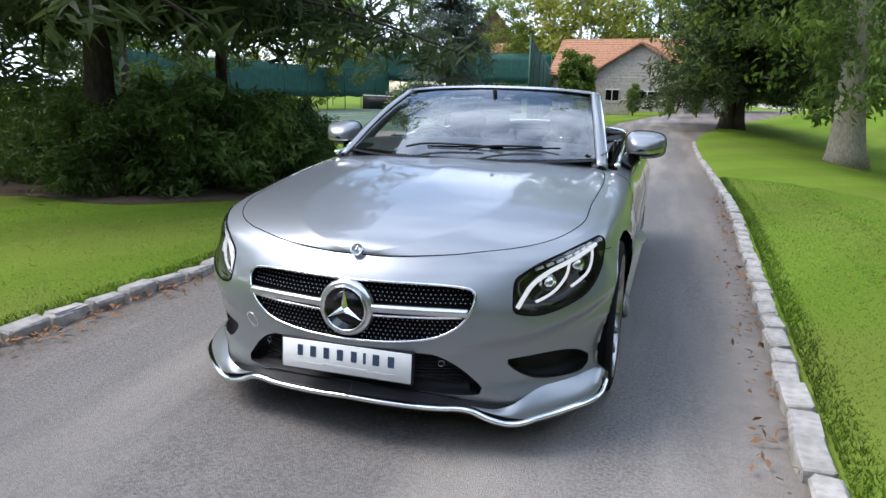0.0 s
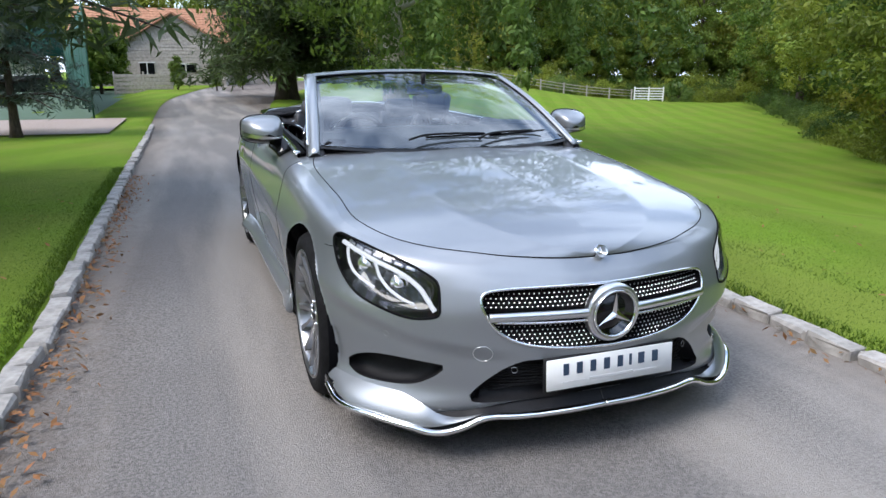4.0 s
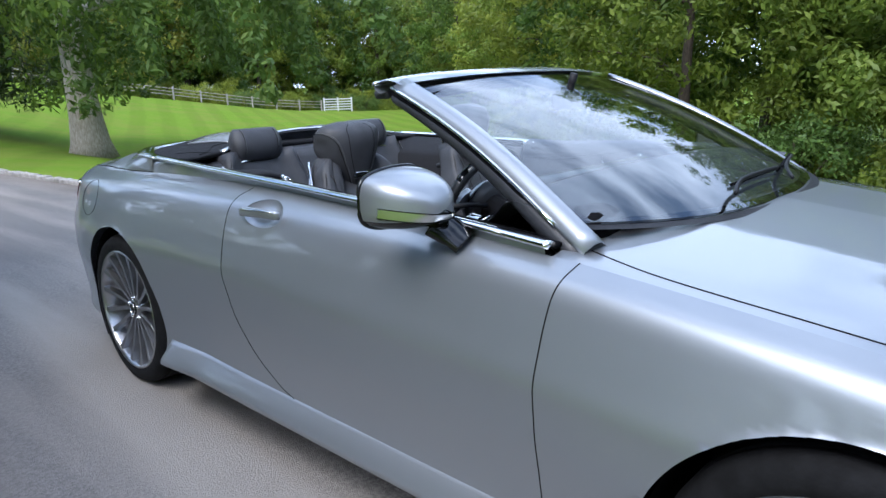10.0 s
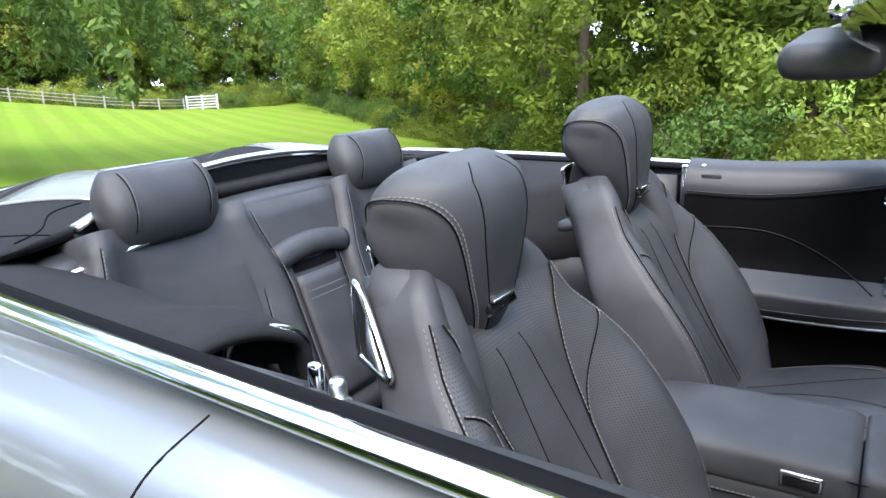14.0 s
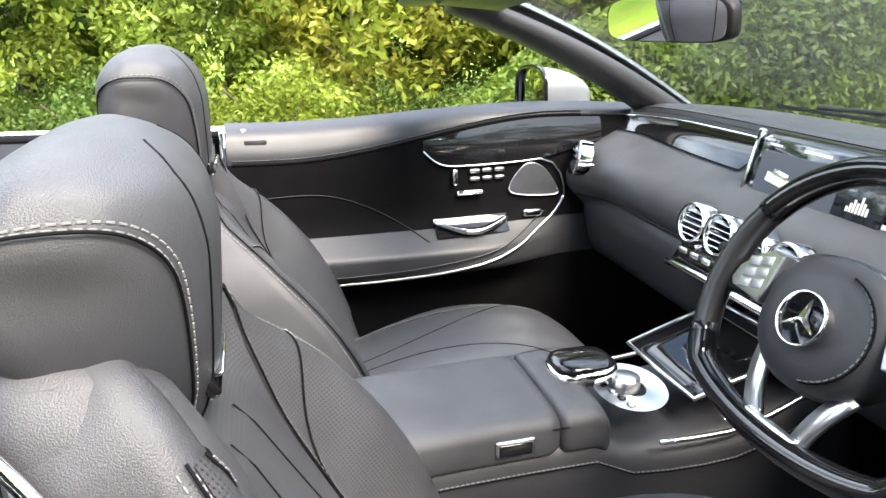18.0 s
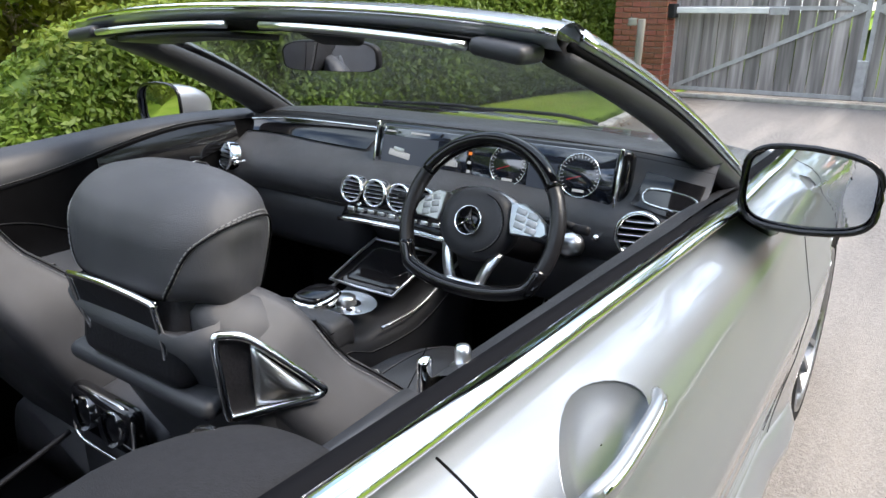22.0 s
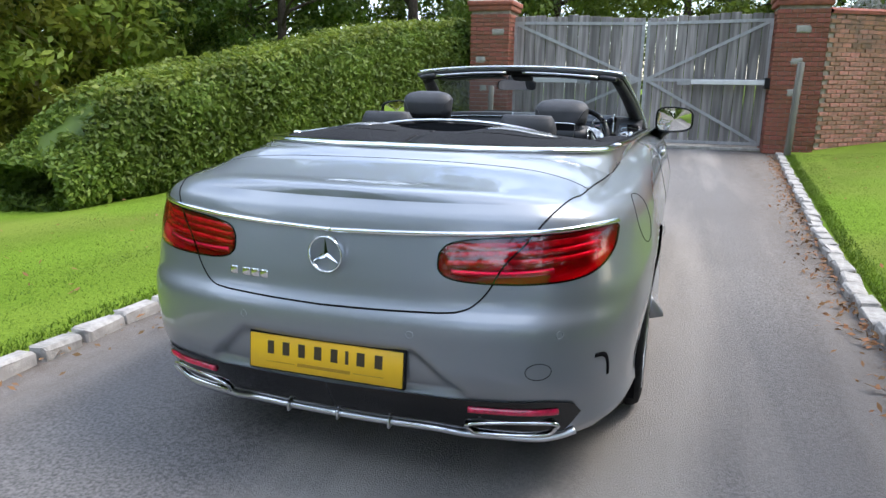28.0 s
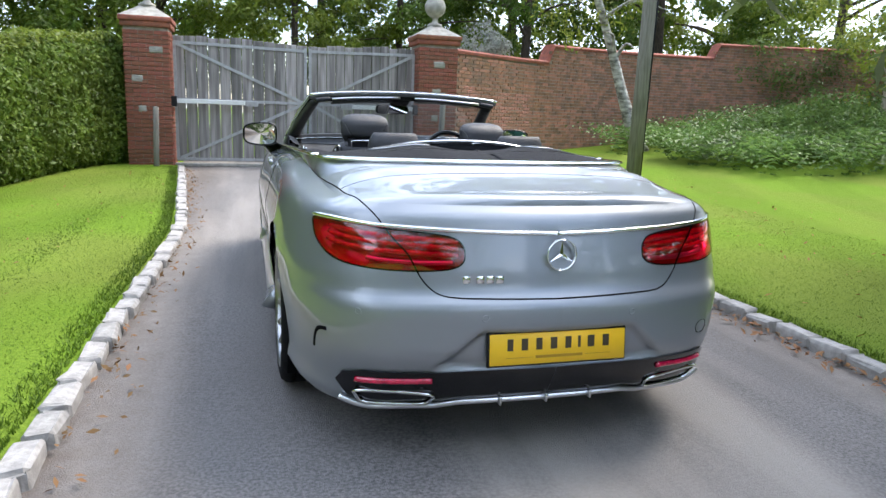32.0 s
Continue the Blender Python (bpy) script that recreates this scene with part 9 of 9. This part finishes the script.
# twin screen housing
hs = empty("screen_housing", (0.226, 0.515, 1.000), "", "", parent=dash)
hs.rotation_euler = (radians(-14), 0, 0)
part("housing_body", rbox(0.71, 0.06, 0.148, 0.02, 3, (0, 0.02, 0)), BLACK_GLOSS, hs, "gloss black screen housing")
for x0, w_, nm in ((-0.195, 0.285, "centre_screen"), (0.145, 0.37, "instrument_screen")):
    part(nm, rbox(w_, 0.008, 0.122, 0.004, 1, (x0, -0.014, 0)), SCREEN, hs, "dark colour display")
for x0, x1, z0, z1 in ((-0.348, 0, 0, 0), (0.338, 0, 0, 0)):
    part("housing_chrome", rbox(0.008, 0.016, 0.145, 0.003, 2, (x0, -0.014, 0)), CHROME, hs, "chrome screen edge")
part("housing_chrome", rbox(0.68, 0.012, 0.005, 0.002, 1, (0, -0.012, -0.069)), SATIN, hs)
dial_ink, dial_blue, dial_orange = glow("dial white", (0.75, 0.80, 0.85), 0.10), glow("display slate blue", (0.05, 0.065, 0.10), 0.12), glow("display orange", (0.9, 0.25, 0.03), 0.2)
for x0 in (0.063, 0.248):
    tube("gauge_ring", [(x0 + 0.049 * math.cos(t), -0.020, 0.002 + 0.049 * math.sin(t)) for t in lin(0, 2 * math.pi, 33)[:-1]], 0.0016, CHROME, hs, "chrome gauge ring", n=5, closed=True)
    for k in range(25):
        t = radians(225 - 270 * k / 24)
        L2 = 0.009 if k % 3 == 0 else 0.005
        part("gauge_tick", rbox(L2, 0.001, 0.0011, 0, 1, (x0 + 0.043 * math.cos(t), -0.0195, 0.002 + 0.043 * math.sin(t)), (0, -math.degrees(t), 0)), dial_ink, hs, smooth=False)
    part("gauge_needle", rbox(0.035, 0.001, 0.0016, 0, 1, (x0 - 0.012, -0.0205, -0.004), (0, -20, 0)), RED_BUTTON, hs, smooth=False)
    part("gauge_readout", rbox(0.028, 0.001, 0.006, 0.001, 1, (x0 + 0.002, -0.0195, -0.032)), dial_ink, hs, smooth=False)
part("display_panel", rbox(0.075, 0.001, 0.060, 0.002, 1, (0.155, -0.0195, -0.01)), dial_blue, hs, smooth=False)
# centre display: menu bars, a small car outline, a bar chart
for x0, z0, w_, h_ in ((-0.205, 0.050, 0.060, 0.005), (-0.30, 0.050, 0.03, 0.004), (-0.21, -0.053, 0.27, 0.004)):
    part("display_bar", rbox(w_, 0.001, h_, 0.0005, 1, (x0, -0.019, z0)), dial_ink, hs, smooth=False)
part("display_panel", rbox(0.18, 0.001, 0.085, 0.002, 1, (-0.235, -0.0185, -0.004)), dial_blue, hs, smooth=False)
part("display_shape", rbox(0.070, 0.001, 0.016, 0.006, 2, (-0.265, -0.0195, -0.008), (0, 8, 0)), dial_ink, hs)
part("display_shape", rbox(0.036, 0.001, 0.012, 0.005, 2, (-0.268, -0.0195, 0.003), (0, 8, 0)), SATIN, hs)
for k, h_ in enumerate((0.008, 0.014, 0.020, 0.016, 0.026, 0.018, 0.012)):
    part("chart_bar", rbox(0.004, 0.001, h_, 0, 1, (-0.118 + 0.006 * k, -0.0195, -0.02 + h_ / 2)), dial_ink, hs, smooth=False)
for k in range(4):
    part("warning_symbol", rbox(0.010, 0.001, 0.007, 0.001, 1, (-0.046, -0.019, 0.04 - 0.022 * k)), dial_orange if k == 1 else dial_ink, hs, smooth=False)


def air_vent(x, y, z, r, turn=0.0):
    v_ = empty("air_vent", (x, y, z), "round chrome air vent", "", parent=dash)
    v_.rotation_euler = (radians(-12), 0, radians(turn))
    lathe("vent_ring", [(r * 0.80, 0.010), (r * 0.84, -0.012), (r * 0.95, -0.016), (r, -0.008), (r, 0.02)], CHROME, v_, "chrome vent ring", 32, "y")
    lathe("vent_bowl", [(r * 0.82, 0.008), (0.0, 0.02)], GAP, v_, "", 24, "y")
    for k in range(5):
        zz = r * (-0.56 + 0.28 * k)
        part("vent_slat", rbox(2 * math.sqrt(max((r * 0.80) ** 2 - zz * zz, 1e-6)), 0.012, 0.0026, 0.0008, 1, (0, -0.004, zz), (22, 0, 0)), SATIN, v_, smooth=False)
    return v_


air_vent(-0.655, 0.425, 0.930, 0.046, -14)
for k in range(4):
    air_vent(-0.122 + 0.080 * k, 0.402 - 0.002 * k, 0.910, 0.037)
air_vent(0.650, 0.412, 0.922, 0.050, 14)
for x, z in ((-0.58, 0.925), (-0.095, 0.872), (0.565, 0.905)):
    lathe("vent_knob", [(0.0, -0.020), (0.006, -0.019), (0.007, -0.006), (0.004, 0.0), (0.004, 0.02)], CHROME, dash, "small chrome knob", 14, "y", (x, 0.405, z))
lathe("start_button", [(0.0, -0.012), (0.021, -0.012), (0.023, -0.006), (0.027, -0.004), (0.028, 0.02)], SATIN, dash, "round start button", 24, "y", (0.50, 0.405, 0.872), (-12, 0, 0))
surf("climate_panel", lambda u, v: (-0.145 + 0.355 * u, 0.372 - 0.012 * math.sin(u * 3.14) + 0.02 * v, 0.850 + 0.030 * v - 0.012 * (2 * u - 1) ** 2), lin(0, 1, 15), lin(0, 1, 4), BLACK_GLOSS, dash, "gloss climate control strip", thick=0.02)
tube("climate_chrome", [(-0.148 + 0.36 * u, 0.366 - 0.012 * math.sin(u * 3.14), 0.846 - 0.012 * (2 * u - 1) ** 2) for u in lin(0, 1, 15)], 0.007, CHROME, dash, "chrome climate strip", n=8)
for k in range(9):
    part("climate_key", rbox(0.022, 0.006, 0.010, 0.002, 1, (-0.105 + 0.034 * k, 0.368, 0.868)), SATIN, dash)
part("dash_core", rbox(1.40, 0.22, 0.34, 0.05, 2, (0, 0.74, 0.86)), GAP, dash)
part("knee_panel", rbox(0.52, 0.10, 0.16, 0.04, 3, (0.40, 0.52, 0.76), (18, 0, 0)), LEATHER_SOFT, dash, "lower knee panel")
part("glovebox_panel", rbox(0.56, 0.14, 0.20, 0.06, 3, (-0.44, 0.53, 0.76), (14, 0, 0)), LEATHER_SOFT, dash, "padded lower panel")
for sgn in (1, -1):
    for k in range(6):
        part("demister_slat", rbox(0.06, 0.004, 0.006, 0, 1, (sgn * 0.66, 0.60 + 0.014 * k, 1.032)), GAP, dash, smooth=False)
for x, y in ((0.37, 0.64), (0.50, 0.65)):
    pd = part("pedal", rbox(0.085, 0.015, 0.11, 0.006, 2, (x, y, 0.595), (-32, 0, 0)), STEEL_PEDAL, car, "steel pedal with rubber studs")
    for i in range(5):
        for j in range(4):
            part("pedal_stud", rbox(0.009, 0.008, 0.012, 0.003, 1, (x - 0.032 + 0.016 * i, y - 0.008 - 0.53 * 0.026 * (j - 1.5), 0.595 + 0.85 * 0.026 * (j - 1.5)), (-32, 0, 0)), GAP, pd)

# ---- steering wheel ----
RIM_LEATHER = mat("polished wheel leather", (0.016, 0.016, 0.018), 0.28, vary=0.15, scale=20, bump=0.1, bump_scale=500)
KEY_SILVER = mat("silver plastic key", (0.42, 0.43, 0.44), 0.4, 0.6)
sw = empty("steering_wheel", (0.377, 0.222, 0.948), "black leather steering wheel with satin spokes", "", parent=car)
sw.rotation_euler = (radians(-24), 0, 0)


def rim_pt(t, r=0.176):
    c, s_ = math.cos(t), math.sin(t)
    z = r * s_
    if s_ < -0.62:
        z = -r * (0.62 + (abs(s_) - 0.62) * 0.42)
    return Vector((r * c * (1 + 0.04 * smoothstep(-0.3, -0.8, s_)), 0, z))


sweep("wheel_rim", [rim_pt(t) for t in lin(0, 2 * math.pi, 73)[:-1]], ring(0.0155, 0.0180, 14), RIM_LEATHER, sw, "thick flat-bottomed leather rim", closed=True, up=(0, 1, 0))
for t0, t1 in ((0.55, 2.59), (-2.75, -0.39)):
    sweep("rim_inlay", [rim_pt(t) + Vector((0, -0.002, 0)) for t in lin(t0, t1, 34)], ring(0.0162, 0.0186, 14), BLACK_GLOSS, sw, "gloss black rim section", up=(0, 1, 0))
hub_rings = []
for r, y in ((0.018, -0.030), (0.048, -0.028), (0.066, -0.024), (0.076, -0.014), (0.080, 0.004), (0.074, 0.04)):
    hub_rings.append([Vector((r * (1.08 + 0.06 * math.sin(a)) * sup(math.cos(a), 0.92), y, r * 0.97 * sup(math.sin(a), 0.92))) for a in lin(0, 2 * math.pi, 41)[:-1]])
hb = loft("airbag_hub", hub_rings, LEATHER_SOFT, sw, "padded round hub")
thread([Vector((0.064 * 1.08 * math.cos(a), -0.0255, 0.062 * math.sin(a))) for a in lin(-1.3, 1.3, 18)], hb, 0.0008)
emblem("wheel_emblem", (0, -0.034, 0.0), 0.030, (0, 0, 180), sw, BLACK_GLOSS, "chrome ringed emblem")
# satin yoke over the hub that ends in the two key plates
sweep("spoke_yoke", [Vector((0.108 * math.sin(a), -0.006 + 0.02 * abs(math.sin(a)) ** 2, 0.076 * math.cos(a) ** 0.8 - 0.008)) for a in lin(-1.05, 1.05, 25)], [(-0.007, -0.004), (0.007, -0.004), (0.007, 0.004), (-0.007, 0.004)], SATIN, sw, "satin yoke over the hub", up=(0, -1, 0.2))
for sgn in (1, -1):
    plate = [(0.076, 0.052), (0.100, 0.054), (0.128, 0.040), (0.152, 0.020), (0.158, 0.002), (0.150, -0.006), (0.120, -0.008), (0.086, -0.010), (0.080, 0.010)]
    rings_sp = [[(sgn * (0.116 + (x - 0.116) * k), y + 0.20 * (x - 0.08), 0.02 + (z - 0.02) * k) for x, z in plate] for k, y in ((0.92, -0.021), (0.98, -0.019), (1.0, -0.015), (1.0, 0.0))]
    loft("wheel_spoke", rings_sp, SATIN, sw, "satin silver spoke with keys", smooth=False)
    part("spoke_arm", rbox(0.060, 0.020, 0.040, 0.009, 3, (sgn * 0.150, 0.006, 0.004), (0, sgn * 8, sgn * 12)), BLACK_PLASTIC, sw)
    for i in range(2):
        for j in range(3):
            part("spoke_key", rbox(0.022, 0.004, 0.0125, 0.003, 2, (sgn * (0.101 + 0.024 * i), -0.0205 + 0.20 * (0.021 + 0.024 * i), 0.038 - 0.0145 * j - 0.006 * i), (0, sgn * 10, sgn * 11)), KEY_SILVER, sw, "silver spoke key")
    lp = [Vector((sgn * (0.062 - 0.030 * t), 0.004 - 0.008 * math.sin(t * 3), -0.050 - 0.078 * t)) for t in lin(0, 1, 8)]
    sweep("lower_spoke", lp, [(-0.011, -0.003), (-0.006, -0.006), (0.006, -0.006), (0.011, -0.003), (0.011, 0.004), (-0.011, 0.004)], SATIN, sw, "satin lower spoke", up=(0, -1, 0.3))
    tube("control_stalk", [(sgn * 0.06, 0.06, 0.03), (sgn * 0.15, 0.045, 0.038), (sgn * 0.20, 0.03, 0.03)], 0.008, BLACK_PLASTIC, sw, "black column stalk", n=8)
    part("stalk_end", rbox(0.034, 0.020, 0.018, 0.006, 2, (sgn * 0.213, 0.025, 0.028)), BLACK_PLASTIC, sw)
part("lower_spoke_bridge", rbox(0.080, 0.012, 0.022, 0.005, 2, (0, -0.004, -0.128), (20, 0, 0)), SATIN, sw)
tube("steering_column", [(0, 0.02, 0), (0, 0.30, 0)], 0.05, BLACK_PLASTIC, sw, n=14)

# ---- centre console ----
cs = empty("centre_console", (0, 0, 0), "black leather centre console with armrest lid", "", parent=car)
con_z = curve1([(-0.42, 0.668), (-0.20, 0.700), (0.10, 0.704), (0.15, 0.680), (0.30, 0.682), (0.50, 0.755), (0.60, 0.80)])
con_w = curve1([(-0.42, 0.115), (0.1, 0.118), (0.2, 0.135), (0.5, 0.150), (0.6, 0.16)])
rings_ = []
for y in lin(-0.40, 0.56, 22):
    w, z1 = con_w(y), con_z(y) - 0.035
    rings_.append([(w * sup(math.cos(a), 0.35), y, (z1 + 0.27) / 2 + (z1 - 0.27) / 2 * sup(math.sin(a), 0.3)) for a in lin(0, 2 * math.pi, 33)[:-1]])
loft("console_body", rings_, LEATHER_SOFT, cs, "leather console body")
def lid_rings(y0, y1, n):
    out = []
    for y in lin(y0, y1, n):
        e = min(1.0, (y - y0) / 0.012) * min(1.0, (y1 - y) / 0.012)
        e = math.sqrt(max(1 - (1 - e) ** 2, 0.0))
        out.append([((0.108 + 0.007 * e) * sup(math.cos(a), 0.32), y, con_z(y) - 0.030 + (0.030 + 0.006 * e + (0.004 if math.sin(a) > 0 else 0.0) * math.sin(a)) * sup(math.sin(a), 0.42)) for a in lin(0, 2 * math.pi, 37)[:-1]])
    return out


lid = loft("armrest_lid", lid_rings(-0.37, 0.046, 26), LEATHER, cs, "padded armrest lid")
loft("front_armrest_block", lid_rings(0.049, 0.128, 14), LEATHER, cs, "padded hand rest")
tube("seam", [((0.113 * math.copysign(1, k)), y, con_z(y) - 0.012) for k, ys in ((1, lin(-0.36, 0.12, 20)),) for y in ys], 0.0012, GAP, lid, n=5)
part("lid_latch", rbox(0.006, 0.060, 0.026, 0.008, 2, (0.117, -0.028, 0.676)), SATIN, cs, "satin lid latch")
part("latch_inset", rbox(0.006, 0.052, 0.020, 0.006, 2, (0.1190, -0.028, 0.675)), BLACK_GLOSS, cs)
tp = loft("touchpad", [[(-0.010 + rx * sup(math.cos(a), 0.6), 0.132 + (0.055 + dy) * sup(math.sin(a), 0.6), z + 0.06 * math.sin(a) * 0.06) for a in lin(0, 2 * math.pi, 33)[:-1]] for rx, dy, z in ((0.038, -0.012, 0.702), (0.044, 0.0, 0.712), (0.046, 0.002, 0.720), (0.042, -0.002, 0.728))], CHROME, cs, "chrome-edged touchpad")
loft("touchpad_face", [[(-0.010 + rx * sup(math.cos(a), 0.6), 0.132 + ry_ * sup(math.sin(a), 0.6), z) for a in lin(0, 2 * math.pi, 33)[:-1]] for rx, ry_, z in ((0.042, 0.053, 0.727), (0.039, 0.050, 0.735), (0.030, 0.040, 0.738))], BLACK_GLOSS, tp, "gloss black pad face")
lathe("control_wheel", [(0.0, 0.010), (0.020, 0.010), (0.025, 0.007), (0.026, -0.012)], SATIN, cs, "knurled satin control wheel", 32, "z", (0.022, 0.196, 0.700))
surf("silver_surround", lambda u, v: (0.078 * math.cos(u * math.pi * 2) * (0.45 + 0.55 * v) + 0.022, 0.205 + 0.055 * math.sin(u * math.pi * 2) * (0.45 + 0.55 * v), 0.689 + 0.10 * (0.055 * math.sin(u * 6.28) * v)), lin(0, 1, 29), lin(0, 1, 4), SATIN, cs, "satin silver control surround", flip=True)
for k in range(6):
    part("console_key", rbox(0.016, 0.012, 0.008, 0.003, 1, (-0.045 + 0.024 * k, 0.160 + 0.004 * k, 0.688)), SATIN if k % 2 else BLACK_GLOSS, cs)
tray = surf("storage_lid", lambda u, v: (-0.092 + 0.196 * u, 0.272 + 0.175 * v, 0.690 + 0.056 * v + 0.012), lin(0, 1, 6), lin(0, 1, 6), BLACK_GLOSS, cs, "gloss black storage lid", flip=False, thick=0.006)
tube("storage_frame", [Vector(p) for p in ((-0.096, 0.268, 0.703), (0.0, 0.266, 0.703), (0.108, 0.268, 0.703), (0.110, 0.36, 0.732), (0.108, 0.450, 0.761), (0.0, 0.453, 0.762), (-0.096, 0.450, 0.761), (-0.098, 0.36, 0.732))], 0.004, SATIN, cs, "satin storage frame", n=6, closed=True)
for sgn in (1, -1):
    tube("console_edge", [(sgn * (con_w(y) - 0.004), y, con_z(y) - 0.028) for y in lin(0.20, 0.52, 12)], 0.0045, SATIN, cs, "satin console edge", n=6)
    thread([(sgn * (con_w(y) + 0.001), y, con_z(y) - 0.075) for y in lin(-0.35, 0.5, 16)], cs)
    rv_ = air_vent(sgn * 0.044, -0.408, 0.684, 0.032, 180)
    rv_.parent = cs
    rv_.rotation_euler = (radians(8), 0, math.pi)
    tube("rear_console_rail", spline([(sgn * 0.115, -0.42, 0.62), (sgn * 0.13, -0.60, 0.56), (sgn * 0.12, -0.82, 0.53)], 6), 0.006, BLACK_PLASTIC, cs, "black rail of the rear console", n=6)
part("rear_vent_panel", rbox(0.195, 0.035, 0.115, 0.018, 3, (0, -0.395, 0.672), (8, 0, 0)), BLACK_GLOSS, cs, "gloss rear vent panel")
tube("rear_vent_frame", [Vector((x, -0.414 - 0.12 * (z - 0.67) * -1, z)) for x, z in [(0.094 * sup(math.cos(a), 0.4), 0.672 + 0.054 * sup(math.sin(a), 0.4)) for a in lin(0, 2 * math.pi, 33)[:-1]]], 0.004, CHROME, cs, "chrome rear vent frame", n=6, closed=True)
part("rear_console_tray", rbox(0.20, 0.42, 0.20, 0.03, 2, (0, -0.63, 0.44)), BLACK_PLASTIC, cs, "black rear console tray")

# ---- interior mirror ----
rm = empty("interior_mirror", (-0.045, 0.262, 1.262), "black framed interior mirror", "", parent=car)
rm.rotation_euler = (radians(6), 0, radians(14))
frm = [Vector((0.125 * sup(math.cos(a), 0.45), 0, 0.034 * sup(math.sin(a), 0.5) - 0.004 * math.cos(a) ** 2)) for a in lin(0, 2 * math.pi, 37)[:-1]]
loft("mirror_body", [[p * k + Vector((0, y, 0)) for p in frm] for k, y in ((0.97, -0.012), (1.0, -0.008), (1.0, 0.006), (0.85, 0.022), (0.5, 0.03))], BLACK_PLASTIC, rm, "black mirror frame")
mesh_ob("mirror_glass", [Vector((0, -0.0135, 0))] + [p * 0.94 + Vector((0, -0.0135, 0)) for p in frm], [(0, i, i % 36 + 1) for i in range(1, 37)], MIRROR, rm, "mirror glass", smooth=False)
tube("mirror_stalk", [(0.02, 0.02, 0.01), (0.03, 0.035, 0.05), (0.035, 0.05, 0.085)], 0.014, BLACK_PLASTIC, rm, n=8)
part("sensor_box", rbox(0.13, 0.10, 0.035, 0.015, 3, (0.0, 0.215, 1.315), (-20, 0, 0)), BLACK_PLASTIC, car, "black sensor box behind the mirror")
